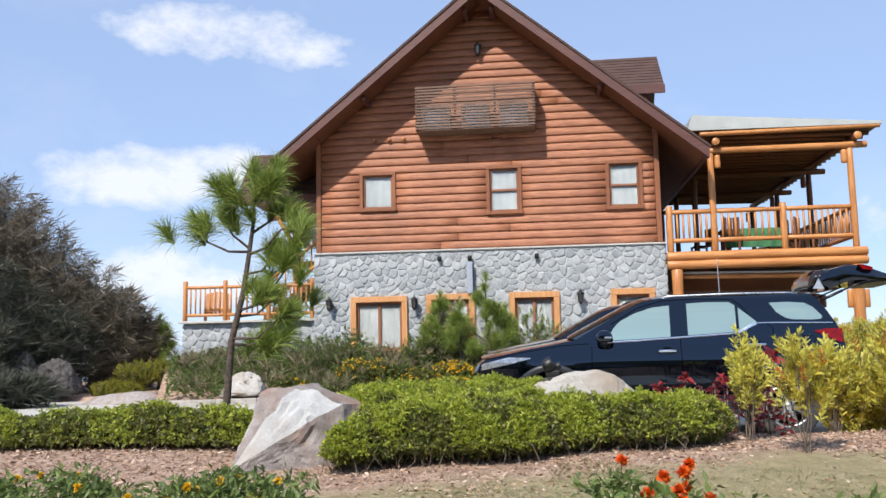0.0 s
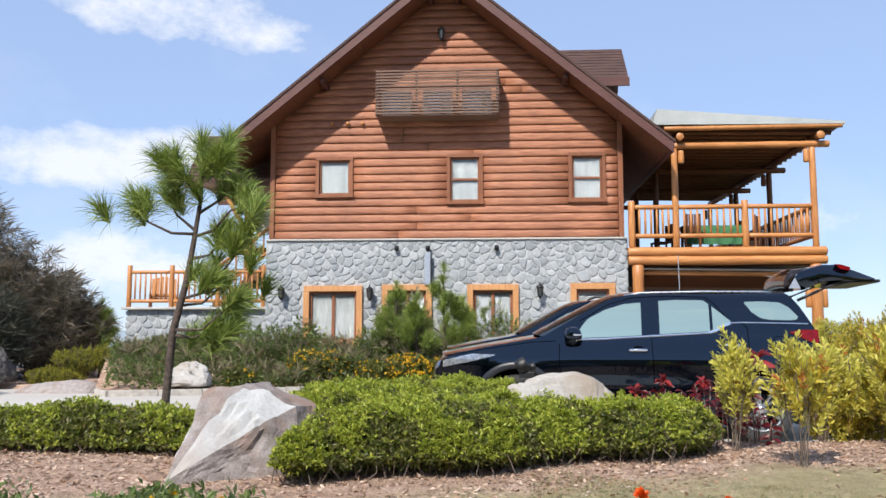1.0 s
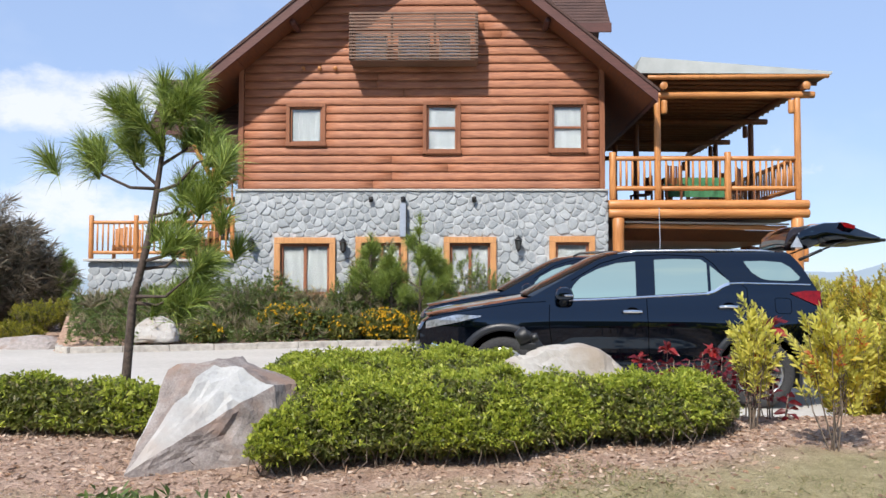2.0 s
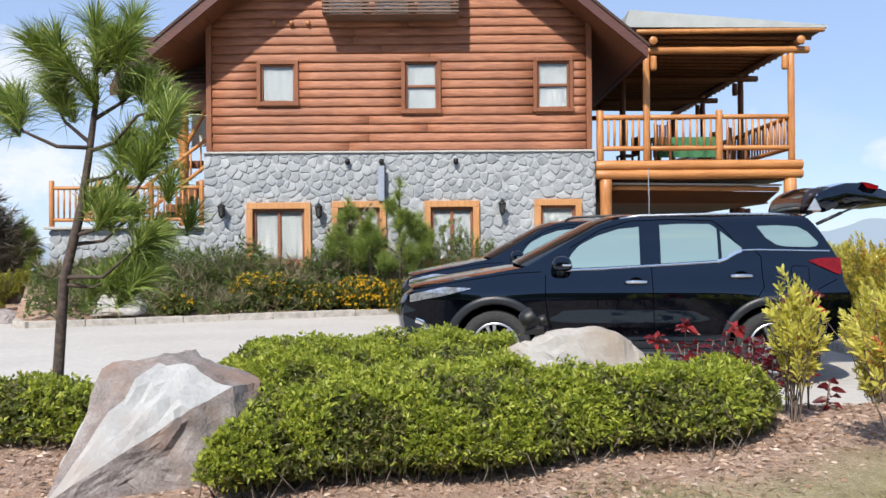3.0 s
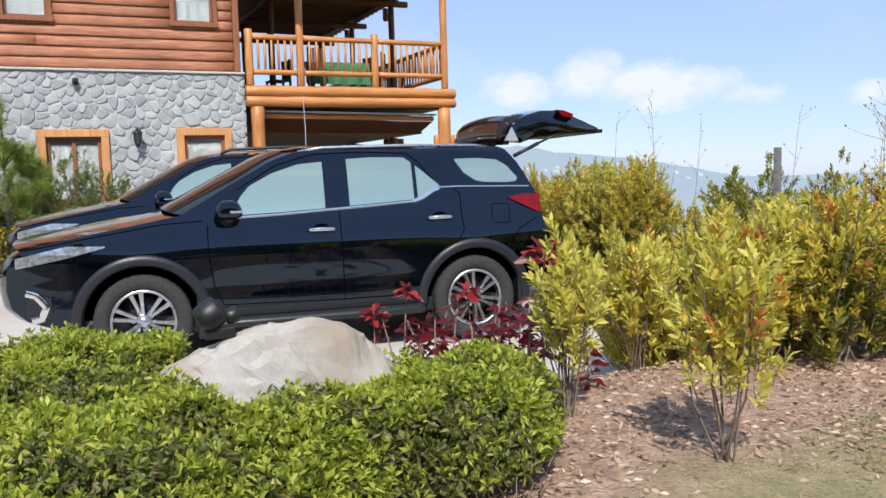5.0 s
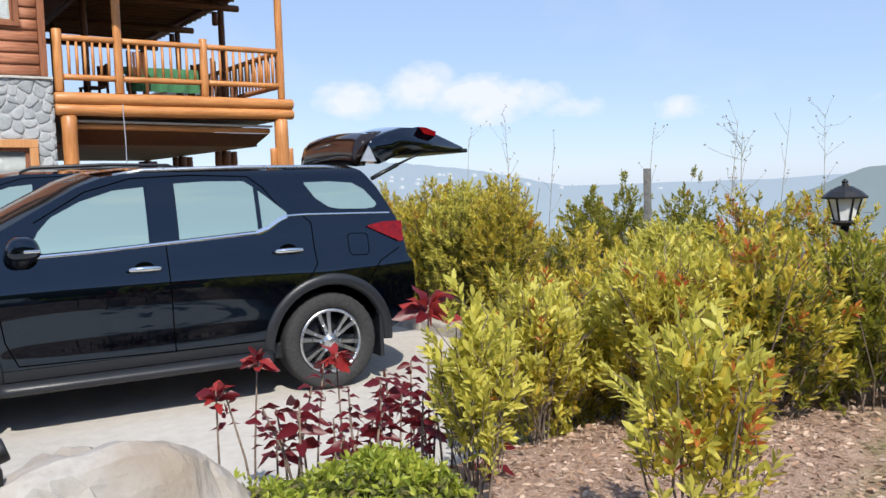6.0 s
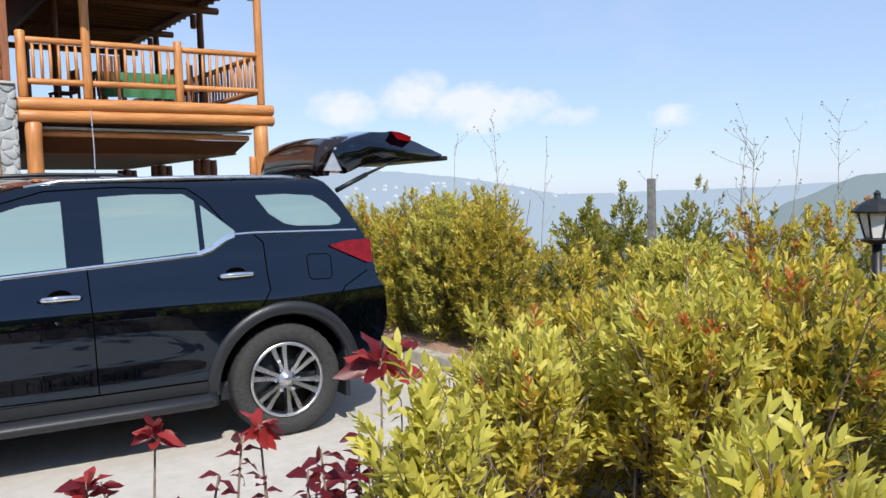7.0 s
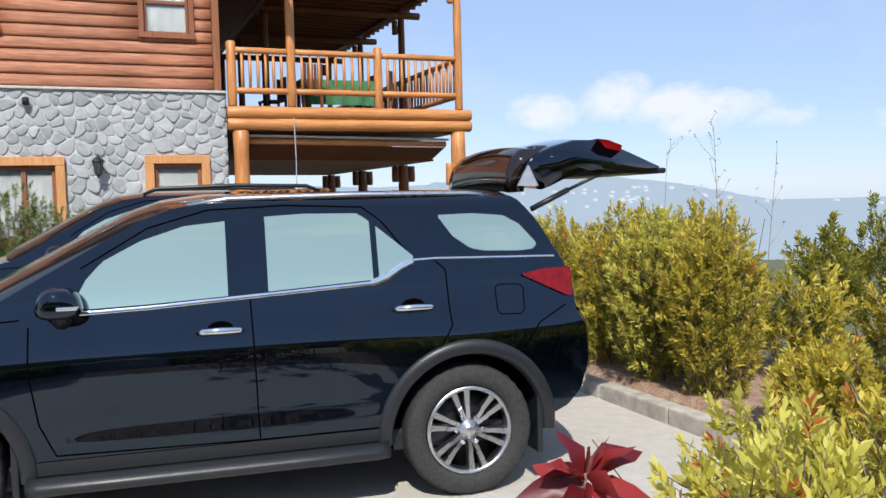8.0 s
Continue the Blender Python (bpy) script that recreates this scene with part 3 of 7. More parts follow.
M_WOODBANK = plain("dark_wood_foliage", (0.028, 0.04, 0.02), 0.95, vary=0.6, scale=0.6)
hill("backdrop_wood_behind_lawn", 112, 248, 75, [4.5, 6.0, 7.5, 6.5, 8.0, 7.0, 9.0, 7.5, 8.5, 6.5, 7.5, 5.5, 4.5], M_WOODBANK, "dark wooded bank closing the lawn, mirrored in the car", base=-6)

rng_t = random.Random(7)
town = thing("far_village", "tiny pale houses scattered over the hazy slope", "village", kind="structure")
for _ in range(46):
    be = radians(rng_t.choice((rng_t.gauss(33, 2.2), rng_t.uniform(27, 50))))
    d = 1750
    el = radians(rng_t.uniform(-1.2, 0.45))
    bm = bmesh.new()
    w, h = rng_t.uniform(4, 9), rng_t.uniform(2.5, 4.5)
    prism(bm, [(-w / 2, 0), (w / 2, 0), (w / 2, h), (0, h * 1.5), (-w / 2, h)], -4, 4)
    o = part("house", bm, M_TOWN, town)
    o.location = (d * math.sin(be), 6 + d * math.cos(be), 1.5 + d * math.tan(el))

# ---- house ----
XL, XR, YF, YB = -6.06, 3.0, 23.0, 34.0
ZS, ZA, XC = 3.73, 9.75, -1.53
PITCH = 0.822
EAVE_Z = 5.68
WINDOWS = [(-4.80, -4.00, 4.90, 5.80, 1), (-1.38, -0.63, 4.70, 5.84, 2), (1.74, 2.50, 4.72, 5.84, 2)]
LOWWIN = [(-5.0, -3.78, 1.12, 2.38, 2), (-2.98, -2.0, 1.12, 2.40, 2), (-0.80, 0.20, 1.12, 2.40, 2), (1.80, 2.62, 1.12, 2.42, 1)]
house = thing("house", "two-storey lodge with brown log siding over grey fieldstone", "house", (XC, YF, 0))


def hpart(name, bm, material, label="", smooth=False, parent=None):
    """A part of the house, given in world coordinates."""
    ob = part(name, bm, material, parent or house, label, smooth)
    if (parent or house) is house:
        ob.matrix_parent_inverse = Matrix.Translation((-XC, -YF, 0))
    return ob


def gable_z(x):
    return EAVE_Z + 0.35 + (5.6 - abs(x - XC)) * PITCH


def wall_strips(x0, x1, z0, z1, y0, y1, holes, top=None):
    """A wall with rectangular holes, made of upright strips."""
    cuts = sorted({x0, x1, *[h[0] for h in holes], *[h[1] for h in holes]})
    if top:
        cuts = sorted({*cuts, XC})
    made = []
    for a, b in zip(cuts, cuts[1:]):
        spans, z = [], z0
        for h in sorted((h for h in holes if h[0] <= a + 1e-6 and h[1] >= b - 1e-6), key=lambda h: h[2]):
            spans.append((z, h[2]))
            z = h[3]
        for lo, hi in spans:
            made.append(prism(bmesh.new(), [(a, lo), (b, lo), (b, hi), (a, hi)], y0, y1))
        if top:
            made.append(prism(bmesh.new(), [(a, z), (b, z), (b, top(b)), (a, top(a))], y0, y1))
        else:
            made.append(prism(bmesh.new(), [(a, z), (b, z), (b, z1), (a, z1)], y0, y1))
    return made


for bm in wall_strips(XL + 0.02, XR - 0.02, ZS, 0, YF + 0.02, YF + 0.2, WINDOWS, lambda x: gable_z(x) - 0.22):
    hpart("upper_wall_panel", bm, M_SIDING)
for bm in wall_strips(XL - 0.06, XR + 0.06, -0.4, ZS, YF - 0.02, YF + 0.25, LOWWIN):
    hpart("mortar_bed", bm, M_MORTAR, "grey mortar between the fieldstones")
bm = bmesh.new()
box(bm, XL - 0.11, XR + 0.11, YF - 0.085, YF + 0.1, ZS - 0.035, ZS + 0.010, 0.010)
hpart("ledge", bm, M_CAP, "pale plaster ledge over the stonework")
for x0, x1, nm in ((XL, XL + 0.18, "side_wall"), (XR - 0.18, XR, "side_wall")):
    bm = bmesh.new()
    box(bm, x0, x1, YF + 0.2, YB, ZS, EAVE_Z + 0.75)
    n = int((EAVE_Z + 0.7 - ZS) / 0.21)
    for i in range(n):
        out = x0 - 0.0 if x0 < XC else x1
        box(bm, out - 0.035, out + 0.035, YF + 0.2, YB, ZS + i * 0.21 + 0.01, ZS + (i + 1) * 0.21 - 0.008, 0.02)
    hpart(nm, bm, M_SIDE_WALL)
    bm = bmesh.new()
    box(bm, x0 - (0.06 if x0 < XC else -0.06), x1 - (0.06 if x0 < XC else -0.06), YF + 0.25, YB, -0.4, ZS)
    hpart("stone_side_wall", bm, M_STONE_J)
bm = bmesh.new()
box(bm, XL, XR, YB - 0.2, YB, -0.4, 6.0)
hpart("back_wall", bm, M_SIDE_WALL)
# Dark sheets close the rooms; their unlit inside is put into the colour.
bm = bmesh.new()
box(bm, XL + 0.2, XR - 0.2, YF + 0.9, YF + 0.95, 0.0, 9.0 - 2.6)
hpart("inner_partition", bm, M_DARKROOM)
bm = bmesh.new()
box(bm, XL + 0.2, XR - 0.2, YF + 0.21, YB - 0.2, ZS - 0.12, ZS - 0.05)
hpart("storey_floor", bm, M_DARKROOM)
# corner boards
for x in (XL, XR):
    bm = bmesh.new()
    s = 1 if x < XC else -1
    box(bm, x - 0.03 * s, x + 0.10 * s, YF - 0.075, YF + 0.15, ZS + 0.015, gable_z(x) - 0.1, 0.012)
    hpart("corner_board", bm, M_TRIM)


def roof_slope(bm, sx, x0, x1, y0, y1, under, over, slope=PITCH):
    """One roof plane as a slab; x from the ridge XC outward on side sx."""
    def zz(d):
        return EAVE_Z + 0.35 + (5.6 - d) * slope
    prism(bm, [(XC + sx * x0, zz(x0) + under), (XC + sx * x1, zz(x1) + under), (XC + sx * x1, zz(x1) + over), (XC + sx * x0, zz(x0) + over)], y0, y1)


YR = YF - 1.0
for sx in (-1, 1):
    bm = bmesh.new()
    roof_slope(bm, sx, 0, 5.62, YR + 0.03, YB + 0.9, -0.10, 0.02)
    r = hpart("roof", bm, M_SHINGLE, "brown shingle roof slope")
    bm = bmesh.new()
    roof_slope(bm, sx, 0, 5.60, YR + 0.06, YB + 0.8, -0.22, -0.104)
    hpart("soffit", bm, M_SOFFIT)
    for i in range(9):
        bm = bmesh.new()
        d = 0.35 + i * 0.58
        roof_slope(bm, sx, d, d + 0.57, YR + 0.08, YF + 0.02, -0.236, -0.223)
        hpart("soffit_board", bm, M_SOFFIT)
    bm = bmesh.new()
    roof_slope(bm, sx, 0, 5.66, YR - 0.03, YR + 0.03, -0.30, -0.03)
    hpart("barge_board", bm, M_FASCIA, "dark brown barge board")
    bm = bmesh.new()
    roof_slope(bm, sx, 0, 5.70, YR - 0.06, YR + 0.05, -0.03, 0.045)
    hpart("drip_edge", bm, M_SHINGLE)
    bm = bmesh.new()
    roof_slope(bm, sx, 5.60, 5.66, YR + 0.03, YB + 0.9, -0.27, 0.0)
    hpart("eave_board", bm, M_FASCIA)
    for d in (0.35, 3.1):
        bm = bmesh.new()
        zc = EAVE_Z + 0.35 + (5.6 - d) * PITCH - 0.33
        log_bar(bm, (XC + sx * d, YR + 0.25, zc), (XC + sx * d, YF + 0.1, zc), 0.075)
        hpart("purlin_end", bm, M_FASCIA, smooth=True)

# dormer towards the deck and the lower side roof


def cross_roof(name, x0, x1, yr, zr, ye, ze, label):
    """A ridge along x with a slope that falls towards the front and one to the back, shingles in courses."""
    e = thing(name, label, "roof")
    for s in (-1, 1):
        bm = bmesh.new()
        yo = yr + s * abs(yr - ye)
        a = [(x0, yr, zr), (x1, yr, zr), (x1, yo, ze), (x0, yo, ze)]
        v = [bm.verts.new(p) for p in a] + [bm.verts.new((p[0], p[1], p[2] - 0.12)) for p in a]
        for q in ((0, 1, 2, 3), (7, 6, 5, 4), (0, 4, 5, 1), (1, 5, 6, 2), (2, 6, 7, 3), (3, 7, 4, 0)):
            bm.faces.new([v[k] for k in q])
        bmesh.ops.recalc_face_normals(bm, faces=bm.faces)
        part("slope", bm, M_SHINGLE, e)
        bm = bmesh.new()
        box(bm, x0 - 0.03, x1 + 0.03, yo - 0.03, yo + 0.03, ze - 0.26, ze + 0.01, 0.008)
        part("fascia", bm, M_FASCIA, e)
    slope = Vector((0, ye - yr, ze - zr))
    rows = int(slope.length / 0.16)
    for i in range(rows):
        bm = bmesh.new()
        p, q = Vector((0, yr, zr)) + slope * (i / rows), Vector((0, yr, zr)) + slope * ((i + 1.12) / rows)
        n = slope.cross(Vector((1, 0, 0))).normalized()
        n = -n if n.z < 0 else n
        v = [bm.verts.new((x, w.y, w.z) if k == 0 else Vector((x, w.y, w.z)) + n * k) for x, w, k in ((x0, p, 0.006), (x1, p, 0.006), (x1, q, 0.022), (x0, q, 0.022), (x1, q, 0.004), (x0, q, 0.004))]
        bm.faces.new(v[:4])
        bm.faces.new((v[3], v[2], v[4], v[5]))
        bmesh.ops.recalc_face_normals(bm, faces=bm.faces)
        part("shingle_course", bm, M_SHINGLE, e)
    return e


d1 = cross_roof("dormer_roof", -1.2, 3.72, 27.2, 10.12, 26.0, 8.85, "brown shingled dormer roof over the deck side")
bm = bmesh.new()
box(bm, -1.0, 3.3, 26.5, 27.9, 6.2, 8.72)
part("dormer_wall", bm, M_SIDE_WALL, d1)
d2 = cross_roof("porch_roof", -8.72, -5.9, 25.4, 7.1, 23.95, 5.55, "brown shingled roof of the side porch")
bm = bmesh.new()
prism(bm, [(-8.3, 5.35), (-6.0, 5.35), (-6.0, 5.5), (-8.3, 5.5)], 24.1, 26.7)
part("ceiling_boards", bm, M_SOFFIT, d2)


def window(x0, x1, z0, z1, panes, stone, label):
    w = thing("window", label, "window", ((x0 + x1) / 2, YF, z0))
    off = Matrix.Translation((-(x0 + x1) / 2, -YF, -z0))

    def wp(name, b, mat, lab="", parent=None):
        o = part(name, b, mat, parent or w, lab)
        if parent is None:
            o.matrix_parent_inverse = off
        return o
    mt = M_PINE if stone else M_TRIM
    tw = 0.15 if stone else 0.095
    yf = YF - (0.115 if stone else 0.075)
    for name, a in (("trim", (x0 - tw, x1 + tw, z1, z1 + tw)), ("trim", (x0 - tw, x0, z0, z1)), ("trim", (x1, x1 + tw, z0, z1)), ("sill", (x0 - tw - 0.02, x1 + tw + 0.02, z0 - tw * 0.9, z0))):
        b = bmesh.new()
        y = yf - (0.03 if name == "sill" else 0)
        box(b, a[0] + 0.001, a[1] - 0.001, y, YF + 0.12, a[2] + 0.001, a[3] - 0.001, 0.008)
        wp(name, b, mt)
    f = 0.065 if stone else 0.05
    ms = M_TRIM
    yw = YF - 0.01
    for a in ((x0, x1, z0, z0 + f), (x0, x1, z1 - f, z1), (x0, x0 + f, z0 + f, z1 - f), (x1 - f, x1, z0 + f, z1 - f)):
        b = bmesh.new()
        box(b, a[0] + 0.002, a[1] - 0.002, yw, yw + 0.06, a[2] + 0.001, a[3] - 0.001, 0.006)
        wp("frame_bar", b, ms)
    cells = [(x0 + f, x1 - f, z0 + f, z1 - f)]
    if panes == 2 and stone:
        c = (x0 + x1) / 2
        b = bmesh.new()
        box(b, c - 0.04, c + 0.04, yw + 0.004, yw + 0.055, z0 + f, z1 - f, 0.005)
        wp("mullion", b, ms)
        cells = [(x0 + f, c - 0.04, z0 + f, z1 - f), (c + 0.04, x1 - f, z0 + f, z1 - f)]
    elif panes == 2:
        c = (z0 + z1) / 2
        b = bmesh.new()
        box(b, x0 + f, x1 - f, yw + 0.004, yw + 0.055, c - 0.03, c + 0.03, 0.005)
        wp("mullion", b, ms)
        cells = [(x0 + f, x1 - f, z0 + f, c - 0.03), (x0 + f, x1 - f, c + 0.03, z1 - f)]
    for a in cells:
        b = bmesh.new()
        box(b, a[0], a[1], yw + 0.03, yw + 0.036, a[2], a[3])
        p = wp("pane", b, M_GLASS)
        p.visible_shadow = False
    # a gathered curtain close behind the panes
    nx = max(16, int((x1 - x0) / 0.03))
    xs = np.linspace(x0 + 0.01, x1 - 0.01, nx)
    zs = np.linspace(z0 + 0.01, z1 - 0.01, 5)
    gx, gz = np.meshgrid(xs, zs)
    gy = YF + 0.045 + 0.0022 * np.sin(gx * 95 + 0.8 * np.sin(gz * 5)) + 0.004 * np.sin(gx * 31)
    v = np.stack([gx, gy, gz], -1).reshape(-1, 3)
    i = (np.arange(4)[:, None] * nx + np.arange(nx - 1)[None]).reshape(-1, 1)
    o = child("curtain", raw_mesh("curtain", v, i + np.array([0, 1, nx + 1, nx]), M_CURTAIN, True), w, "white gathered curtain")
    o.matrix_parent_inverse = off
    return w


for x0, x1, z0, z1, n in WINDOWS:
    window(x0, x1, z0, z1, n, False, "small square brown wooden window with a white curtain" if n == 1 else "tall brown sash window with two panes and white curtain")
for x0, x1, z0, z1, n in LOWWIN:
    window(x0, x1, z0, z1, n, True, "honey pine framed window in the stone wall with white curtain")


def wall_lantern(x, z, y, label):
    w = thing("wall_lantern", label, "lamp", (x, y, z), group="wall lanterns")
    b = bmesh.new()
    box(b, -0.05, 0.05, -0.02, 0.04, -0.12, 0.1, 0.012)
    part("back_plate", b, M_BLACK, w)
    b = bmesh.new()
    tube(b, [(0, -0.01, 0.02), (0, -0.08, 0.10), (0, -0.13, 0.14)], 0.012, 8)
    part("arm", b, M_BLACK, w, smooth=True)
    b = bmesh.new()
    lathe(b, [(0.008, 0.23), (0.015, 0.19), (0.045, 0.165), (0.092, 0.12), (0.10, 0.105), (0.02, 0.10)], 12, m=Matrix.Translation((0, -0.14, 0)))
    part("cap", b, M_BLACK, w)
    b = bmesh.new()
    lathe(b, [(0.045, -0.12), (0.052, -0.115), (0.078, 0.10), (0.07, 0.102)], 6, m=Matrix.Translation((0, -0.14, 0)))
    part("glass", b, M_LANTERNGLASS, w, "dark smoked glass")
    for k in range(6):
        a = math.pi / 3 * k
        b = bmesh.new()
        tube(b, [(0.053 * math.cos(a), -0.14 + 0.053 * math.sin(a), -0.12), (0.081 * math.cos(a), -0.14 + 0.081 * math.sin(a), 0.105)], 0.008, 5)
        part("rib", b, M_BLACK, w)
    b = bmesh.new()
    lathe(b, [(0.01, -0.18), (0.03, -0.15), (0.055, -0.125), (0.055, -0.115), (0.02, -0.11)], 10, m=Matrix.Translation((0, -0.14, 0)))
    part("base", b, M_BLACK, w)
    return w


for x, z in ((-5.70, 2.33), (-3.42, 2.31), (0.88, 2.36)):
    wall_lantern(x, z, YF - 0.10, "black iron carriage lantern on the stone wall")
wall_lantern(-1.60, 9.1, YF - 0.06, "black iron lantern high under the gable peak")
wall_lantern(-9.45, 0.75, YF + 0.0, "black iron lantern low on the terrace wall")

# knobs on the siding
for x in (-4.47, -4.06, -3.67):
    bm = bmesh.new()
    lathe(bm, [(0.05, 0.0), (0.05, -0.06), (0.035, -0.08), (0.01, -0.082)], 14, "y", Matrix.Translation((x, YF - 0.05, 6.77)))
    tagged(part("pipe_cap", bm, M_LOG, smooth=True), "small round wooden cap on the log siding", "cap", "wooden caps")

# slatted cover of the air conditioners
ac = thing("slatted_cover", "weathered wooden slat box hanging on the log siding", "cover", (-1.68, YF, 6.85))
AX0, AX1, AY, AZ0, AZ1 = -1.56, 1.56, -0.72, 0.0, 1.10
nsl = 15
for i in range(nsl):
    z = AZ0 + (AZ1 - AZ0) * i / (nsl - 1)
    bm = bmesh.new()
    box(bm, AX0, AX1, AY - 0.012, AY + 0.012, z - 0.022, z + 0.022, 0.004)
    part("slat", bm, M_SLAT, ac)
    for x in (AX0, AX1):
        bm = bmesh.new()
        box(bm, x - 0.012, x + 0.012, AY + 0.014, -0.06, z - 0.024, z + 0.024, 0.004)
        part("side_slat", bm, M_SLAT, ac)
for x in (-1.52, -0.52, 0.52, 1.52):
    bm = bmesh.new()
    box(bm, x - 0.03, x + 0.03, AY + 0.014, AY + 0.06, AZ0 - 0.02, AZ1 + 0.02, 0.004)
    part("upright", bm, M_SLAT, ac)
bm = bmesh.new()
box(bm, AX0 + 0.02, AX1 - 0.02, AY + 0.07, -0.07, AZ0 - 0.05, AZ0 - 0.026)
part("bottom_board", bm, M_SLAT, ac)
for x in (-1.05, 0.0, 1.0):
    u = thing("air_conditioner", "white outdoor air conditioning unit behind wooden slats", "air conditioner", (-1.68 + x, YF - 0.35, 6.85), group="air conditioners")
    bm = bmesh.new()
    box(bm, -0.38, 0.38, -0.16, 0.18, -0.024, 0.66, 0.02)
    part("casing", bm, M_WHITE, u)
    bm = bmesh.new()
    lathe(bm, [(0.24, -0.165), (0.24, -0.185), (0.2, -0.19), (0.02, -0.19)], 24, "y", Matrix.Translation((-0.08, 0, 0.33)))
    part("fan_grille", bm, M_PIPE, u)

# pale pipe with a black spotlight on the stone
pp = thing("wall_pipe", "pale plastic panel pipe fixed to the stone wall", "pipe", (-1.95, YF - 0.16, 2.55))
bm = bmesh.new()
box(bm, -0.08, 0.07, -0.02, 0.03, 0, 0.82, 0.012)
part("panel", bm, M_PIPE, pp)
bm = bmesh.new()
box(bm, 0.073, 0.1, -0.03, 0.04, -0.1, 0.78, 0.008)
part("channel", bm, M_BLACK, pp)
for x in (-2.75, -1.95, -0.2):
    s = thing("spotlight", "small black spotlight under the plaster ledge", "spotlight", (x, YF - 0.13, 3.48), group="spotlights")
    bm = bmesh.new()
    lathe(bm, [(0.03, 0.06), (0.055, 0.05), (0.06, -0.06), (0.05, -0.065), (0.01, -0.05)], 12, m=Matrix.Rotation(0.5, 4, "X"))
    part("body", bm, M_BLACK, s, smooth=True)
    bm = bmesh.new()
    box(bm, -0.02, 0.02, 0.0, 0.08, 0.0, 0.05, 0.005)
    part("bracket", bm, M_BLACK, s)

# ---- deck ----
DX0, DX1 = 3.12, 7.95
deck = thing("deck", "honey-coloured log deck on the side of the lodge", "deck", (DX0, YF, 0))
DM = Matrix.Translation((-DX0, -YF, 0))


def dpart(name, bm, mat, label="", smooth=True):
    o = part(name, bm, mat, deck, label, smooth)
    o.matrix_parent_inverse = DM
    return o


PY = [23.0, 26.4, 29.8, 33.2]
for z in (3.36, 3.14):
    bm = bmesh.new()
    log_bar(bm, (DX0, YF - 0.02, z), (DX1 + 0.06, YF - 0.02, z), 0.115, 16, int(z * 100))
    dpart("rim_log", bm, M_LOG)
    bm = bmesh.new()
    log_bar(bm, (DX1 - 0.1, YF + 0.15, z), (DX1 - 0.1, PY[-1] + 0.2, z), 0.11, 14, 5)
    dpart("rim_log", bm, M_SHADELOG)
for i in range(34):
    bm = bmesh.new()
    y = YF + 0.12 + i * 0.3
    box(bm, DX0, DX1 - 0.02, y, y + 0.29, 3.44, 3.48, 0.004)
    dpart("floor_board", bm, M_DECKBOARD, smooth=False)
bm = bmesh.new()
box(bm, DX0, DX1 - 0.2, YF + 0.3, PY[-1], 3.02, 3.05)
dpart("under_floor", bm, M_SHADELOG, smooth=False)


def upright(x, y, z0, z1, r, mat, nm="post"):
    b = bmesh.new()
    log_bar(b, (x, y, z0), (x, y, z1), r, 14, int(100 * x + y))
    return dpart(nm, b, mat)


for x in (4.34, 7.78):
    upright(x, YF + 0.02, 3.475, 6.0, 0.082, M_POST)
    b = bmesh.new()
    log_bar(b, (x + (0.17 if x < 6 else -0.15), YF + 0.0, 5.62), (x + (0.17 if x < 6 else -0.15), YF + 0.0, 5.95), 0.075, 12)
    dpart("knee_block", b, M_POST)
for x in (3.23, 6.06):
    upright(x, YF + 0.02, 3.475, 4.66, 0.085, M_POST, "rail_post")
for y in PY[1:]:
    upright(7.78, y, 3.475, 6.0, 0.08, M_SHADELOG)
    upright(4.5, y, 3.475, 6.0, 0.08, M_SHADELOG)
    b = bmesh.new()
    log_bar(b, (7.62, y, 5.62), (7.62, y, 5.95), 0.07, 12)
    dpart("knee_block", b, M_SHADELOG)


def rail(a, b, mat, matb, n):
    a, b = Vector(a), Vector(b)
    for z, r in ((4.50, 0.058), (3.76, 0.058)):
        bm = bmesh.new()
        log_bar(bm, a + Vector((0, 0, z)), b + Vector((0, 0, z)), r, 12, int(a.x * 10))
        dpart("rail_bar", bm, mat)
    for i in range(n):
        p = a.lerp(b, (i + 0.75) / (n + 0.5))
        bm = bmesh.new()
        tube(bm, [p + Vector((0, 0, 3.78)), p + Vector((0.004, 0, 4.1)), p + Vector((0, 0, 4.48))], [0.026, 0.031, 0.026], 8)
        dpart("baluster", bm, matb)


rail((3.31, YF, 0), (4.26, YF, 0), M_LOG, M_POST, 6)
rail((4.42, YF, 0), (5.98, YF, 0), M_LOG, M_POST, 9)
rail((6.14, YF, 0), (7.70, YF, 0), M_LOG, M_POST, 10)
for y0, y1 in zip(PY, PY[1:]):
    rail((7.78, y0 + 0.1, 0), (7.78, y1 - 0.1, 0), M_LOG, M_POST, 16)
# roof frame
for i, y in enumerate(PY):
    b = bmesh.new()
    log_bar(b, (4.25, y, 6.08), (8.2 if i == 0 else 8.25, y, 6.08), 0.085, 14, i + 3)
    dpart("cross_beam", b, M_LOG if i == 0 else M_SHADELOG)
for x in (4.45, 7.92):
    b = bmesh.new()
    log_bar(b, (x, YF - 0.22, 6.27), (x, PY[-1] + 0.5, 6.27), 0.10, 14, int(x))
    dpart("plate_log", b, M_SHADELOG)
    # Honey end in the open; the log behind has its shade in the colour.
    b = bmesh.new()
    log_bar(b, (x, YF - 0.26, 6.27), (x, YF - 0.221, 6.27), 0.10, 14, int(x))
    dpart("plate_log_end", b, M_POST)
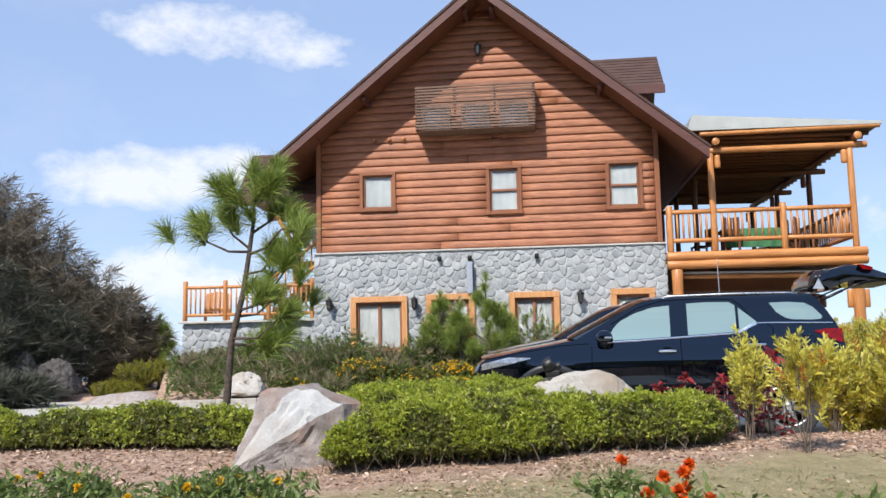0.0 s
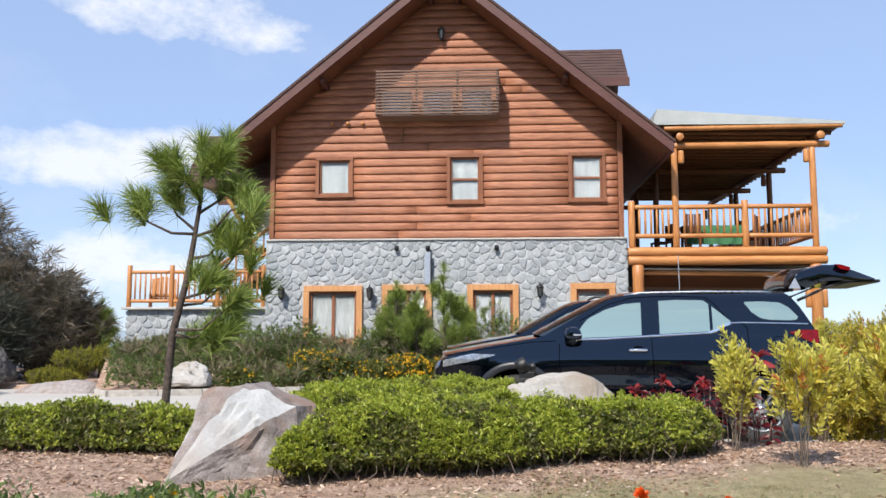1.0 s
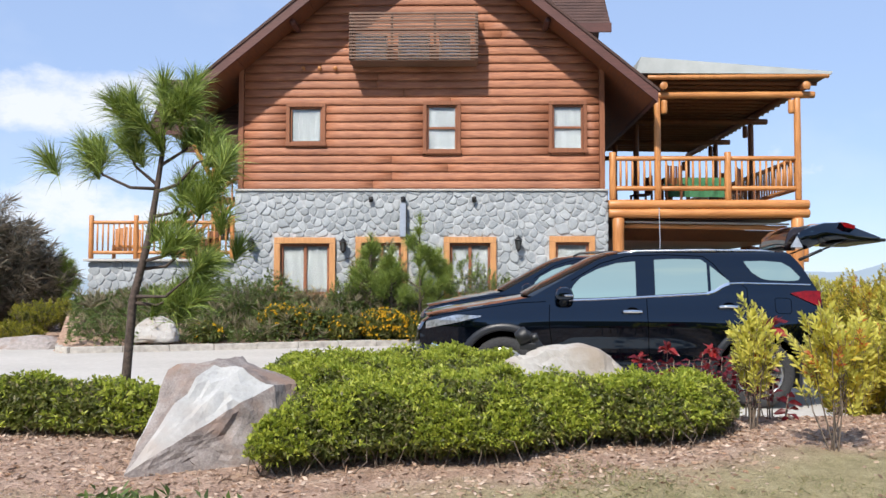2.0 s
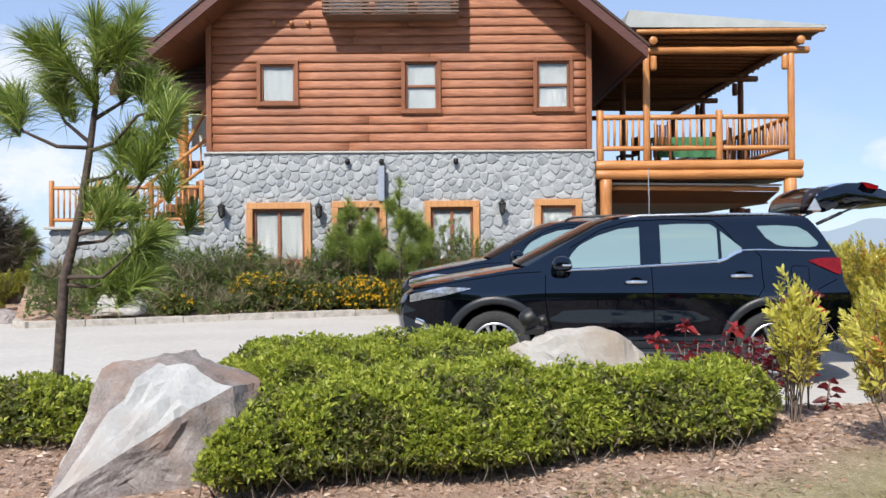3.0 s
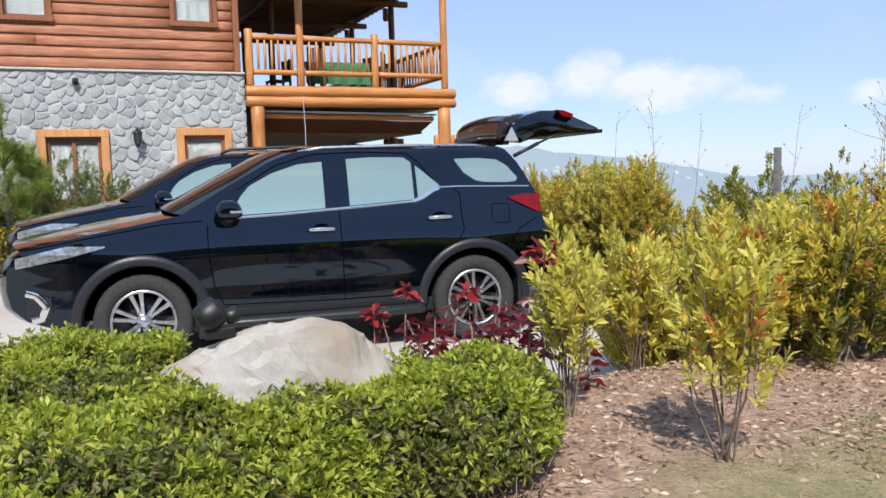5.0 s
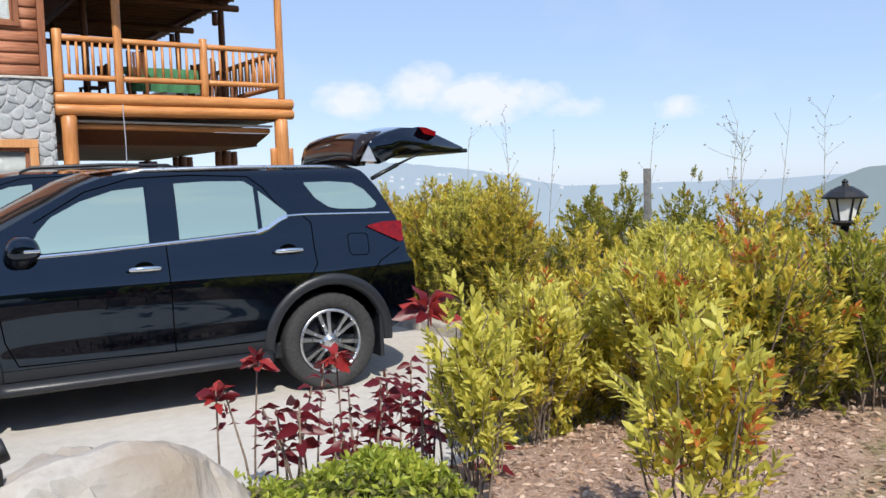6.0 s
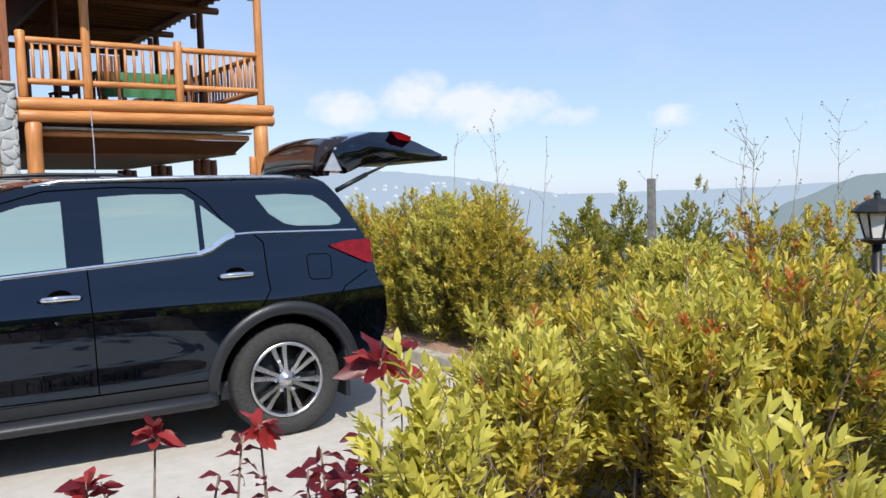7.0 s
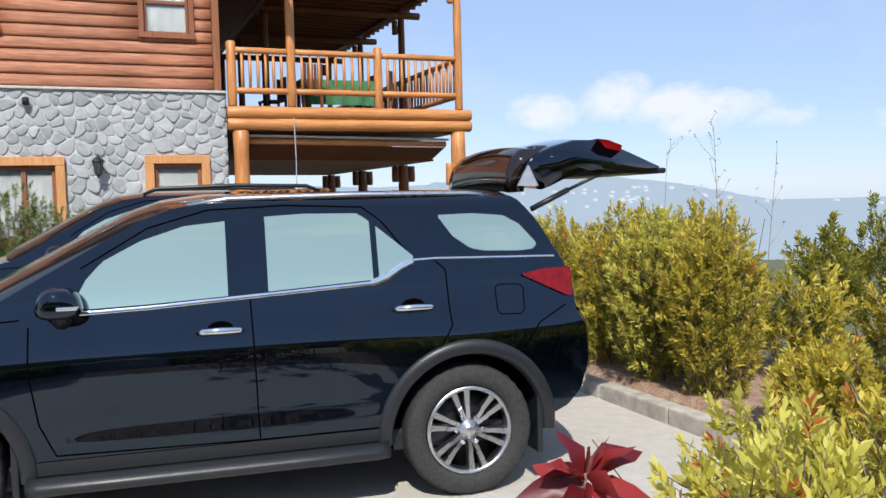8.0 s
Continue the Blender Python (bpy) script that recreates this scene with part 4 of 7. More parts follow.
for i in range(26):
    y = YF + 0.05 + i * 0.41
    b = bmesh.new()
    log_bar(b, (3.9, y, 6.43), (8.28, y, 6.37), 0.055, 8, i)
    dpart("rafter", b, M_SHADELOG)
b = bmesh.new()
log_bar(b, (4.05, YF - 0.26, 6.46), (8.45, YF - 0.26, 6.49), 0.06, 12, 8)
dpart("edge_log", b, M_POST)
bm = bmesh.new()
prism(bm, [(3.2, 6.52), (8.42, 6.47), (8.42, 6.485), (3.2, 6.535)], YF - 0.2, PY[-1] + 0.6)
dpart("ceiling_sheet", bm, M_SOFFIT, smooth=False)
bm = bmesh.new()
prism(bm, [(3.75, 6.56), (8.50, 6.52), (8.52, 6.585), (3.88, 6.96)], YF - 0.32, PY[-1] + 0.6)
dpart("roof_sheet", bm, M_SHEET, "white translucent roof sheet", smooth=False)
# lower storey
for x in (3.36, 7.74):
    upright(x, YF + 0.02, 0.0, 3.03, 0.145, M_POST, "lower_post")
b = bmesh.new()
log_bar(b, (3.5, YF + 0.35, 2.86), (7.6, YF + 0.35, 2.80), 0.06, 12, 8)
dpart("lower_beam", b, M_LOG)
bm = bmesh.new()
prism(bm, [(3.5, 2.93), (7.62, 2.87), (7.62, 2.91), (3.5, 2.975)], YF + 0.22, YF + 0.36)
dpart("white_edging", bm, M_CAP, smooth=False)
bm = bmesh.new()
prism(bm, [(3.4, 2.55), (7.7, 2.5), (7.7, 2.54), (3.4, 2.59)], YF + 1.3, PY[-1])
dpart("lower_ceiling", bm, M_SHADELOG, smooth=False)
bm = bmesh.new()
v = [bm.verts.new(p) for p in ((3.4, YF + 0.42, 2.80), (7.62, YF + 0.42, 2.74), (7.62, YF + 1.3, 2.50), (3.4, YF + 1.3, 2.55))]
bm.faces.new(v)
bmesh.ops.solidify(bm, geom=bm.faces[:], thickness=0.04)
dpart("sloped_board", bm, M_SHADELOG, smooth=False)
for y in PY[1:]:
    upright(7.74, y, 0.0, 2.5, 0.13, M_SHADELOG, "lower_post")
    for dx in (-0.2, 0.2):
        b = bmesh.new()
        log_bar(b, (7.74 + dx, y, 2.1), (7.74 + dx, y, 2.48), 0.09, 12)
        dpart("lower_knee", b, M_SHADELOG)
for dx in (-0.19, 0.2):
    b = bmesh.new()
    log_bar(b, (7.74 + dx, YF + 0.05, 1.95), (7.74 + dx, YF + 0.05, 2.4), 0.075, 12)
    dpart("lower_knee", b, M_POST)
bm = bmesh.new()
box(bm, 3.2, 8.0, YF - 0.4, PY[-1] + 0.4, -0.3, 0.0)
dpart("plinth", bm, M_CONCRETE, smooth=False)

# deck furniture
tb = thing("dining_table", "table under a green cloth on the deck", "table", (5.65, 25.0, 3.48))
bm = bmesh.new()
box(bm, -0.75, 0.75, -0.45, 0.45, 0.70, 0.74, 0.01)
part("tabletop", bm, M_SHADELOG, tb)
for x in (-0.65, 0.65):
    for y in (-0.36, 0.36):
        bm = bmesh.new()
        box(bm, x - 0.035, x + 0.035, y - 0.035, y + 0.035, 0, 0.7, 0.006)
        part("leg", bm, M_SHADELOG, tb)
cl = thing("tablecloth", "green cloth hanging over the deck table", "tablecloth", (5.65, 25.0, 4.22))
nx = 60
gx = np.linspace(-0.8, 0.8, nx)
rows = []
for k, (yy, zz) in enumerate(((0.47, 0.008), (-0.47, 0.008), (-0.50, -0.02), (-0.52, -0.25), (-0.55, -0.52))):
    wv = 0.03 * np.sin(gx * 17 + k) * (k > 2)
    rows.append(np.stack([gx, yy + wv, np.full(nx, zz)], -1))
v = np.array(rows).reshape(-1, 3)
i = (np.arange(4)[:, None] * nx + np.arange(nx - 1)[None]).reshape(-1, 1)
me = raw_mesh("cloth", v, i + np.array([0, 1, nx + 1, nx]), M_GREENCLOTH, True)
child("cloth", me, cl)


def deck_chair(x, y, rz):
    c = thing("deck_chair", "dark wooden slat chair on the deck", "chair", (x, y, 3.48), rz, group="deck chairs")
    for sx in (-0.22, 0.22):
        for sy, h in ((-0.22, 0.44), (0.22, 1.0)):
            bm = bmesh.new()
            box(bm, sx - 0.025, sx + 0.025, sy - 0.025, sy + 0.025, 0, h, 0.005)
            part("leg", bm, M_SHADELOG, c)
    bm = bmesh.new()
    box(bm, -0.25, 0.25, -0.26, 0.19, 0.44, 0.48, 0.01)
    part("seat", bm, M_SHADELOG, c)
    for k in range(5):
        bm = bmesh.new()
        box(bm, -0.16 + k * 0.08 - 0.025, -0.16 + k * 0.08 + 0.025, 0.205, 0.235, 0.5, 0.98, 0.004)
        part("back_slat", bm, M_SHADELOG, c)
    return c


for x, y, rz in ((7.0, 24.4, 60), (6.9, 25.3, 100), (4.9, 24.2, 200), (4.6, 26.2, -80), (7.2, 27.5, 80)):
    deck_chair(x, y, rz)

# cable with a white box under the deck
hb = thing("hanging_box", "white box hanging on a thin cable under the deck", "cable box", (4.33, YF - 0.18, 1.72))
bm = bmesh.new()
box(bm, -0.16, 0.12, -0.05, 0.05, 0, 0.26, 0.02)
part("box", bm, M_WHITE, hb)
bm = bmesh.new()
tube(bm, [(0, 0, 0.26), (0.006, 0, 0.8), (0, 0.05, 1.55)], 0.01, 6)
part("cable", bm, M_PIPE, hb)

# ---- side terrace ----
TX0 = -9.92
terrace = thing("terrace", "fieldstone terrace wall beside the lodge", "terrace", (TX0, YF, 0))
TM = Matrix.Translation((-TX0, -YF, 0))
bm = bmesh.new()
box(bm, TX0 + 0.05, XL - 0.08, YF + 0.16, YF + 4.0, -0.4, 1.93)
o = part("core", bm, M_MORTAR, terrace)
o.matrix_parent_inverse = TM
bm = bmesh.new()
box(bm, TX0 - 0.06, XL - 0.07, YF + 0.0, YF + 4.05, 1.935, 2.0, 0.015)
o = part("coping", bm, M_CAP, terrace)
o.matrix_parent_inverse = TM
tr = thing("terrace_railing", "honey log railing with upright balusters on the terrace", "railing", (TX0, YF + 0.15, 2.0))
for x in (0.08, 1.22, 2.45, 3.66):
    bm = bmesh.new()
    log_bar(bm, (x, 0, 0), (x, 0, 1.1), 0.062, 12, int(10 * x))
    part("post", bm, M_POST, tr, smooth=True)
for x0, x1 in ((0.14, 1.16), (1.28, 2.39), (2.51, 3.6)):
    for z in (0.92, 0.16):
        bm = bmesh.new()
        log_bar(bm, (x0, 0, z), (x1, 0, z), 0.045, 10, int(x0 * 10))
        part("rail_bar", bm, M_LOG, tr, smooth=True)
    for k in range(7):
        x = x0 + (x1 - x0) * (k + 0.7) / 7.4
        bm = bmesh.new()
        tube(bm, [(x, 0, 0.17), (x, 0, 0.54), (x, 0, 0.9)], [0.02, 0.026, 0.02], 7)
        part("baluster", bm, M_POST, tr, smooth=True)
ch = thing("lounge_chair", "honey wooden slatted lounge chair on the terrace", "chair", (-9.2, YF + 0.8, 2.0), 20)
for k in range(6):
    bm = bmesh.new()
    box(bm, -0.3 + k * 0.11, -0.3 + k * 0.11 + 0.09, 0.2, 0.24, 0.3, 1.0 - 0.03 * abs(k - 2.5), 0.006, Matrix.Rotation(-0.3, 4, "X"))
    part("back_slat", bm, M_LOG, ch)
bm = bmesh.new()
box(bm, -0.33, 0.36, -0.4, 0.25, 0.3, 0.36, 0.01)
part("seat", bm, M_LOG, ch)
for x in (-0.3, 0.33):
    for y in (-0.36, 0.2):
        bm = bmesh.new()
        box(bm, x - 0.035, x + 0.035, y - 0.035, y + 0.035, 0, 0.32, 0.006)
        part("leg", bm, M_LOG, ch)
# porch post with braces, stair balustrade and white blind
pc = thing("porch_post", "honey log post with angled braces under the porch roof", "post", (-7.0, 24.2, 2.0))
bm = bmesh.new()
log_bar(bm, (0, 0, 0), (0, 0, 3.36), 0.12, 14, 2)
part("post", bm, M_POST, pc, smooth=True)
for s in (-1, 1):
    bm = bmesh.new()
    log_bar(bm, (s * 0.08, 0, 2.1), (s * 0.75, 0, 3.3), 0.06, 10, 3)
    part("brace", bm, M_POST, pc, smooth=True)
st = thing("stair", "honey log stair rail climbing to the side door", "stair", (-7.9, 24.0, 2.0))
for k in range(8):
    bm = bmesh.new()
    box(bm, k * 0.25, k * 0.25 + 0.28, 0, 1.0, k * 0.19 + 0.001, k * 0.19 + 0.19, 0.008)
    part("step", bm, M_SHADELOG, st)
for z in (0.35, 1.0):
    bm = bmesh.new()
    log_bar(bm, (0, -0.06, z), (1.8, -0.06, z + 1.37), 0.05, 10, 4)
    part("rail_bar", bm, M_LOG, st, smooth=True)
for k in range(7):
    bm = bmesh.new()
    tube(bm, [(0.15 + k * 0.25, -0.06, 0.40 + k * 0.19), (0.15 + k * 0.25, -0.06, 1.10 + k * 0.19)], 0.024, 7)
    part("baluster", bm, M_POST, st, smooth=True)
bl = thing("white_blind", "white roller blind hanging beside the porch", "blind", (-6.6, 24.6, 4.1))
bm = bmesh.new()
box(bm, -0.32, 0.32, -0.01, 0.01, 0, 0.75)
part("sheet", bm, M_WHITE, bl)
bm = bmesh.new()
tube(bm, [(-0.35, 0, 0.78), (0.35, 0, 0.78)], 0.035, 10)
part("roller", bm, M_WHITE, bl)
bm = bmesh.new()
tube(bm, [(-0.33, 0, -0.01), (0.33, 0, -0.01)], 0.014, 8)
part("bottom_bar", bm, M_BLACK, bl)
bm = bmesh.new()
box(bm, -0.9, 0.45, 0.3, 0.4, -0.55, -0.35)
part("stair_head", bm, M_SHADELOG, bl)

# ---- parked cars ----
SILL, ROOF_EDGE = 0.36, 1.685


def lerp_table(table, v):
    return float(np.interp(v, [a for a, _ in table], [b for _, b in table]))


FRONT = [(0.36, 2.02), (0.42, 2.20), (0.52, 2.31), (0.66, 2.34), (0.80, 2.33), (0.90, 2.28), (0.96, 2.20), (1.0, 2.05), (1.07, 1.70), (1.15, 1.25), (1.185, 1.06), (1.22, 1.0), (1.45, 0.60), (1.60, 0.33), (1.66, 0.16), (1.685, -0.02)]
REAR = [(0.36, -1.75), (0.46, -1.98), (0.55, -2.07), (0.72, -2.12), (0.92, -2.10), (1.0, -2.05), (1.2, -2.03), (1.34, -1.96), (1.55, -1.84), (1.66, -1.75), (1.685, -1.71)]
GIRTH = [(0.30, 0.87), (0.36, 0.885), (0.5, 0.905), (0.72, 0.915), (0.86, 0.925), (0.93, 0.922), (1.0, 0.908), (1.10, 0.884), (1.18, 0.868), (1.22, 0.862), (1.30, 0.845), (1.50, 0.79), (1.62, 0.745), (1.66, 0.722), (1.685, 0.69)]


def side_y(x, z):
    """Half the car's width at a place of its flank."""
    y = lerp_table(GIRTH, z)
    f = max(0.0, (x - 1.35) / 1.0)
    r = max(0.0, (-1.45 - x) / 0.7)
    y *= 1 - 0.17 * f ** 2.6 - 0.06 * r ** 2.4
    # swollen wings over the wheels and a hollow along the doors
    for c in (1.3725, -1.3725):
        y += 0.018 * math.exp(-((x - c) / 0.42) ** 2 - ((z - 0.72) / 0.26) ** 2)
    y -= 0.014 * math.exp(-((z - 0.60) / 0.11) ** 2) * math.exp(-(x / 0.85) ** 4)
    return y


def mirrored(o):
    """The same part on the car's other flank, sharing the mesh."""
    c = new(o.name.split(".")[0], o.data)
    c.parent = o.parent
    c.scale = (1, -1, 1)
    if "label" in o:
        c["label"] = o["label"]
    return c


def smooth_bm(bm):
    bmesh.ops.recalc_face_normals(bm, faces=bm.faces)
    return bm


def strip(bm, xs, lo, hi, rows=6, out=0.004, y_of=side_y, thick=0.0):
    """A patch of the flank between two height curves."""
    grid = []
    for x in xs:
        a, b = lo(x), hi(x)
        grid.append([bm.verts.new((x, y_of(x, a + (b - a) * k / rows) + out, a + (b - a) * k / rows)) for k in range(rows + 1)])
    for p, q in zip(grid, grid[1:]):
        for k in range(rows):
            bm.faces.new((p[k], p[k + 1], q[k + 1], q[k]))
    if thick:
        bmesh.ops.solidify(bm, geom=bm.faces[:], thickness=thick)
    return smooth_bm(bm)


def curve_of(*pts):
    pts = sorted(pts)
    return lambda x: float(np.interp(x, [p[0] for p in pts], [p[1] for p in pts]))


def ribbon(bm, pts, width, out=0.006):
    """A narrow band on the flank through (x, z) points."""
    rows = []
    for i, (x, z) in enumerate(pts):
        a, b = pts[max(0, i - 1)], pts[min(len(pts) - 1, i + 1)]
        d = Vector((b[0] - a[0], b[1] - a[1])).normalized()
        n = Vector((-d.y, d.x)) * width / 2
        rows.append([bm.verts.new((x + s * n.x, side_y(x + s * n.x, z + s * n.y) + out * (1 - 0.5 * abs(s)), z + s * n.y)) for s in (-1, 0, 1)])
    for p, q in zip(rows, rows[1:]):
        for k in range(2):
            bm.faces.new((p[k], p[k + 1], q[k + 1], q[k]))
    return smooth_bm(bm)


def dense(pts, n=8):
    out = []
    for a, b in zip(pts, pts[1:]):
        out += [(a[0] + (b[0] - a[0]) * k / n, a[1] + (b[1] - a[1]) * k / n) for k in range(n)]
    return out + [pts[-1]]


def flank(bm):
    """The side shell with its two wheel arches cut out."""
    zs = np.concatenate([np.linspace(SILL, 1.22, 44), np.linspace(1.24, ROOF_EDGE, 20)])
    nx = 150
    rows = []
    for z in zs:
        a, b = lerp_table(REAR, z), lerp_table(FRONT, z)
        rows.append([bm.verts.new((x, side_y(x, z), z)) for x in np.linspace(a, b, nx)])
    dead = set()
    faces = []
    for p, q in zip(rows, rows[1:]):
        for k in range(nx - 1):
            f = bm.faces.new((p[k], p[k + 1], q[k + 1], q[k]))
            c = f.calc_center_median()
            faces.append(f)
            if any(math.hypot(c.x - w, c.z - 0.37) < 0.45 for w in (1.3725, -1.3725)):
                dead.add(f)
    edge = {v for f in dead for v in f.verts if any(g not in dead for g in v.link_faces)}
    bmesh.ops.delete(bm, geom=list(dead), context="FACES_ONLY")
    for v in edge:
        if v.is_valid:
            w = 1.3725 if v.co.x > 0 else -1.3725
            d = Vector((v.co.x - w, 0, v.co.z - 0.37))
            if v.co.z > SILL + 0.01:
                d = d.normalized() * 0.45
                v.co.x, v.co.z = w + d.x, 0.37 + d.z
            v.co.y = side_y(v.co.x, v.co.z)
    loose = [v for v in bm.verts if not v.link_faces]
    bmesh.ops.delete(bm, geom=loose, context="VERTS")
    return smooth_bm(bm)


def across(bm, edge, crown, n=24):
    """A skin from the left edge curve to the right one, bulged by crown(i) vectors."""
    rows = []
    for i, (x, z) in enumerate(edge):
        w = side_y(x, z)
        c = crown(i / max(1, len(edge) - 1))
        rows.append([bm.verts.new((x + c[0] * (1 - s ** 4) ** 0.8 if abs(s) < 1 else x, w * s, z + (c[1] * (1 - abs(s) ** 2.6) if abs(s) < 1 else 0))) for s in np.linspace(-1, 1, n + 1)])
    for p, q in zip(rows, rows[1:]):
        for k in range(n):
            bm.faces.new((p[k], p[k + 1], q[k + 1], q[k]))
    return smooth_bm(bm)


def wheel(parent, x, y):
    m = Matrix.Translation((x, y, 0.372))
    hub = part("wheel", lathe(bmesh.new(), [(0.05, -0.02), (0.243, -0.02), (0.248, -0.10), (0.24, -0.11), (0.06, -0.115)], 32, "y"), M_DARKALLOY, parent, "dark alloy wheel with silver twin spokes", True)
    hub.matrix_local = m
    bm = bmesh.new()
    prof = [(0.246, 0.07), (0.262, 0.098), (0.30, 0.108), (0.345, 0.105), (0.366, 0.09), (0.372, 0.06), (0.372, -0.12), (0.36, -0.15), (0.30, -0.16), (0.246, -0.13)]
    rings = []
    n = 72
    for r, h in prof:
        rings.append([bm.verts.new(((r - (0.006 if (k % 2 and r > 0.355) else 0)) * math.cos(2 * math.pi * k / n), h, (r - (0.006 if (k % 2 and r > 0.355) else 0)) * math.sin(2 * math.pi * k / n))) for k in range(n)])
    rings.append(rings[0])
    for a, b in zip(rings, rings[1:]):
        for k in range(n):
            bm.faces.new((a[k], a[(k + 1) % n], b[(k + 1) % n], b[k]))
    part("tyre", smooth_bm(bm), M_TYRE, hub, "black ribbed tyre", True)
    bm = bmesh.new()
    rings = []
    for r, h in ((0.250, 0.088), (0.240, 0.098), (0.228, 0.090), (0.219, 0.03), (0.232, 0.02)):
        rings.append([bm.verts.new((r * math.cos(2 * math.pi * k / 48), h, r * math.sin(2 * math.pi * k / 48))) for k in range(48)])
    for a, b in zip(rings, rings[1:]):
        for k in range(48):
            bm.faces.new((a[k], a[(k + 1) % 48], b[(k + 1) % 48], b[k]))
    part("rim", smooth_bm(bm), M_ALLOY, hub, "silver alloy rim", True)
    for k in range(6):
        for s in (-1, 1):
            a = 2 * math.pi * k / 6 + 0.3
            bm = bmesh.new()
            mm = Matrix.Rotation(-a, 4, "Y") @ Matrix.Rotation(-s * 0.17, 4, "Y")
            pts = [(0.05, 0.012), (0.13, 0.012), (0.228, 0.017)]
            for (r0, w0), (r1, w1) in zip(pts, pts[1:]):
                v = [bm.verts.new(mm @ Vector(p)) for p in ((r0, 0.072, -w0), (r0, 0.072, w0), (r1, 0.082, w1), (r1, 0.082, -w1), (r0, 0.03, -w0 * 1.2), (r0, 0.03, w0 * 1.2), (r1, 0.03, w1 * 1.2), (r1, 0.03, -w1 * 1.2))]
                for q in ((0, 1, 2, 3), (7, 6, 5, 4), (0, 4, 5, 1), (1, 5, 6, 2), (2, 6, 7, 3), (3, 7, 4, 0)):
                    bm.faces.new([v[j] for j in q])
            bmesh.ops.remove_doubles(bm, verts=bm.verts, dist=1e-4)
            part("spoke", smooth_bm(bm), M_ALLOY, hub)
    part("hub_cap", lathe(bmesh.new(), [(0.062, 0.05), (0.058, 0.078), (0.036, 0.084), (0.034, 0.092), (0.01, 0.095)], 24, "y"), M_ALLOY, hub, "", True)
    for k in range(6):
        a = 2 * math.pi * k / 6
        part("wheel_nut", lathe(bmesh.new(), [(0.011, 0.07), (0.011, 0.086), (0.006, 0.09)], 8, "y", Matrix.Translation((0.078 * math.cos(a), 0, 0.078 * math.sin(a)))), M_CHROME, hub)
    return hub


def suv(name, label, at, rz, gate_open, tall=1.0):
    car = thing(name, label, "car", at, rz, group="parked cars")
    car.scale = (1, 1, tall)
    left = part("side_panel", flank(bmesh.new()), M_PAINT, car, smooth=True)
    mirrored(left)
    # nose, bonnet, windscreen, roof, tail skins
    e = [(lerp_table(FRONT, z), z) for z in np.linspace(0.36, 0.96, 26)]
    part("front_bumper", across(bmesh.new(), e, lambda u: (0.13 - 0.03 * u, 0.0)), M_PAINT, car, smooth=True)
    e = [(lerp_table(FRONT, z), z) for z in np.concatenate([np.linspace(0.96, 1.07, 14), np.linspace(1.075, 1.19, 16)])]
    part("bonnet", across(bmesh.new(), e, lambda u: (0.13 * (1 - u) ** 2, 0.055)), M_PAINT, car, smooth=True)
    e = [(lerp_table(FRONT, z), z) for z in np.linspace(1.19, 1.655, 22)]
    part("windscreen", across(bmesh.new(), e, lambda u: (0.16 * (1 - 0.5 * u), 0.05)), M_DARKGLASS, car, "dark tinted windscreen", True)
    e = [(lerp_table(FRONT, z), z) for z in np.linspace(1.655, 1.685, 5)] + [(x, ROOF_EDGE) for x in np.linspace(-0.06, -1.70, 40)]
    part("roof", across(bmesh.new(), e, lambda u: (0.08 * max(0, 1 - 6 * u), 0.05)), M_PAINT, car, smooth=True)
    e = [(lerp_table(REAR, z), z) for z in np.linspace(0.36, 1.0, 22)]
    part("rear_bumper", across(bmesh.new(), e, lambda u: (-0.13, 0.0)), M_PAINT, car, smooth=True)
    # With the gate open, a dark sheet stands for the unlit boot.
    e = [(lerp_table(REAR, z) + (0.10 if gate_open else 0.0), z) for z in np.linspace(1.0, 1.684, 18)]
    part("boot_opening" if gate_open else "tailgate", across(bmesh.new(), e, lambda u: (-0.02 if gate_open else -0.1, 0.0)), M_PLASTIC if gate_open else M_PAINT, car, smooth=True)
    bm = bmesh.new()
    box(bm, -1.7, 2.0, -0.8, 0.8, 0.27, 0.40, 0.03)
    part("underbody", bm, M_PLASTIC, car)
    # glazing
    g1 = curve_of((0.66, 1.17), (0.30, 1.18), (-0.085, 1.20)), curve_of((0.66, 1.19), (0.60, 1.31), (0.52, 1.40), (0.335, 1.497), (0.12, 1.565), (-0.125, 1.588))
    g2 = curve_of((-0.29, 1.212), (-0.855, 1.245)), curve_of((-0.29, 1.602), (-0.50, 1.612), (-0.79, 1.606), (-0.855, 1.56))
    g3 = curve_of((-0.885, 1.258), (-1.07, 1.345), (-1.085, 1.352)), curve_of((-0.885, 1.535), (-0.95, 1.48), (-1.085, 1.362))
    g4 = curve_of((-1.25, 1.572), (-1.32, 1.465), (-1.42, 1.393), (-1.50, 1.376), (-1.72, 1.368), (-1.80, 1.375), (-1.825, 1.40)), curve_of((-1.25, 1.584), (-1.45, 1.588), (-1.64, 1.572), (-1.73, 1.52), (-1.825, 1.41))
    for nm, (lo, hi), a, b in (("front_window", g1, 0.655, -0.085), ("rear_window", g2, -0.29, -0.852), ("vent_window", g3, -0.885, -1.083), ("quarter_window", g4, -1.252, -1.823)):
        o = part(nm, strip(bmesh.new(), np.linspace(a, b, 26), lo, hi, 8, 0.004), M_CARGLASS, car, "silver reflecting window film", True)
        mirrored(o)
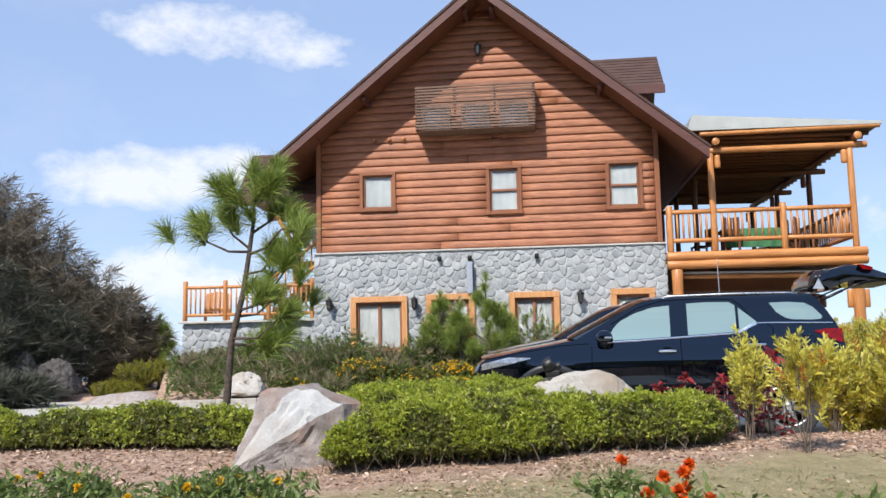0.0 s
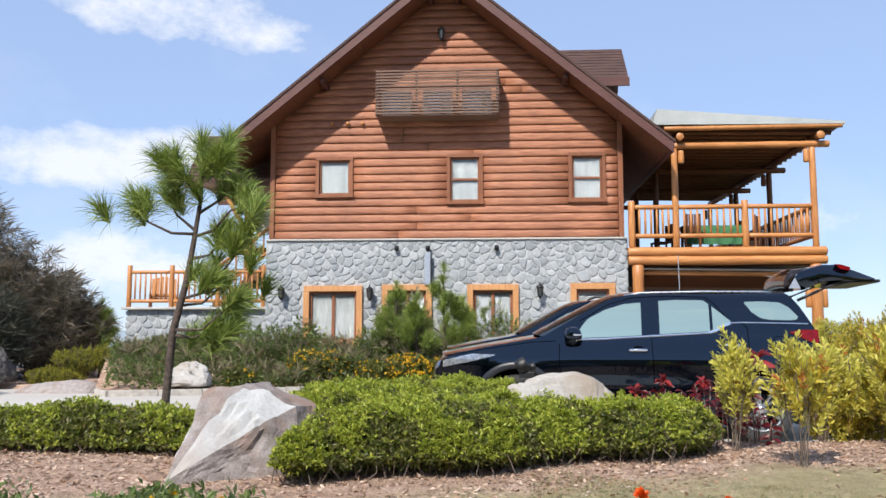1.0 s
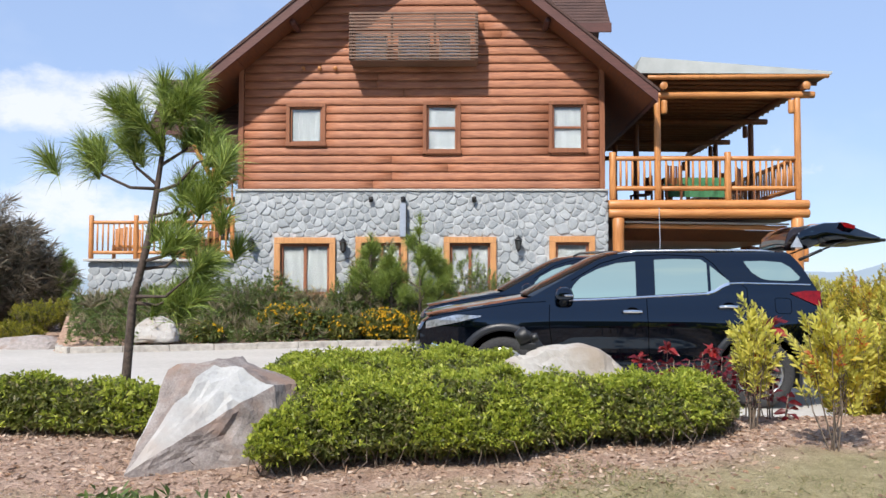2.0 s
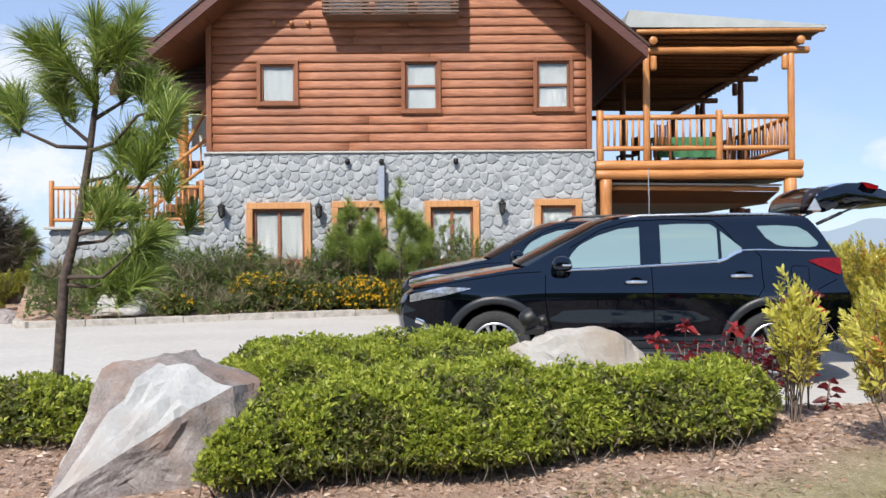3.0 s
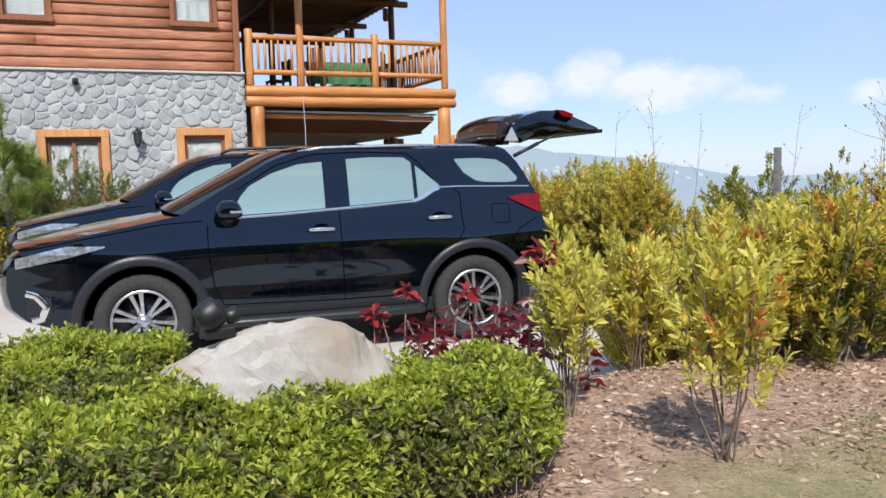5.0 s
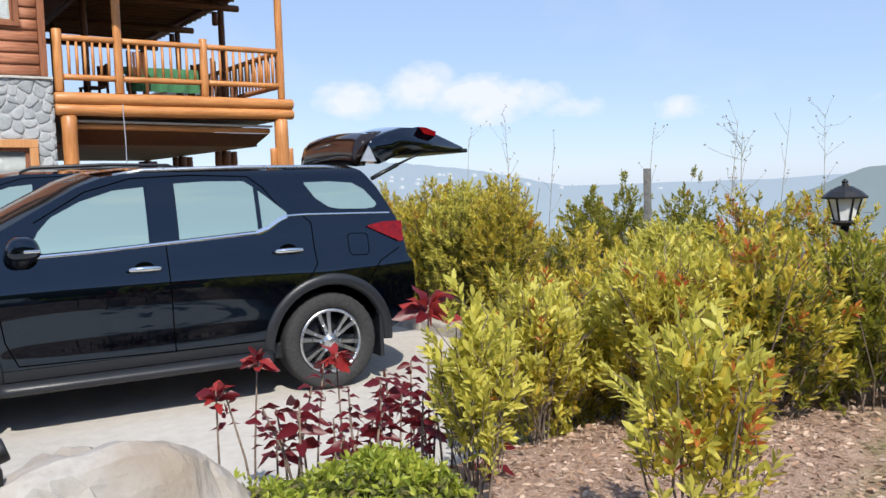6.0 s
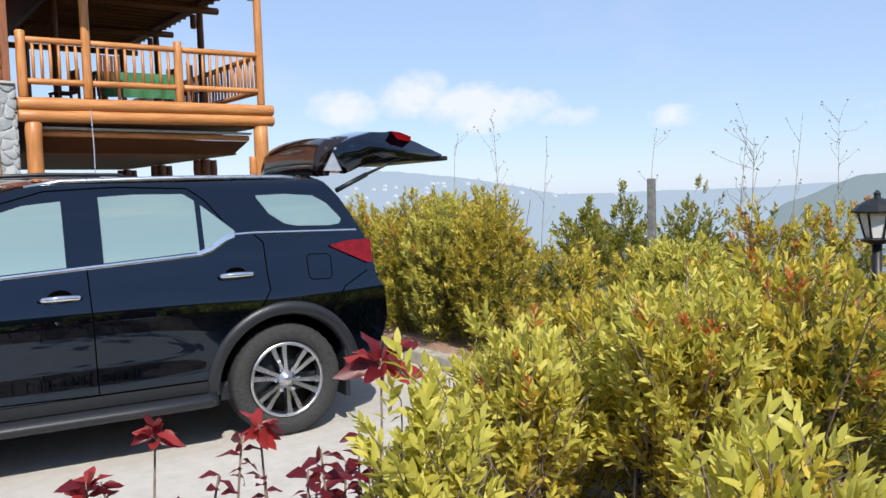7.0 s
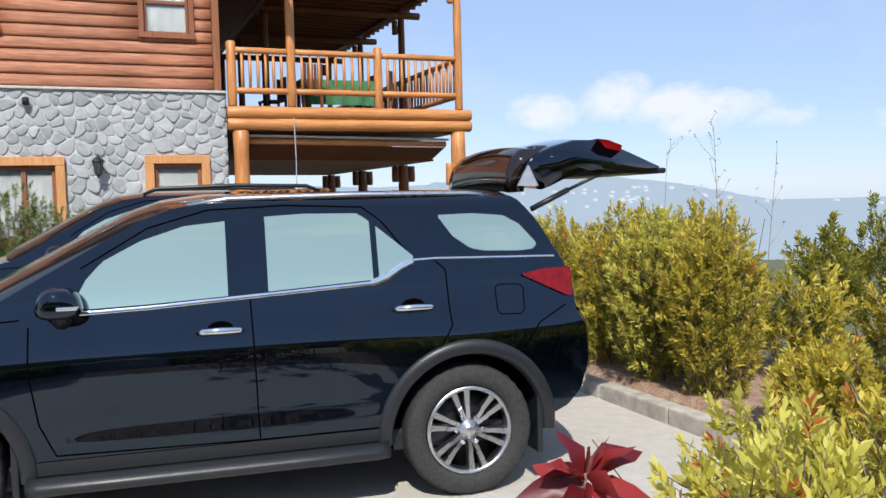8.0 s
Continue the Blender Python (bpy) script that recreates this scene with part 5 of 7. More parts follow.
    # black pillar cladding
    for a, b, lo, hi in ((-0.10, -0.285, curve_of((-0.3, 1.215), (0, 1.20)), curve_of((-0.3, 1.61), (0, 1.59))), (-0.855, -0.884, curve_of((-0.9, 1.26), (-0.8, 1.245)), curve_of((-0.9, 1.54), (-0.85, 1.56)))):
        o = part("pillar_cover", strip(bmesh.new(), np.linspace(a, b, 4), lo, hi, 6, 0.0035), M_PAINT, car, smooth=True)
        mirrored(o)
    # bright waist line
    o = part("waist_trim", ribbon(bmesh.new(), dense([(0.72, 1.150), (0.3, 1.163), (-0.085, 1.185), (-0.30, 1.197), (-0.84, 1.228)]), 0.020, 0.010), M_CHROME, car, "bright chrome waist strip", True)
    mirrored(o)
    o = part("waist_trim", ribbon(bmesh.new(), dense([(-0.84, 1.228), (-0.93, 1.258), (-1.02, 1.315), (-1.08, 1.338)], 4), 0.034, 0.010), M_CHROME, car, "bright chrome waist strip", True)
    mirrored(o)
    o = part("waist_trim", ribbon(bmesh.new(), dense([(-1.08, 1.341), (-1.22, 1.345), (-1.93, 1.328)]), 0.014, 0.009), M_CHROME, car, "bright chrome waist strip", True)
    mirrored(o)
    # door gaps
    gaps = [[(0.86, 1.10), (0.865, 0.88), (0.83, 0.62), (0.76, 0.46)], [(-0.195, 1.19), (-0.205, 0.9), (-0.22, 0.44)], [(-1.20, 1.34), (-1.262, 1.28), (-1.268, 1.08), (-1.276, 0.975), (-1.20, 0.86)], [(0.76, 0.46), (-0.22, 0.44), (-0.90, 0.44)],
            [(-1.07, 1.36), (-0.92, 1.56), (-0.82, 1.64), (-0.4, 1.66), (0.0, 1.645), (0.30, 1.56), (0.62, 1.37)], [(-1.98, 1.05), (-1.80, 0.96), (-1.70, 0.83)], [(2.2, 0.96), (1.7, 1.045), (1.2, 1.12), (0.9, 1.135)]]
    for g in gaps:
        o = part("panel_gap", ribbon(bmesh.new(), dense(g), 0.008, 0.0022), M_RUBBER, car, smooth=True)
        mirrored(o)
    fx = [(-1.545, 1.17), (-1.57, 1.185), (-1.69, 1.18), (-1.715, 1.16), (-1.712, 1.04), (-1.69, 1.015), (-1.57, 1.02), (-1.548, 1.04), (-1.545, 1.17)]
    part("fuel_flap_gap", ribbon(bmesh.new(), dense(fx, 3), 0.006, 0.0022), M_RUBBER, car, smooth=True)
    # handles
    for x, z in ((-0.04, 1.03), (-1.063, 1.088)):
        bm = bmesh.new()
        y = side_y(x, z)
        tube(bm, [(x + 0.115, y + 0.012, z - 0.005), (x + 0.09, y + 0.036, z), (x, y + 0.042, z + 0.002), (x - 0.09, y + 0.036, z), (x - 0.115, y + 0.012, z - 0.003)], [0.010, 0.017, 0.019, 0.017, 0.010], 10)
        o = part("door_handle", bm, M_CHROME, car, "chrome door handle", True)
        mirrored(o)
        bm = bmesh.new()
        lathe(bm, [(0.055, 0.0), (0.05, 0.004), (0.01, 0.005)], 20, "y", Matrix.Translation((x, y - 0.001, z + 0.006)) @ Matrix.Diagonal((1.2, 1, 0.75, 1)))
        o = part("handle_cup", bm, M_RUBBER, car, smooth=True)
        mirrored(o)
    # door mirror
    bm = bmesh.new()
    bmesh.ops.create_icosphere(bm, subdivisions=4, radius=1.0)
    for v in bm.verts:
        c = v.co
        c.x, c.y, c.z = [math.copysign(abs(t) ** 0.72, t) for t in c]
        c.x *= 0.10 - 0.02 * c.z
    bmesh.ops.transform(bm, matrix=Matrix.Translation((0.70, 1.005, 1.222)) @ Matrix.Diagonal((1.0, 0.105, 0.078, 1)), verts=bm.verts)
    mir = part("door_mirror", bm, M_PAINT, car, "black door mirror housing", True)
    mirrored(mir)
    bm = bmesh.new()
    tube(bm, [(0.71, 0.86, 1.12), (0.70, 0.95, 1.145), (0.69, 0.99, 1.17)], [0.05, 0.035, 0.03], 10)
    o = part("mirror_arm", bm, M_PLASTIC, car, smooth=True)
    mirrored(o)
    bm = bmesh.new()
    box(bm, 0.605, 0.70, 1.06, 1.114, 1.195, 1.215, 0.008)
    part("indicator_strip", bm, M_CHROME, car)
    # wheel arch flares, wells, wheels
    for cx in (1.3725, -1.3725):
        bm = bmesh.new()
        rows = []
        for k in range(45):
            a = radians(-4 + 188 * k / 44)
            row = []
            for r, o in ((0.435, -0.03), (0.447, 0.012), (0.462, 0.024), (0.515, 0.018), (0.525, 0.004), (0.528, -0.01)):
                x, z = cx + r * math.cos(a), 0.37 + r * math.sin(a)
                row.append(bm.verts.new((x, side_y(x, max(z, 0.36)) + o, z)))
            rows.append(row)
        for p, q in zip(rows, rows[1:]):
            for k in range(5):
                bm.faces.new((p[k], p[k + 1], q[k + 1], q[k]))
        o = part("arch_flare", smooth_bm(bm), M_PLASTIC, car, "matt black wheel arch flare", True)
        mirrored(o)
        bm = bmesh.new()
        rows = []
        for k in range(25):
            a = radians(-10 + 200 * k / 24)
            rows.append([bm.verts.new((cx + 0.445 * math.cos(a), y, 0.37 + 0.445 * math.sin(a))) for y in (0.88, 0.45)])
        for p, q in zip(rows, rows[1:]):
            bm.faces.new((p[0], p[1], q[1], q[0]))
        bm.faces.new([r[1] for r in rows])
        o = part("wheel_well", smooth_bm(bm), M_RUBBER, car)
        mirrored(o)
        wheel(car, cx, 0.80)
        w = wheel(car, cx, -0.80)
        w.matrix_local = Matrix.Translation((cx, -0.80, 0.372)) @ Matrix.Rotation(math.pi, 4, "Z")
        bm = bmesh.new()
        box(bm, cx - 0.44, cx - 0.405, 0.58, 0.90, 0.20, 0.56, 0.012)
        o = part("mud_flap", bm, M_PLASTIC, car)
        mirrored(o)
    # side step
    bm = bmesh.new()
    prof = [(0.86, 0.335), (0.89, 0.358), (0.93, 0.364), (0.965, 0.356), (0.990, 0.338), (0.998, 0.318), (0.990, 0.298), (0.96, 0.282), (0.88, 0.275)]
    rows = []
    for x, k in ((0.90, 0.75), (0.84, 1), (0.4, 1), (-0.4, 1), (-0.84, 1), (-0.90, 0.75)):
        rows.append([bm.verts.new((x, 0.86 + (y - 0.86) * k, z)) for y, z in prof])
    for p, q in zip(rows, rows[1:]):
        for k in range(9):
            bm.faces.new((p[k], p[(k + 1) % 9], q[(k + 1) % 9], q[k]))
    bm.faces.new(rows[0])
    bm.faces.new(rows[-1][::-1])
    o = part("side_step", smooth_bm(bm), M_PLASTIC, car, "grey-black side step", True)
    mirrored(o)
    o = part("sill_cover", strip(bmesh.new(), np.linspace(0.90, -0.90, 20), lambda x: 0.365, lambda x: 0.435, 3, 0.006), M_PLASTIC, car, smooth=True)
    mirrored(o)
    # lamps
    o = part("tail_lamp", strip(bmesh.new(), np.linspace(-1.715, -2.025, 16), curve_of((-1.715, 1.228), (-1.85, 1.165), (-1.99, 1.10), (-2.03, 1.105)), curve_of((-1.715, 1.238), (-1.85, 1.262), (-2.03, 1.262)), 5, 0.016), M_REDLAMP, car, "red wedge-shaped tail lamp", True)
    mirrored(o)
    o = part("head_lamp", strip(bmesh.new(), np.linspace(1.62, 2.262, 24), curve_of((1.62, 0.965), (1.90, 0.895), (2.26, 0.825)), curve_of((1.62, 0.975), (1.9, 0.985), (2.262, 0.905)), 5, 0.008), M_LAMPCLEAR, car, "clear swept-back head lamp", True)
    mirrored(o)
    o = part("fog_surround", strip(bmesh.new(), np.linspace(2.02, 2.20, 10), curve_of((2.02, 0.47), (2.10, 0.44), (2.2, 0.43)), curve_of((2.02, 0.60), (2.2, 0.645)), 5, 0.006), M_PLASTIC, car, smooth=True)
    mirrored(o)
    o = part("fog_trim", ribbon(bmesh.new(), dense([(2.20, 0.64), (2.13, 0.62), (2.06, 0.53), (2.10, 0.44), (2.17, 0.425)], 4), 0.05, 0.016), M_CHROME, car, "chrome fog lamp trim", True)
    mirrored(o)
    for k in range(4):
        bm = bmesh.new()
        z = 0.66 + 0.065 * k
        tube(bm, [(2.33 + 0.105 * (1 - (s / 0.5) ** 2) ** 1 if abs(s) < 0.5 else 2.33, s, z) for s in np.linspace(-0.5, 0.5, 13)], 0.014, 8)
        part("grille_bar", bm, M_CHROME, car, smooth=True)
    # roof rails
    for s in (-1, 1):
        bm = bmesh.new()
        if gate_open:
            tube(bm, [(0.10, s * 0.69, 1.672), (-0.10, s * 0.675, 1.700), (-0.8, s * 0.68, 1.708), (-1.45, s * 0.67, 1.700), (-1.60, s * 0.66, 1.690)], [0.010, 0.016, 0.016, 0.016, 0.010], 8)
        else:
            tube(bm, [(0.02, s * 0.64, 1.70), (-0.10, s * 0.645, 1.748), (-0.8, s * 0.65, 1.765), (-1.45, s * 0.64, 1.75), (-1.58, s * 0.635, 1.705)], [0.012, 0.018, 0.018, 0.018, 0.012], 8)
        part("roof_rail", bm, M_ALLOY if gate_open else M_PLASTIC, car, "silver roof rail" if gate_open else "", True)
    bm = bmesh.new()
    tube(bm, [(1.02, 0.45, 1.235), (0.93, 0.1, 1.29), (0.80, -0.25, 1.40)], [0.012, 0.010, 0.006], 6)
    part("wiper", bm, M_PLASTIC, car)
    if gate_open:
        def shell(name, top, under, w, mat, label, bow=0.05):
            bm = bmesh.new()
            rows = []
            loop = top + under[::-1]
            for s in np.linspace(-1, 1, 15):
                k = 1 - abs(s) ** 3 * 0.06
                rows.append([bm.verts.new((-1.74 + (x + 1.74) * k, s * w, 1.70 + (z - 1.70) * k + bow * (1 - s * s) * 0.4)) for x, z in loop])
            for p, q in zip(rows, rows[1:]):
                for j in range(len(loop)):
                    bm.faces.new((p[j], p[(j + 1) % len(loop)], q[(j + 1) % len(loop)], q[j]))
            bm.faces.new(rows[0])
            bm.faces.new(rows[-1][::-1])
            return part(name, smooth_bm(bm), mat, car, label, True)
        gp = shell("tailgate", [(-1.84, 1.88), (-1.92, 1.94), (-2.02, 1.98), (-2.17, 2.02), (-2.31, 2.02), (-2.50, 1.96), (-2.76, 1.85)],
                   [(-1.92, 1.715), (-1.98, 1.735), (-2.09, 1.785), (-2.21, 1.825), (-2.33, 1.838), (-2.50, 1.818), (-2.75, 1.835)], 0.70, M_PAINT, "raised black tailgate")
        shell("rear_glass", [(-1.73, 1.70), (-1.745, 1.82), (-1.775, 1.91), (-1.835, 1.968), (-1.93, 1.975)], [(-1.83, 1.705), (-1.845, 1.78), (-1.87, 1.85), (-1.905, 1.88), (-1.97, 1.89)], 0.63, M_BROWNGLASS, "brown tinted rear window of the raised tailgate", 0.06)
        bm = bmesh.new()
        prism(bm, [(-1.77, 1.74), (-1.86, 1.90), (-1.95, 1.735)], 0.665, 0.69)
        part("gate_trim", bm, M_PIPE, gp, "pale grey inner trim")
        bm = bmesh.new()
        prism(bm, [(-2.28, 2.012), (-2.35, 2.004), (-2.44, 1.972), (-2.43, 1.935), (-2.33, 1.955)], 0.62, 0.708)
        part("gate_lamp", bm, M_REDLAMP, gp, "red lamp on the tailgate edge")
        bm = bmesh.new()
        box(bm, -2.04, -1.92, 0.30, 0.55, 1.94, 1.985, 0.018)
        part("number_lamp_housing", bm, M_PLASTIC, gp)
        bm = bmesh.new()
        box(bm, -2.77, -2.45, -0.6, 0.66, 1.80, 1.835, 0.012)
        part("gate_edge", bm, M_PLASTIC, gp)
        for s in (-1, 1):
            bm = bmesh.new()
            tube(bm, [(-1.86, s * 0.66, 1.60), (-2.10, s * 0.66, 1.71)], 0.017, 8)
            tube(bm, [(-2.10, s * 0.66, 1.71), (-2.40, s * 0.655, 1.835)], 0.010, 8)
            part("gas_strut", bm, M_PLASTIC, car, "gas strut holding the tailgate", True)
    return car


suv("suv", "glossy black seven-seat SUV with its tailgate open", (1.44, 12.32, 0), 174.04, True)
suv("suv", "glossy black SUV parked beyond, tailgate closed", (1.44 - 0.14, 15.75, 0), 174.5, False, 1.045)

# ---- planting ----
NR = np.random.default_rng(11)


def points_in(shape, n, rng, lo, hi):
    """Random points inside a solid given by a test on arrays."""
    out = []
    while sum(map(len, out)) < n:
        p = rng.uniform(lo, hi, (n * 2, 3))
        out.append(p[shape(p)])
    return np.concatenate(out)[:n]


def hedge_main(p):
    """The clipped mound in front of the car, hollowed round the pale boulder."""
    x, y, z = p.T
    fr = np.interp(x, [-1.7, -0.6, 0.5, 0.85, 1.15, 1.4], [6.46, 6.60, 6.86, 7.05, 7.36, 7.75])
    bk = np.where(x < -0.12, 8.75, np.where(x < 0.62, 7.66, 8.05))
    fr = fr + 0.06 * np.sin(5 * x)
    d = np.minimum.reduce([y - fr, bk - y, x + 1.60 + 0.38 * step(7.05, 7.4, y), 1.36 - x])
    top = 0.745 + 0.07 * step(7.3, 8.5, y) - 0.30 * np.exp(-np.maximum(d, 0) / 0.14) + 0.04 * np.sin(4.1 * x + 1) * np.cos(3.3 * y) + 0.028 * np.sin(11 * x + 7 * y) * np.cos(8 * y - 5 * x) + 0.015 * np.sin(23 * x) * np.cos(19 * y)
    base = ground_z(x, y)
    under = np.where(d < 0.16, 0.10 * (1 - d / 0.16), 0)
    rock = ((x - 0.17) / 0.48) ** 2 + ((y - 7.80) / 0.30) ** 2 < 1
    return (d > 0) & (z < top) & (z > base + 0.03 + under) & ~rock


def hedge_left(p):
    x, y, z = p.T
    fr, bk = 7.22 + 0.06 * np.sin(3 * x), 7.95
    d = np.minimum(y - fr, bk - y)
    d = np.minimum(d, -2.12 - x)
    top = 0.665 - 0.25 * np.exp(-np.maximum(d, 0) / 0.10) + 0.03 * np.sin(3.3 * x) + 0.02 * np.sin(9 * x + 5 * y)
    return (d > 0) & (z < top) & (z > ground_z(x, y) + 0.05)


def hedge(name, shape, lo, hi, n, nt, size, label):
    rng = np.random.default_rng(len(label))
    h = thing(name, label, "hedge", ((lo[0] + hi[0]) / 2, (lo[1] + hi[1]) / 2, lo[2]))
    inv = Matrix.Translation((-(lo[0] + hi[0]) / 2, -(lo[1] + hi[1]) / 2, -lo[2]))

    def add(nm, me, lab=""):
        o = child(nm, me, h, lab)
        o.matrix_parent_inverse = inv
        o["kind"] = "stuff"
    p = points_in(shape, n // 5, rng, lo, hi)
    b, w = whorls(p, unit(rng.normal(size=p.shape) * 0.7 + [0, -0.15, 0.6]), 5, rng, 0.95)
    add("foliage", leaves("foliage", b, w, rng.uniform(0.6, 1.35, len(b)) * size, 0.40, M_HEDGE, rng))
    # young shoots stand on the surface
    q = points_in(lambda a: shape(a) & ~(shape(a + [0, 0, 0.055]) & shape(a + [0, -0.045, 0.02])), nt // 6, rng, lo, hi)
    q = q[rng.random(len(q)) < 0.14 + 0.86 * (np.sin(q[:, 0] * 6.1 + 1) * np.cos(q[:, 1] * 7.2) + 0.5 * np.sin(q[:, 0] * 13 + q[:, 1] * 9) > 0.05)]
    b, w = whorls(q, unit(rng.normal(size=q.shape) * 0.55 + [0, -0.15, 1]), 6, rng, 0.7)
    b = b + w * 0.01 + np.array([0, 0, 0.035]) * np.repeat(rng.random((len(q), 1)) ** 2, 6, 0)
    add("young_growth", leaves("young_growth", b, w, rng.uniform(0.7, 1.3, len(b)) * size * 1.05, 0.36, M_HEDGETOP, rng), "bright yellow-green young leaves")
    s = points_in(lambda a: shape(a), n // 70, rng, lo, hi)
    foot = s.copy()
    foot[:, :2] += rng.normal(size=(len(s), 2)) * 0.07 + (np.array([0, 0.08]))
    foot[:, 2] = ground_z(foot[:, 0], foot[:, 1])
    add("twig_work", twigs("twig_work", foot, s, 0.0045, 0.002, M_TWIG, rng, 0.04))
    return h


hedge("clipped_hedge", hedge_main, (-2.0, 6.35, 0.25), (1.42, 8.8, 0.90), 330000, 120000, 0.031, "low clipped green hedge with yellow-green new growth")
hedge("clipped_hedge", hedge_left, (-9.5, 6.95, 0.2), (-2.1, 7.9, 0.75), 150000, 44000, 0.036, "low clipped dark green hedge along the lawn edge")


# ---- rocks ----
def rock(name, hull, rough, seed, material, label, cuts=4, at=(0, 0, 0), crisp=True, fresh=None):
    bm = bmesh.new()
    for p in hull:
        bm.verts.new(p)
    r = bmesh.ops.convex_hull(bm, input=bm.verts)
    bmesh.ops.delete(bm, geom=[g for g in r["geom_interior"] if isinstance(g, bmesh.types.BMVert)], context="VERTS")
    bmesh.ops.triangulate(bm, faces=bm.faces)
    bmesh.ops.recalc_face_normals(bm, faces=bm.faces)
    for f in bm.faces:
        f.material_index = int(fresh is not None and (f.normal.dot(fresh) > 0.95 or f.normal.x < -0.6))
    bmesh.ops.subdivide_edges(bm, edges=bm.edges, cuts=cuts, use_grid_fill=True)
    if not crisp:
        for _ in range(3):
            bmesh.ops.smooth_vert(bm, verts=bm.verts, factor=0.5, use_axis_x=True, use_axis_y=True, use_axis_z=True)
    if not crisp:
        bmesh.ops.subdivide_edges(bm, edges=bm.edges, cuts=1, use_grid_fill=True)
    off = Vector((seed * 3.1, seed * 1.7, seed))
    for v in bm.verts:
        c = v.co * 4.0 + off
        n = noise.fractal(c, 0.9, 2.1, 5) * rough * 0.6 + ((noise.voronoi(v.co * 3.4 + off)[0][0] - 0.4) * 2.4 + (noise.voronoi(v.co * 9.0 + off)[0][0] - 0.4) * 0.8) * rough * crisp
        ridge = abs(noise.noise(v.co * 7.0 + off)) * rough * 0.9
        crack = -0.5 * rough if abs(noise.noise(v.co * 3.2 + off * 2)) < 0.05 else 0
        d = (v.co - Vector((0, 0, 0.15))).normalized()
        v.co += d * (n - ridge + crack)
    bmesh.ops.recalc_face_normals(bm, faces=bm.faces)
    o = part(name, bm, material)
    o.matrix_world = Matrix.Translation(at)
    return tagged(o, label, "boulder")


# paler rock on one side of the angular boulder, the rest darker
big = rock("boulder", [(-0.34, -0.40, -0.12), (-0.33, -0.38, 0.02), (-0.02, -0.25, -0.12), (-0.05, -0.24, 0.04), (0.27, -0.10, -0.12), (0.44, 0.35, -0.12), (-0.25, 0.45, -0.12), (-0.28, 0.06, 0.50), (-0.22, 0.34, 0.48),
                       (-0.02, 0.06, 0.57), (0.06, 0.34, 0.54), (0.10, -0.10, 0.30), (0.33, 0.08, 0.43), (0.42, 0.32, 0.40), (0.36, 0.0, 0.12)], 0.034, 3, M_ROCK, "angular boulder with pale faces on one side and brown veins", 8, (-1.87, 6.87, 0.30), fresh=Vector((0.25, -0.75, 0.61)).normalized())
big.data.materials.append(M_ROCKPALESIDE)
rock("boulder", [(-0.53, -0.25, -0.2), (0.53, -0.22, -0.2), (0.50, 0.35, -0.2), (-0.53, 0.35, -0.2), (-0.52, -0.14, 0.32), (-0.36, -0.12, 0.44), (-0.10, -0.08, 0.535), (0.24, -0.04, 0.53), (0.40, 0.0, 0.41), (0.54, 0.05, 0.24), (-0.44, 0.25, 0.33), (0.36, 0.28, 0.40), (0.0, 0.3, 0.49)], 0.035, 8, M_ROCKPALE, "rounded pale boulder rising out of the hedge", 6, (0.17, 7.80, 0.385), False)
rock("boulder", [(-0.55, -0.3, -0.1), (0.5, -0.3, -0.1), (0.5, 0.4, -0.1), (-0.5, 0.4, -0.1), (-0.4, -0.1, 0.4), (0.1, 0.0, 0.52), (0.42, 0.0, 0.36), (0, 0.3, 0.4)], 0.06, 5, M_ROCKPALE, "rough pale boulder in the flower bed", 4, (-6.75, 19.30, 0.24), False)
rock("boulder", [(-1.1, -0.5, -0.1), (1.0, -0.5, -0.1), (1.0, 0.6, -0.1), (-1.0, 0.6, -0.1), (-0.7, -0.2, 0.22), (0.6, 0.0, 0.34), (0.8, 0.3, 0.3), (-0.5, 0.4, 0.2)], 0.05, 6, M_ROCK, "flat grey boulder beside the drive", 4, (-9.85, 19.7, -0.02), False)


sp = thing("garden_spotlight", "small black twin garden spotlight on the pale boulder", "lamp", (-0.04, 7.80, 0.90))
bm = bmesh.new()
box(bm, -0.05, 0.06, -0.02, 0.02, -0.03, 0.012, 0.006)
part("bracket", bm, M_BLACK, sp)
for dx, dz, r, tilt in ((-0.025, 0.060, 0.056, 0.55), (0.052, 0.050, 0.030, 0.30)):
    bm = bmesh.new()
    lathe(bm, [(r * 0.45, -r * 0.9), (r * 0.85, -r * 0.75), (r, -r * 0.2), (r, r * 0.55), (r * 0.9, r * 0.7), (r * 0.3, r * 0.72)], 24, "x", Matrix.Translation((dx, 0, dz)) @ Matrix.Rotation(-tilt, 4, "Y"))
    part("lamp_head", bm, M_BLACK, sp, smooth=True)


# ---- pine trees ----
def needle_tufts(centres, ways, per, length, rng, spread=0.55):
    base, way = whorls(centres, ways, per, rng, spread)
    base = base - np.repeat(ways, per, 0) * rng.uniform(0, 0.10, (len(base), 1)) * (length / 0.2)
    n = len(base)
    L = rng.uniform(0.7, 1.15, n)[:, None] * length
    side = unit(np.cross(way, rng.normal(size=(n, 3))))
    mid = base + way * L * 0.55
    tip = base + way * L - np.array([0, 0, 1]) * L * 0.16
    r = 0.0020 * length / 0.2
    v = np.stack([base - side * r, base + side * r, mid + side * r, mid - side * r, tip], 1).reshape(-1, 3)
    o = np.arange(n)[:, None] * 5
    return v, np.concatenate([o + [0, 1, 2], o + [0, 2, 3], o + [3, 2, 4]], 1).reshape(-1, 3)


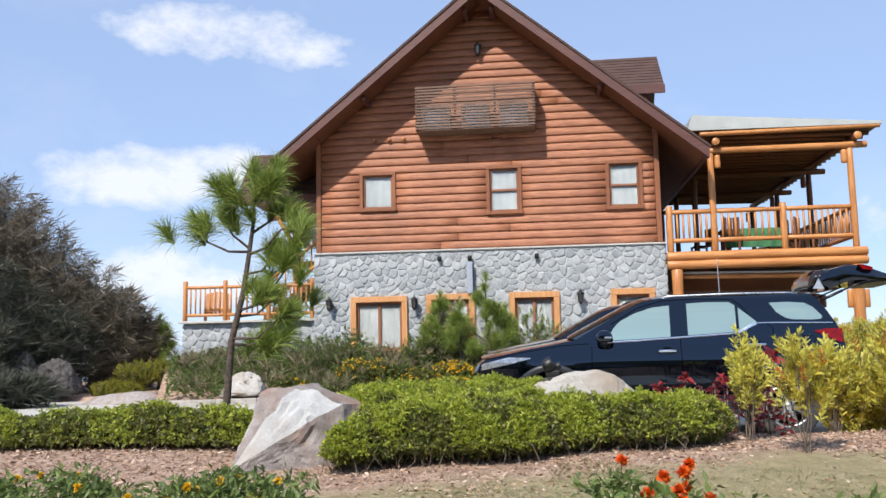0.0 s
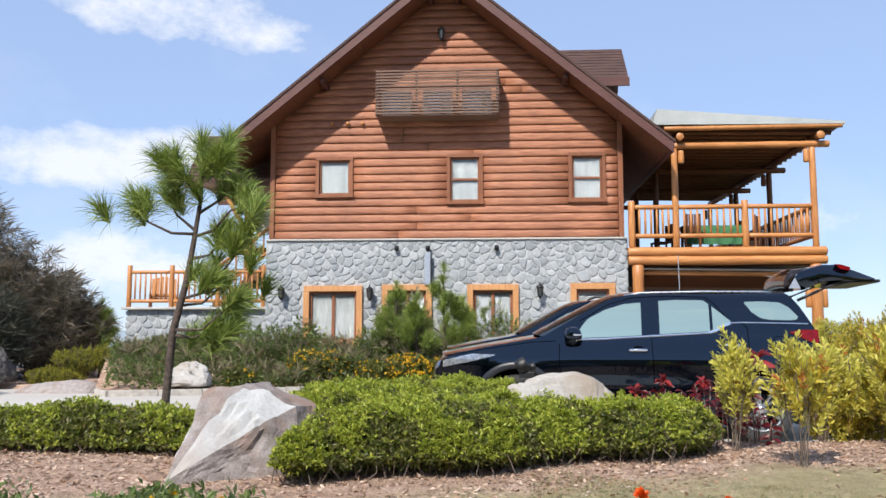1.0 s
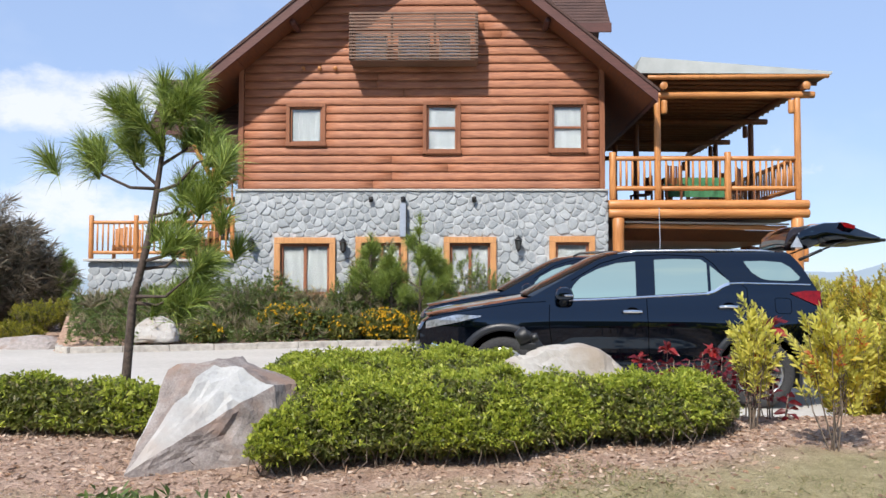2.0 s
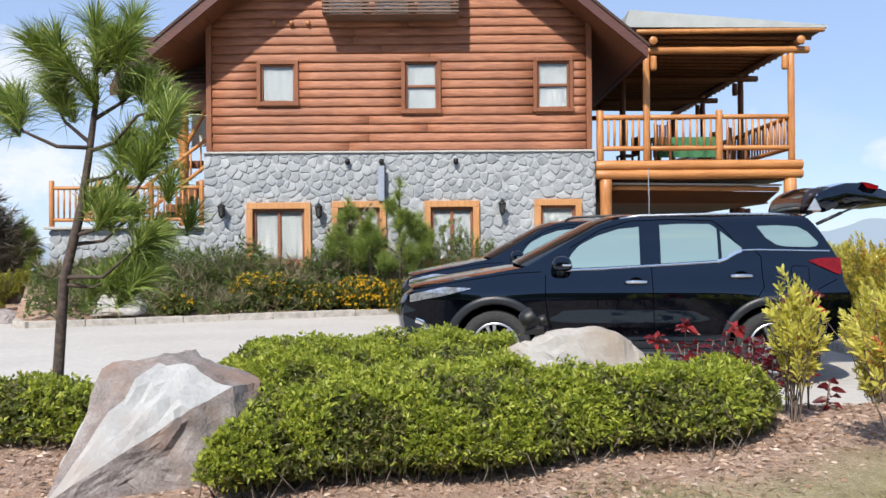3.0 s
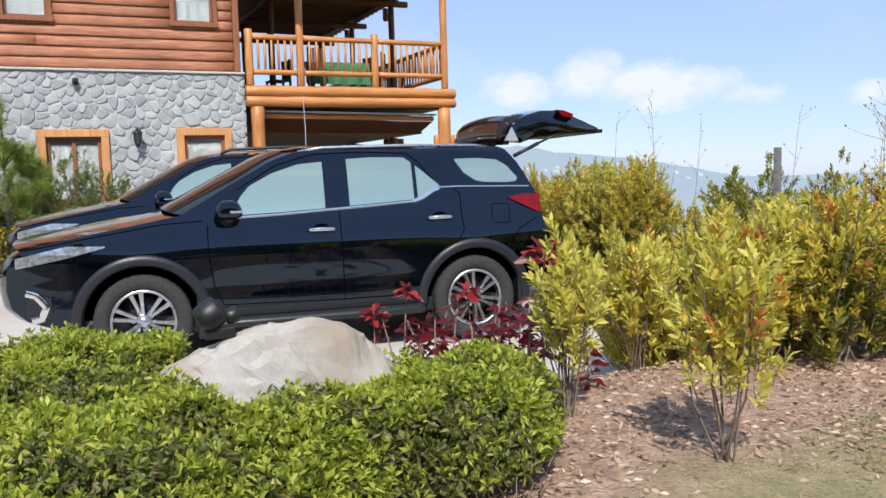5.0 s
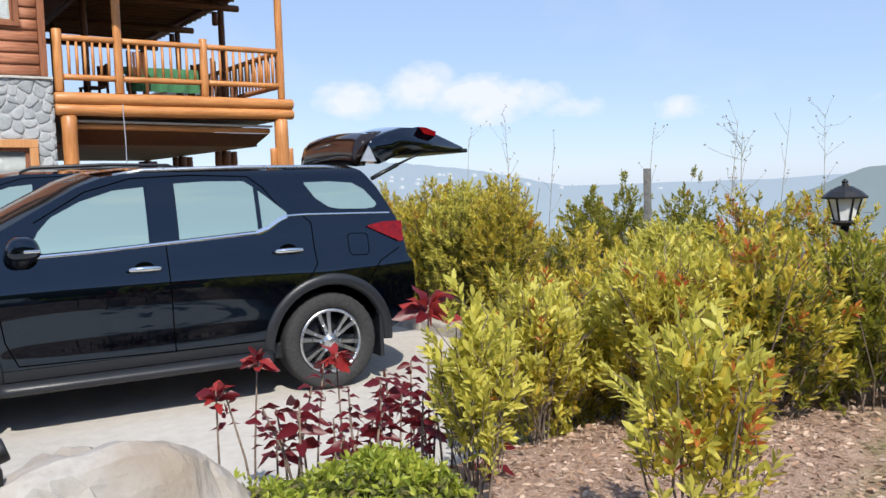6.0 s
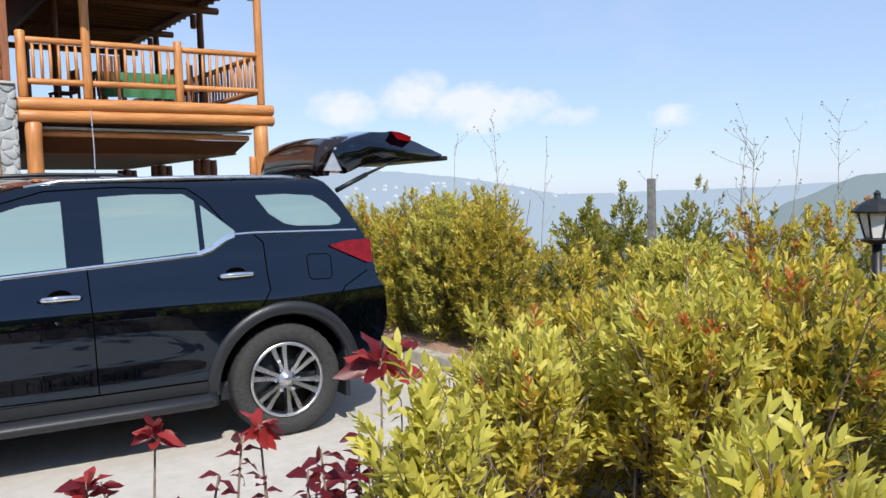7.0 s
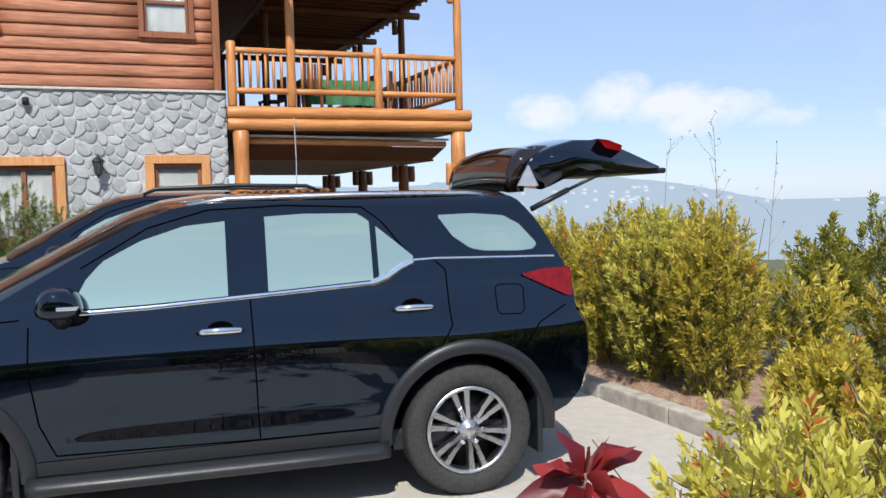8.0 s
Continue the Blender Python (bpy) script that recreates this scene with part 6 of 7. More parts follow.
pine = thing("pine_tree", "young slender pine with tufts of long bright green needles", "tree", (-2.72, 7.66, 0.3))
TRUNK = [(0, 0, 0), (0.03, 0.0, 0.45), (0.07, -0.02, 0.9), (0.16, 0.0, 1.30), (0.20, 0.02, 1.62), (0.24, 0.02, 1.92), (0.235, 0.02, 2.15), (0.24, 0.0, 2.30)]
bm = bmesh.new()
tube(bm, TRUNK, [0.034, 0.029, 0.026, 0.022, 0.018, 0.014, 0.010, 0.005], 9, True, 0.12, random.Random(3))
part("trunk", bm, M_BARK, pine, "rough grey-brown bark", True)
BOUGHS = [[(0.21, 0.02, 1.64), (0.05, -0.05, 1.64), (-0.12, -0.08, 1.72), (-0.24, -0.06, 1.90)], [(0.21, 0.02, 1.66), (0.02, 0.12, 1.80), (-0.10, 0.18, 2.0)], [(0.20, 0.02, 1.62), (0.36, -0.04, 1.66), (0.50, -0.08, 1.80), (0.62, -0.05, 1.84)],
         [(0.23, 0.02, 1.8), (0.36, 0.12, 1.92), (0.45, 0.14, 2.05)], [(0.24, 0.02, 1.95), (0.12, -0.1, 2.05), (0.02, -0.14, 2.16)], [(0.235, 0.02, 2.05), (0.33, -0.06, 2.14), (0.40, -0.08, 2.22)], [(0.12, 0.0, 1.15), (0.32, -0.03, 1.20), (0.52, -0.05, 1.45), (0.55, -0.06, 1.55)],
         [(0.10, 0.0, 1.10), (0.25, 0.08, 1.12), (0.42, 0.10, 1.28)], [(0.09, -0.02, 0.92), (0.3, -0.06, 0.92), (0.52, -0.08, 1.10)], [(0.08, -0.02, 0.88), (0.2, 0.05, 0.86), (0.38, 0.06, 0.94)], [(0.18, 0.0, 1.45), (0.3, 0.05, 1.48), (0.42, 0.08, 1.62)]]
tips, tway = [np.array([0.24, 0.0, 2.33])], [np.array([0, 0, 1.0])]
for k, l in enumerate(BOUGHS):
    bm = bmesh.new()
    tube(bm, l, list(np.linspace(0.013, 0.006, len(l))), 7)
    part("limb", bm, M_BARK, pine, smooth=True)
    a, b = np.array(l[-2]), np.array(l[-1])
    d = unit(b - a)
    for s, sp in ((1.0, 0), (0.62, 0.08), (0.82, 0.09), (0.9, 0.11), (0.75, 0.12)):
        tips.append(a + (b - a) * s + NR.normal(size=3) * sp)
        tway.append(unit(d + [0, 0, 0.7] + NR.normal(size=3) * 0.3))
for zz in (2.2, 2.1, 1.98):
    tips.append(np.array([0.24, 0, zz]) + NR.normal(size=3) * 0.07)
    tway.append(unit(np.array([0, 0, 1.0]) + NR.normal(size=3) * 0.4))
v, f = needle_tufts(np.array(tips), np.array(tway), 190, 0.225, NR, 0.5)
o = child("needles", raw_mesh("needles", v, f, M_NEEDLE), pine, "long green needles in tufts")
o["kind"] = "stuff"


def small_pine(x, y, h, seed, label):
    rng = np.random.default_rng(seed)
    z0 = float(ground_z(x, y))
    t = thing("pine_sapling", label, "tree", (x, y, z0), group="pine saplings")
    bm = bmesh.new()
    tube(bm, [(0, 0, -0.05), (0.03, 0, h * 0.4), (0.0, 0.02, h * 0.75), (0.02, 0, h)], [0.045, 0.035, 0.022, 0.008], 8)
    part("trunk", bm, M_BARK, t, smooth=True)
    cs, ws = [np.array([0.02, 0, h])], [np.array([0, 0, 1.0])]
    for k in range(26):
        u = rng.uniform(0.22, 0.97)
        a = rng.uniform(0, 2 * math.pi)
        r = (1.05 - u) * h * 0.30 + 0.05
        p0 = np.array([0.01, 0.01, u * h * 0.92])
        p1 = p0 + np.array([math.cos(a) * r, math.sin(a) * r, r * 0.7])
        bm = bmesh.new()
        tube(bm, [p0, (p0 + p1) / 2 - [0, 0, 0.02], p1], [0.014, 0.01, 0.006], 5)
        part("limb", bm, M_BARK, t)
        for s in (0.7, 1.0):
            cs.append(p0 + (p1 - p0) * s)
            ws.append(unit(np.array([math.cos(a) * 0.5, math.sin(a) * 0.5, 1.0])))
    v, f = needle_tufts(np.array(cs), np.array(ws), 110, 0.30, rng, 0.5)
    o = child("needles", raw_mesh("needles", v, f, M_NEEDLE), t)
    o["kind"] = "stuff"
    return t


small_pine(-1.50, 21.9, 2.75, 1, "bushy pine sapling in front of the stone wall")
small_pine(-2.15, 21.7, 2.0, 2, "bushy pine sapling in front of the stone wall")
small_pine(-1.05, 22.1, 2.0, 3, "bushy pine sapling in front of the stone wall")
small_pine(-2.65, 21.9, 2.2, 8, "bushy pine sapling in front of the stone wall")
small_pine(-11.2, 24.5, 2.1, 5, "dark pine sapling behind the clipped shrub")
small_pine(-12.0, 25.2, 1.7, 6, "dark pine sapling behind the clipped shrub")


# ---- shrubs ----
def shrub(x, y, h, r, seed, mats, label, stems=9, leaf_n=900, size=0.10, name="shrub", bare=0.35, flush=0.0, z0=None, group="yellow shrubs"):
    """A loose shrub: bare stems below, rosettes of leaves towards the shoot tips."""
    rng = np.random.default_rng(seed)
    z0 = float(ground_z(x, y)) if z0 is None else z0
    flush = min(flush, 0.03) if name == "kerb_shrub" else flush
    t = thing(name, label, "shrub", (x, y, z0), group=group)
    per = 13
    n = leaf_n // per
    u = unit(rng.normal(size=(n, 3))) * rng.random((n, 1)) ** 0.36
    lobe = 1 + 0.30 * np.sin(3 * np.arctan2(u[:, 1], u[:, 0]) + seed) * np.sin(2.5 * u[:, 2] + seed)
    c = np.array([0, 0, h * (bare + 1) / 2]) + u * [r, r, h * (1 - bare) / 2] * (lobe[:, None] if name == "shrub" else 1)
    c[:, 2] += (0.13 if name == "shrub" else 0.07) * h * np.sin(5 * u[:, 0] + seed) * np.cos(4 * u[:, 1])
    # shoots: upright tips with the leaves spiralling down them, wider spread lower on the shoot
    ax = unit(u * [0.8, 0.8, 0.4] + [0, 0, 1.0] + rng.normal(size=(n, 3)) * 0.22)
    e1 = unit(np.cross(ax, [0.31, 0.52, 0.2]))
    e2 = np.cross(ax, e1)
    down = np.tile(np.linspace(0, 1, per), n)[:, None]
    turn = (np.tile(np.arange(per) * 2.4, n) + np.repeat(rng.uniform(0, 6.28, n), per) + rng.normal(size=n * per) * 0.25)[:, None]
    out = np.repeat(e1, per, 0) * np.cos(turn) + np.repeat(e2, per, 0) * np.sin(turn)
    axr = np.repeat(ax, per, 0)
    b = np.repeat(c, per, 0) - axr * down * size * 1.9
    w = unit(axr + out * (0.30 + 1.0 * down) + rng.normal(size=b.shape) * 0.14)
    L = rng.uniform(0.7, 1.15, len(b)) * size * (0.72 + 0.4 * np.sin(math.pi * (0.15 + 0.75 * down[:, 0])))
    keep = np.repeat(rng.random(n) > flush, per)
    outer = np.linalg.norm(u, axis=1) + 0.35 * u[:, 2] + rng.normal(size=n) * 0.16
    young = np.repeat(outer > 0.62, per) & (down[:, 0] < np.repeat(rng.uniform(0.45, 1.2, n), per))
    k1, k2 = keep & ~young, keep & young
    for nm, k, m in (("foliage", k1, mats[0]), ("young_leaves", k2, mats[1])):
        if k.sum():
            o = child(nm, leaves(nm, b[k], w[k], L[k], 0.32, m, rng, 0.3, 0.10, oval=size > 0.055 and name == "shrub"), t)
            o["kind"] = "stuff"
    if flush:
        fl = np.repeat(rng.random(n) < flush, per) & np.repeat(c[:, 2] > h * 0.6, per)
        if fl.any():
            o = child("red_flush", leaves("red_flush", b[fl] + [0, 0, 0.02], w[fl], L[fl], 0.30, M_FLUSH, rng), t, "orange-red new shoots")
            o["kind"] = "stuff"
    foot = 0.02 if r < 0.255 else 0.06
    s0 = np.stack([rng.normal(size=stems) * foot, rng.normal(size=stems) * foot, np.full(stems, -0.04)], -1)
    s1 = np.stack([rng.normal(size=stems) * r * 0.5, rng.normal(size=stems) * r * 0.5, rng.uniform(0.6, 0.95, stems) * h], -1)
    child("stem_work", twigs("stem_work", s0, s1, 0.0065, 0.003, M_TWIG, rng, 0.03), t, "thin grey-brown stems")["kind"] = "stuff"
    o = child("twig_work", twigs("twig_work", c * [0.72, 0.72, 1] - np.array([0, 0, 1.0]) * rng.uniform(0.06, 0.16, (n, 1)), c, 0.003, 0.0016, M_TWIG, rng, 0.02), t)
    o["kind"] = "stuff"
    return t


YL = "loose shrub with yellow-green leaves and bare lower stems"
YR_ = "loose shrub with yellow-green leaves and red new shoots"
YM = (M_SHRUBGREEN, M_YELLOW)
BM = (M_YELLOW, M_YOUNG)
OM = (M_SHRUBGREEN, M_OLIVE)
NEAR = [(1.48, 7.85, 0.77, 0.17, 0.0), (1.69, 7.07, 0.82, 0.24, 0.03), (2.32, 8.48, 0.72, 0.19, 0.02), (2.85, 8.18, 0.86, 0.29, 0.03), (3.25, 7.95, 0.87, 0.33, 0.03), (3.85, 7.80, 0.85, 0.34, 0.05), (4.5, 7.5, 0.80, 0.36, 0.05), (2.62, 8.75, 0.84, 0.32, 0.03),
        (3.2, 8.60, 0.88, 0.36, 0.02), (3.9, 8.5, 0.88, 0.40, 0.03), (4.6, 8.25, 0.80, 0.42, 0.16), (5.5, 7.9, 0.64, 0.42, 0.10), (3.1, 9.3, 1.0, 0.35, 0.02), (3.75, 9.35, 1.0, 0.40, 0.03), (4.5, 9.2, 1.0, 0.42, 0.02), (5.3, 8.9, 0.72, 0.45, 0.05), (6.2, 8.6, 0.42, 0.45, 0.12)]
for k, (x, y, h, r, fl) in enumerate(NEAR):
    shrub(x, y, h, r * (1.0 if k < 2 else 1.18), 40 + k, (M_YOUNG, M_YOUNG) if k == 0 else BM if k in (1, 2, 3, 7, 12) else OM if k in (5, 6) else YM, YR_ if fl > 0.025 else YL, 7 if k < 2 else 12, 2300 if k == 0 else 1700 if k == 1 else 3000 if k == 2 else 6200, 0.056, flush=fl + 0.02, bare=0.44 if k < 2 else 0.30 if k == 2 else 0.12)
BACK = [(5.35, 10.2, 1.1, 0.45, 0.22), (5.0, 10.9, 0.62, 0.40, 0.03), (5.1, 12.1, 1.44, 0.42, 0.04), (5.1, 12.8, 1.42, 0.45, 0.08), (5.2, 13.5, 1.42, 0.5, 0.03), (5.2, 14.4, 1.40, 0.5, 0.05), (5.2, 15.4, 1.40, 0.5, 0.03), (5.2, 16.5, 1.4, 0.55, 0.03), (5.2, 17.6, 1.4, 0.55, 0.03),
        (6.3, 10.3, 0.85, 0.42, 0.08), (5.9, 13.3, 1.42, 0.45, 0.05), (6.1, 14.2, 1.42, 0.55, 0.04)]
for k, (x, y, h, r, fl) in enumerate(BACK):
    shrub(x, y, h, r, 80 + k, (M_OLIVE if k % 3 else M_SHRUBGREEN, M_YELLOW if k % 3 else M_YOUNG), "dense clipped shrub with yellow-green and olive leaves behind the kerb", 6, 13000, 0.056, "kerb_shrub", 0.0, fl, 0.12, "kerb shrubs")
# shrubs beyond the kerb row, on the falling ground: place, height of the top, radius
FARB = [(7.2, 13.0, 1.32, 0.36, 0.02), (8.15, 13.3, 1.38, 0.42, 0.02), (8.65, 12.7, 1.42, 0.5, 0.02), (7.4, 10.9, 1.36, 0.55, 0.12), (8.3, 10.6, 1.38, 0.6, 0.12), (9.6, 9.8, 1.3, 0.6, 0.2), (8.3, 8.6, 1.15, 0.55, 0.1), (10.6, 10.4, 1.4, 0.6, 0.15), (7.2, 7.9, 1.1, 0.5, 0.1), (6.4, 7.2, 1.1, 0.45, 0.05), (6.1, 12.3, 1.05, 0.5, 0.05), (6.9, 11.9, 1.0, 0.45, 0.05)]
for k, (x, y, top, r, fl) in enumerate(FARB):
    z0 = float(ground_z(x, y))
    shrub(x, y, top - z0, r, 120 + k, OM if k < 3 else YM, YR_, 8, 3600, 0.066, "shrub", 0.35 if k < 3 else 0.15, fl, z0)

# dark red foliage plants
RED = [(0.95, 8.93, 0.74, 0.5), (1.19, 9.18, 0.81, 0.5), (1.90, 8.78, 1.0, 0.85), (1.55, 8.95, 0.80, 0.6)]
rr = random.Random(21)
for _ in range(32):
    RED.append((rr.uniform(1.0, 1.95), rr.uniform(8.1, 8.95), rr.uniform(0.50, 0.78), rr.uniform(0.4, 0.7)))
for k, (x, y, zt, big) in enumerate(RED):
    rng = np.random.default_rng(300 + k)
    z0 = float(ground_z(x, y))
    h = zt - z0
    t = thing("red_plant", "dark red leafy plant on a bare thin stem", "plant", (x, y, z0), group="red leafed plants")
    lean = rng.normal(size=2) * 0.05
    bm = bmesh.new()
    tube(bm, [(0, 0, -0.04), (lean[0] * 0.4, lean[1] * 0.4, h * 0.5), (lean[0], lean[1], h)], [0.006, 0.005, 0.0035], 6)
    part("stem", bm, M_TWIG, t, smooth=True)
    c = np.array([[lean[0], lean[1], h]])
    n = 15 if k < 4 else 11
    a = rng.uniform(0, 2 * math.pi) + np.arange(n) * 2.4
    el = rng.uniform(-0.35, 1.0 if k < 4 else 0.55, n)
    w = np.stack([np.cos(a) * np.cos(el), np.sin(a) * np.cos(el), np.sin(el)], -1)
    hh = np.repeat(c, n, 0) - np.array([0, 0, 1]) * np.linspace(0, 0.05 if k < 4 else 0.16, n)[:, None]
    for j in range(n):
        me = leaves("leaf", hh[j:j + 1], w[j:j + 1], rng.uniform(0.7, 1.15) * (0.19 if k < 4 else 0.155) * big, 0.42, M_PINKRED if (k < 4 and j % 3) else M_RED, rng, 0.35, 0.22, oval=True)
        child("leaf", me, t)

# foreground flowers and grass


def posy(x, y, h, r, seed, petal, label, heads, leafm):
    rng = np.random.default_rng(seed)
    z0 = float(ground_z(x, y))
    t = thing("flower_plant", label, "flower", (x, y, z0), group="flowers")
    n = 620
    c = np.stack([rng.normal(size=n) * r * 0.5, rng.normal(size=n) * r * 0.5, rng.uniform(0.1, 0.95, n) * h], -1)
    w = unit(rng.normal(size=(n, 3)) + [0, 0, 0.5])
    o = child("foliage", leaves("foliage", c, w, rng.uniform(0.04, 0.085, n), 0.3, leafm, rng), t)
    o["kind"] = "stuff"
    p = np.stack([rng.normal(size=heads) * r * 0.45, rng.normal(size=heads) * r * 0.45, rng.uniform(0.82, 1.08, heads) * h], -1)
    s0 = p * [0.3, 0.3, 0]
    child("stem_work", twigs("stem_work", s0, p, 0.004, 0.0025, leafm, rng, 0.015), t)
    for q in p:
        k = 60
        b, w = whorls(q[None], np.array([[0, -0.2, 0.6]]), k, rng, 0.9)
        child("flower_head", leaves("flower_head", b, w, rng.uniform(0.018, 0.034, k), 0.7, petal, rng, 0.2, 0.1), t)
    return t


posy(0.33, 3.92, 0.60, 0.26, 1, M_PETALO, "marigold plant with orange flowers", 7, M_BEDLEAF)
posy(0.46, 4.1, 0.5, 0.2, 2, M_PETALO, "marigold plant with orange flowers", 3, M_BEDLEAF)
posy(0.12, 4.1, 0.58, 0.10, 3, M_PETALO, "marigold plant with orange flowers", 1, M_BEDLEAF)
posy(1.35, 4.2, 0.52, 0.16, 4, M_PETALY, "leafy plant in the lawn", 1, M_BEDLEAF)
posy(1.12, 4.25, 0.48, 0.12, 14, M_PETALY, "leafy plant in the lawn", 1, M_BEDLEAF)
fx = random.Random(5)
for k in range(15):
    posy(-3.6 + 0.155 * k + fx.uniform(-0.06, 0.06), 5.1 + fx.uniform(-0.15, 0.3), fx.uniform(0.22, 0.32), 0.2, 20 + k, M_PETALY, "low bedding plant with a few yellow flowers", 1 if k % 3 else 2, M_BEDLEAF)

# flower bed by the house: a tangle of low plants, kind stuff
rng = np.random.default_rng(77)
n = 12000
bx = rng.uniform(-9.6, 2.2, n)
by = kerb_far(bx) + 0.25 + rng.random(n) ** 0.8 * (22.75 - kerb_far(bx) - 0.3)
keep = (by < 22.8) & (bx > bed_edge(by) + 0.15)
bx, by = bx[keep], by[keep]
bz = ground_z(bx, by)
hh = (0.35 + 0.25 * np.sin(bx * 2.1) * np.cos(by * 1.7) + 0.25 * rng.random(len(bx))) * np.where(by - kerb_far(bx) > 0.9, 1.35, 1.0) * np.where(bx < -5.2, 0.62, 1.0)
c = np.stack([bx, by, bz + rng.random(len(bx)) * hh], -1)
b, w = whorls(c, unit(rng.normal(size=c.shape) * 0.5 + [0, -0.2, 1]), 8, rng, 0.6)
o = child("bed_planting", leaves("bed_planting", b, w, rng.uniform(0.05, 0.13, len(b)), 0.25, M_BEDLEAF, rng), None)
tagged(o, "tangle of grey-green low plants in the flower bed", "bedding plants", kind="stuff")
q = c[(rng.random(len(c)) < 0.06)]
b, w = whorls(q + [0, 0, 0.05], np.tile([0, -0.2, 1.0], (len(q), 1)), 14, rng, 0.45)
o = child("straw_grass", leaves("straw_grass", b, w, rng.uniform(0.2, 0.45, len(b)), 0.035, M_STRAW, rng), None)
tagged(o, "dry straw-coloured grass among the bedding", "grass", kind="stuff")


def daisy_bush(x, y, r, h, heads, seed):
    rng = np.random.default_rng(seed)
    z0 = float(ground_z(x, y))
    t = thing("daisy_bush", "bush covered with small yellow daisies", "flower", (x, y, z0), group="daisies")
    n = 900
    u = unit(rng.normal(size=(n, 3))) * rng.random((n, 1)) ** 0.4
    c = u * [r, r * 0.7, h * 0.5] + [0, 0, h * 0.5]
    o = child("foliage", leaves("foliage", np.repeat(c, 4, 0), rng.normal(size=(n * 4, 3)) + [0, 0, 0.5], rng.uniform(0.06, 0.12, n * 4), 0.35, M_HEDGE, rng), t)
    o["kind"] = "stuff"
    p = unit(rng.normal(size=(heads, 3)) + [0, -0.5, 0.5]) * [r, r * 0.7, h * 0.5] * 1.03 + [0, 0, h * 0.5]
    b, w = whorls(p, unit(p - [0, 0, h * 0.4]), 10, rng, 0.9)
    o = child("bloom_cover", leaves("bloom_cover", b, w, rng.uniform(0.03, 0.05, len(b)), 0.6, M_PETALY, rng), t, "small yellow flower heads")
    o["kind"] = "stuff"


for x, y, r, h, n, s in ((-2.3, 21.15, 0.55, 0.75, 170, 1), (-1.6, 21.35, 0.5, 0.75, 90, 2), (-4.55, 20.75, 0.45, 0.75, 40, 3), (-4.0, 20.9, 0.4, 0.75, 60, 4), (-5.9, 19.9, 0.35, 0.45, 16, 5), (-3.1, 20.9, 0.4, 0.6, 25, 6)):
    daisy_bush(x, y, r, h, n, s)
for k, (x, y, h, r) in enumerate(((0.15, 22.2, 1.75, 0.65), (0.75, 22.4, 1.4, 0.5), (-2.75, 22.2, 1.75, 0.5), (-5.5, 21.4, 1.05, 0.7), (-6.5, 21.8, 0.95, 0.7), (-7.6, 21.6, 0.7, 0.6), (-3.3, 22.0, 1.1, 0.45), (-0.45, 22.15, 2.05, 0.6), (-2.3, 22.3, 2.1, 0.55))):
    shrub(x, y, h, r, 500 + k, (M_BEDLEAF, M_STRAW if k in (1, 2, 8) else M_BEDLEAF), "loose half-dry shrub against the stone wall", 14, 3200 if k < 3 else 1700, 0.085, "bed_shrub", 0.2, 0.0, None, "bed shrubs")

# ---- bank with weeping shrubs ----
rng = np.random.default_rng(91)


def bank_z(x, y):
    d = -12.2 - x
    r = 3.8 * step(0.0, 5.0, d) * step(17.5, 21.0, y) * (1 - step(23.5, 26.5, y))
    return np.where(d > -0.3, r, -1) + 0.35 * np.sin(1.3 * x + y) * np.cos(0.9 * y) * step(0.3, 2, d)


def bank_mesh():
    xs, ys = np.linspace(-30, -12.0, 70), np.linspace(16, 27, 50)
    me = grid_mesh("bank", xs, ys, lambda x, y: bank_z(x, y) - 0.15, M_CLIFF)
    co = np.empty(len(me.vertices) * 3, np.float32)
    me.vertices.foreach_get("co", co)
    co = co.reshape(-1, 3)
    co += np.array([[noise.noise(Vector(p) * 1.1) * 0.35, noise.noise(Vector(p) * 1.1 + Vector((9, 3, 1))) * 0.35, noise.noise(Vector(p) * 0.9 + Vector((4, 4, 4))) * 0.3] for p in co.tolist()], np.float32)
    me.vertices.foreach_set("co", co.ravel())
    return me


tagged(child("bank", bank_mesh(), None), "rocky bank beside the drive, coloured dark for its shade", "bank", kind="structure")
rock("boulder", [(-0.6, -0.4, -0.5), (0.55, -0.4, -0.5), (0.6, 0.45, -0.45), (-0.55, 0.45, -0.45), (-0.5, -0.32, 0.30), (0.15, -0.28, 0.50), (0.45, 0.0, 0.22), (-0.2, 0.3, 0.5)], 0.10, 12, M_CLIFF, "grey boulder in the bank, coloured dark for its shade", 4, (-12.1, 20.9, 0.62), False)
rock("boulder", [(-0.5, -0.35, -0.5), (0.5, -0.35, -0.5), (0.5, 0.4, -0.4), (-0.4, 0.4, -0.4), (-0.35, -0.28, 0.30), (0.2, -0.2, 0.42), (0.35, 0.15, 0.2), (-0.15, 0.3, 0.42)], 0.10, 14, M_CLIFF, "grey boulder in the bank, coloured dark for its shade", 4, (-13.1, 20.9, 0.85), False)


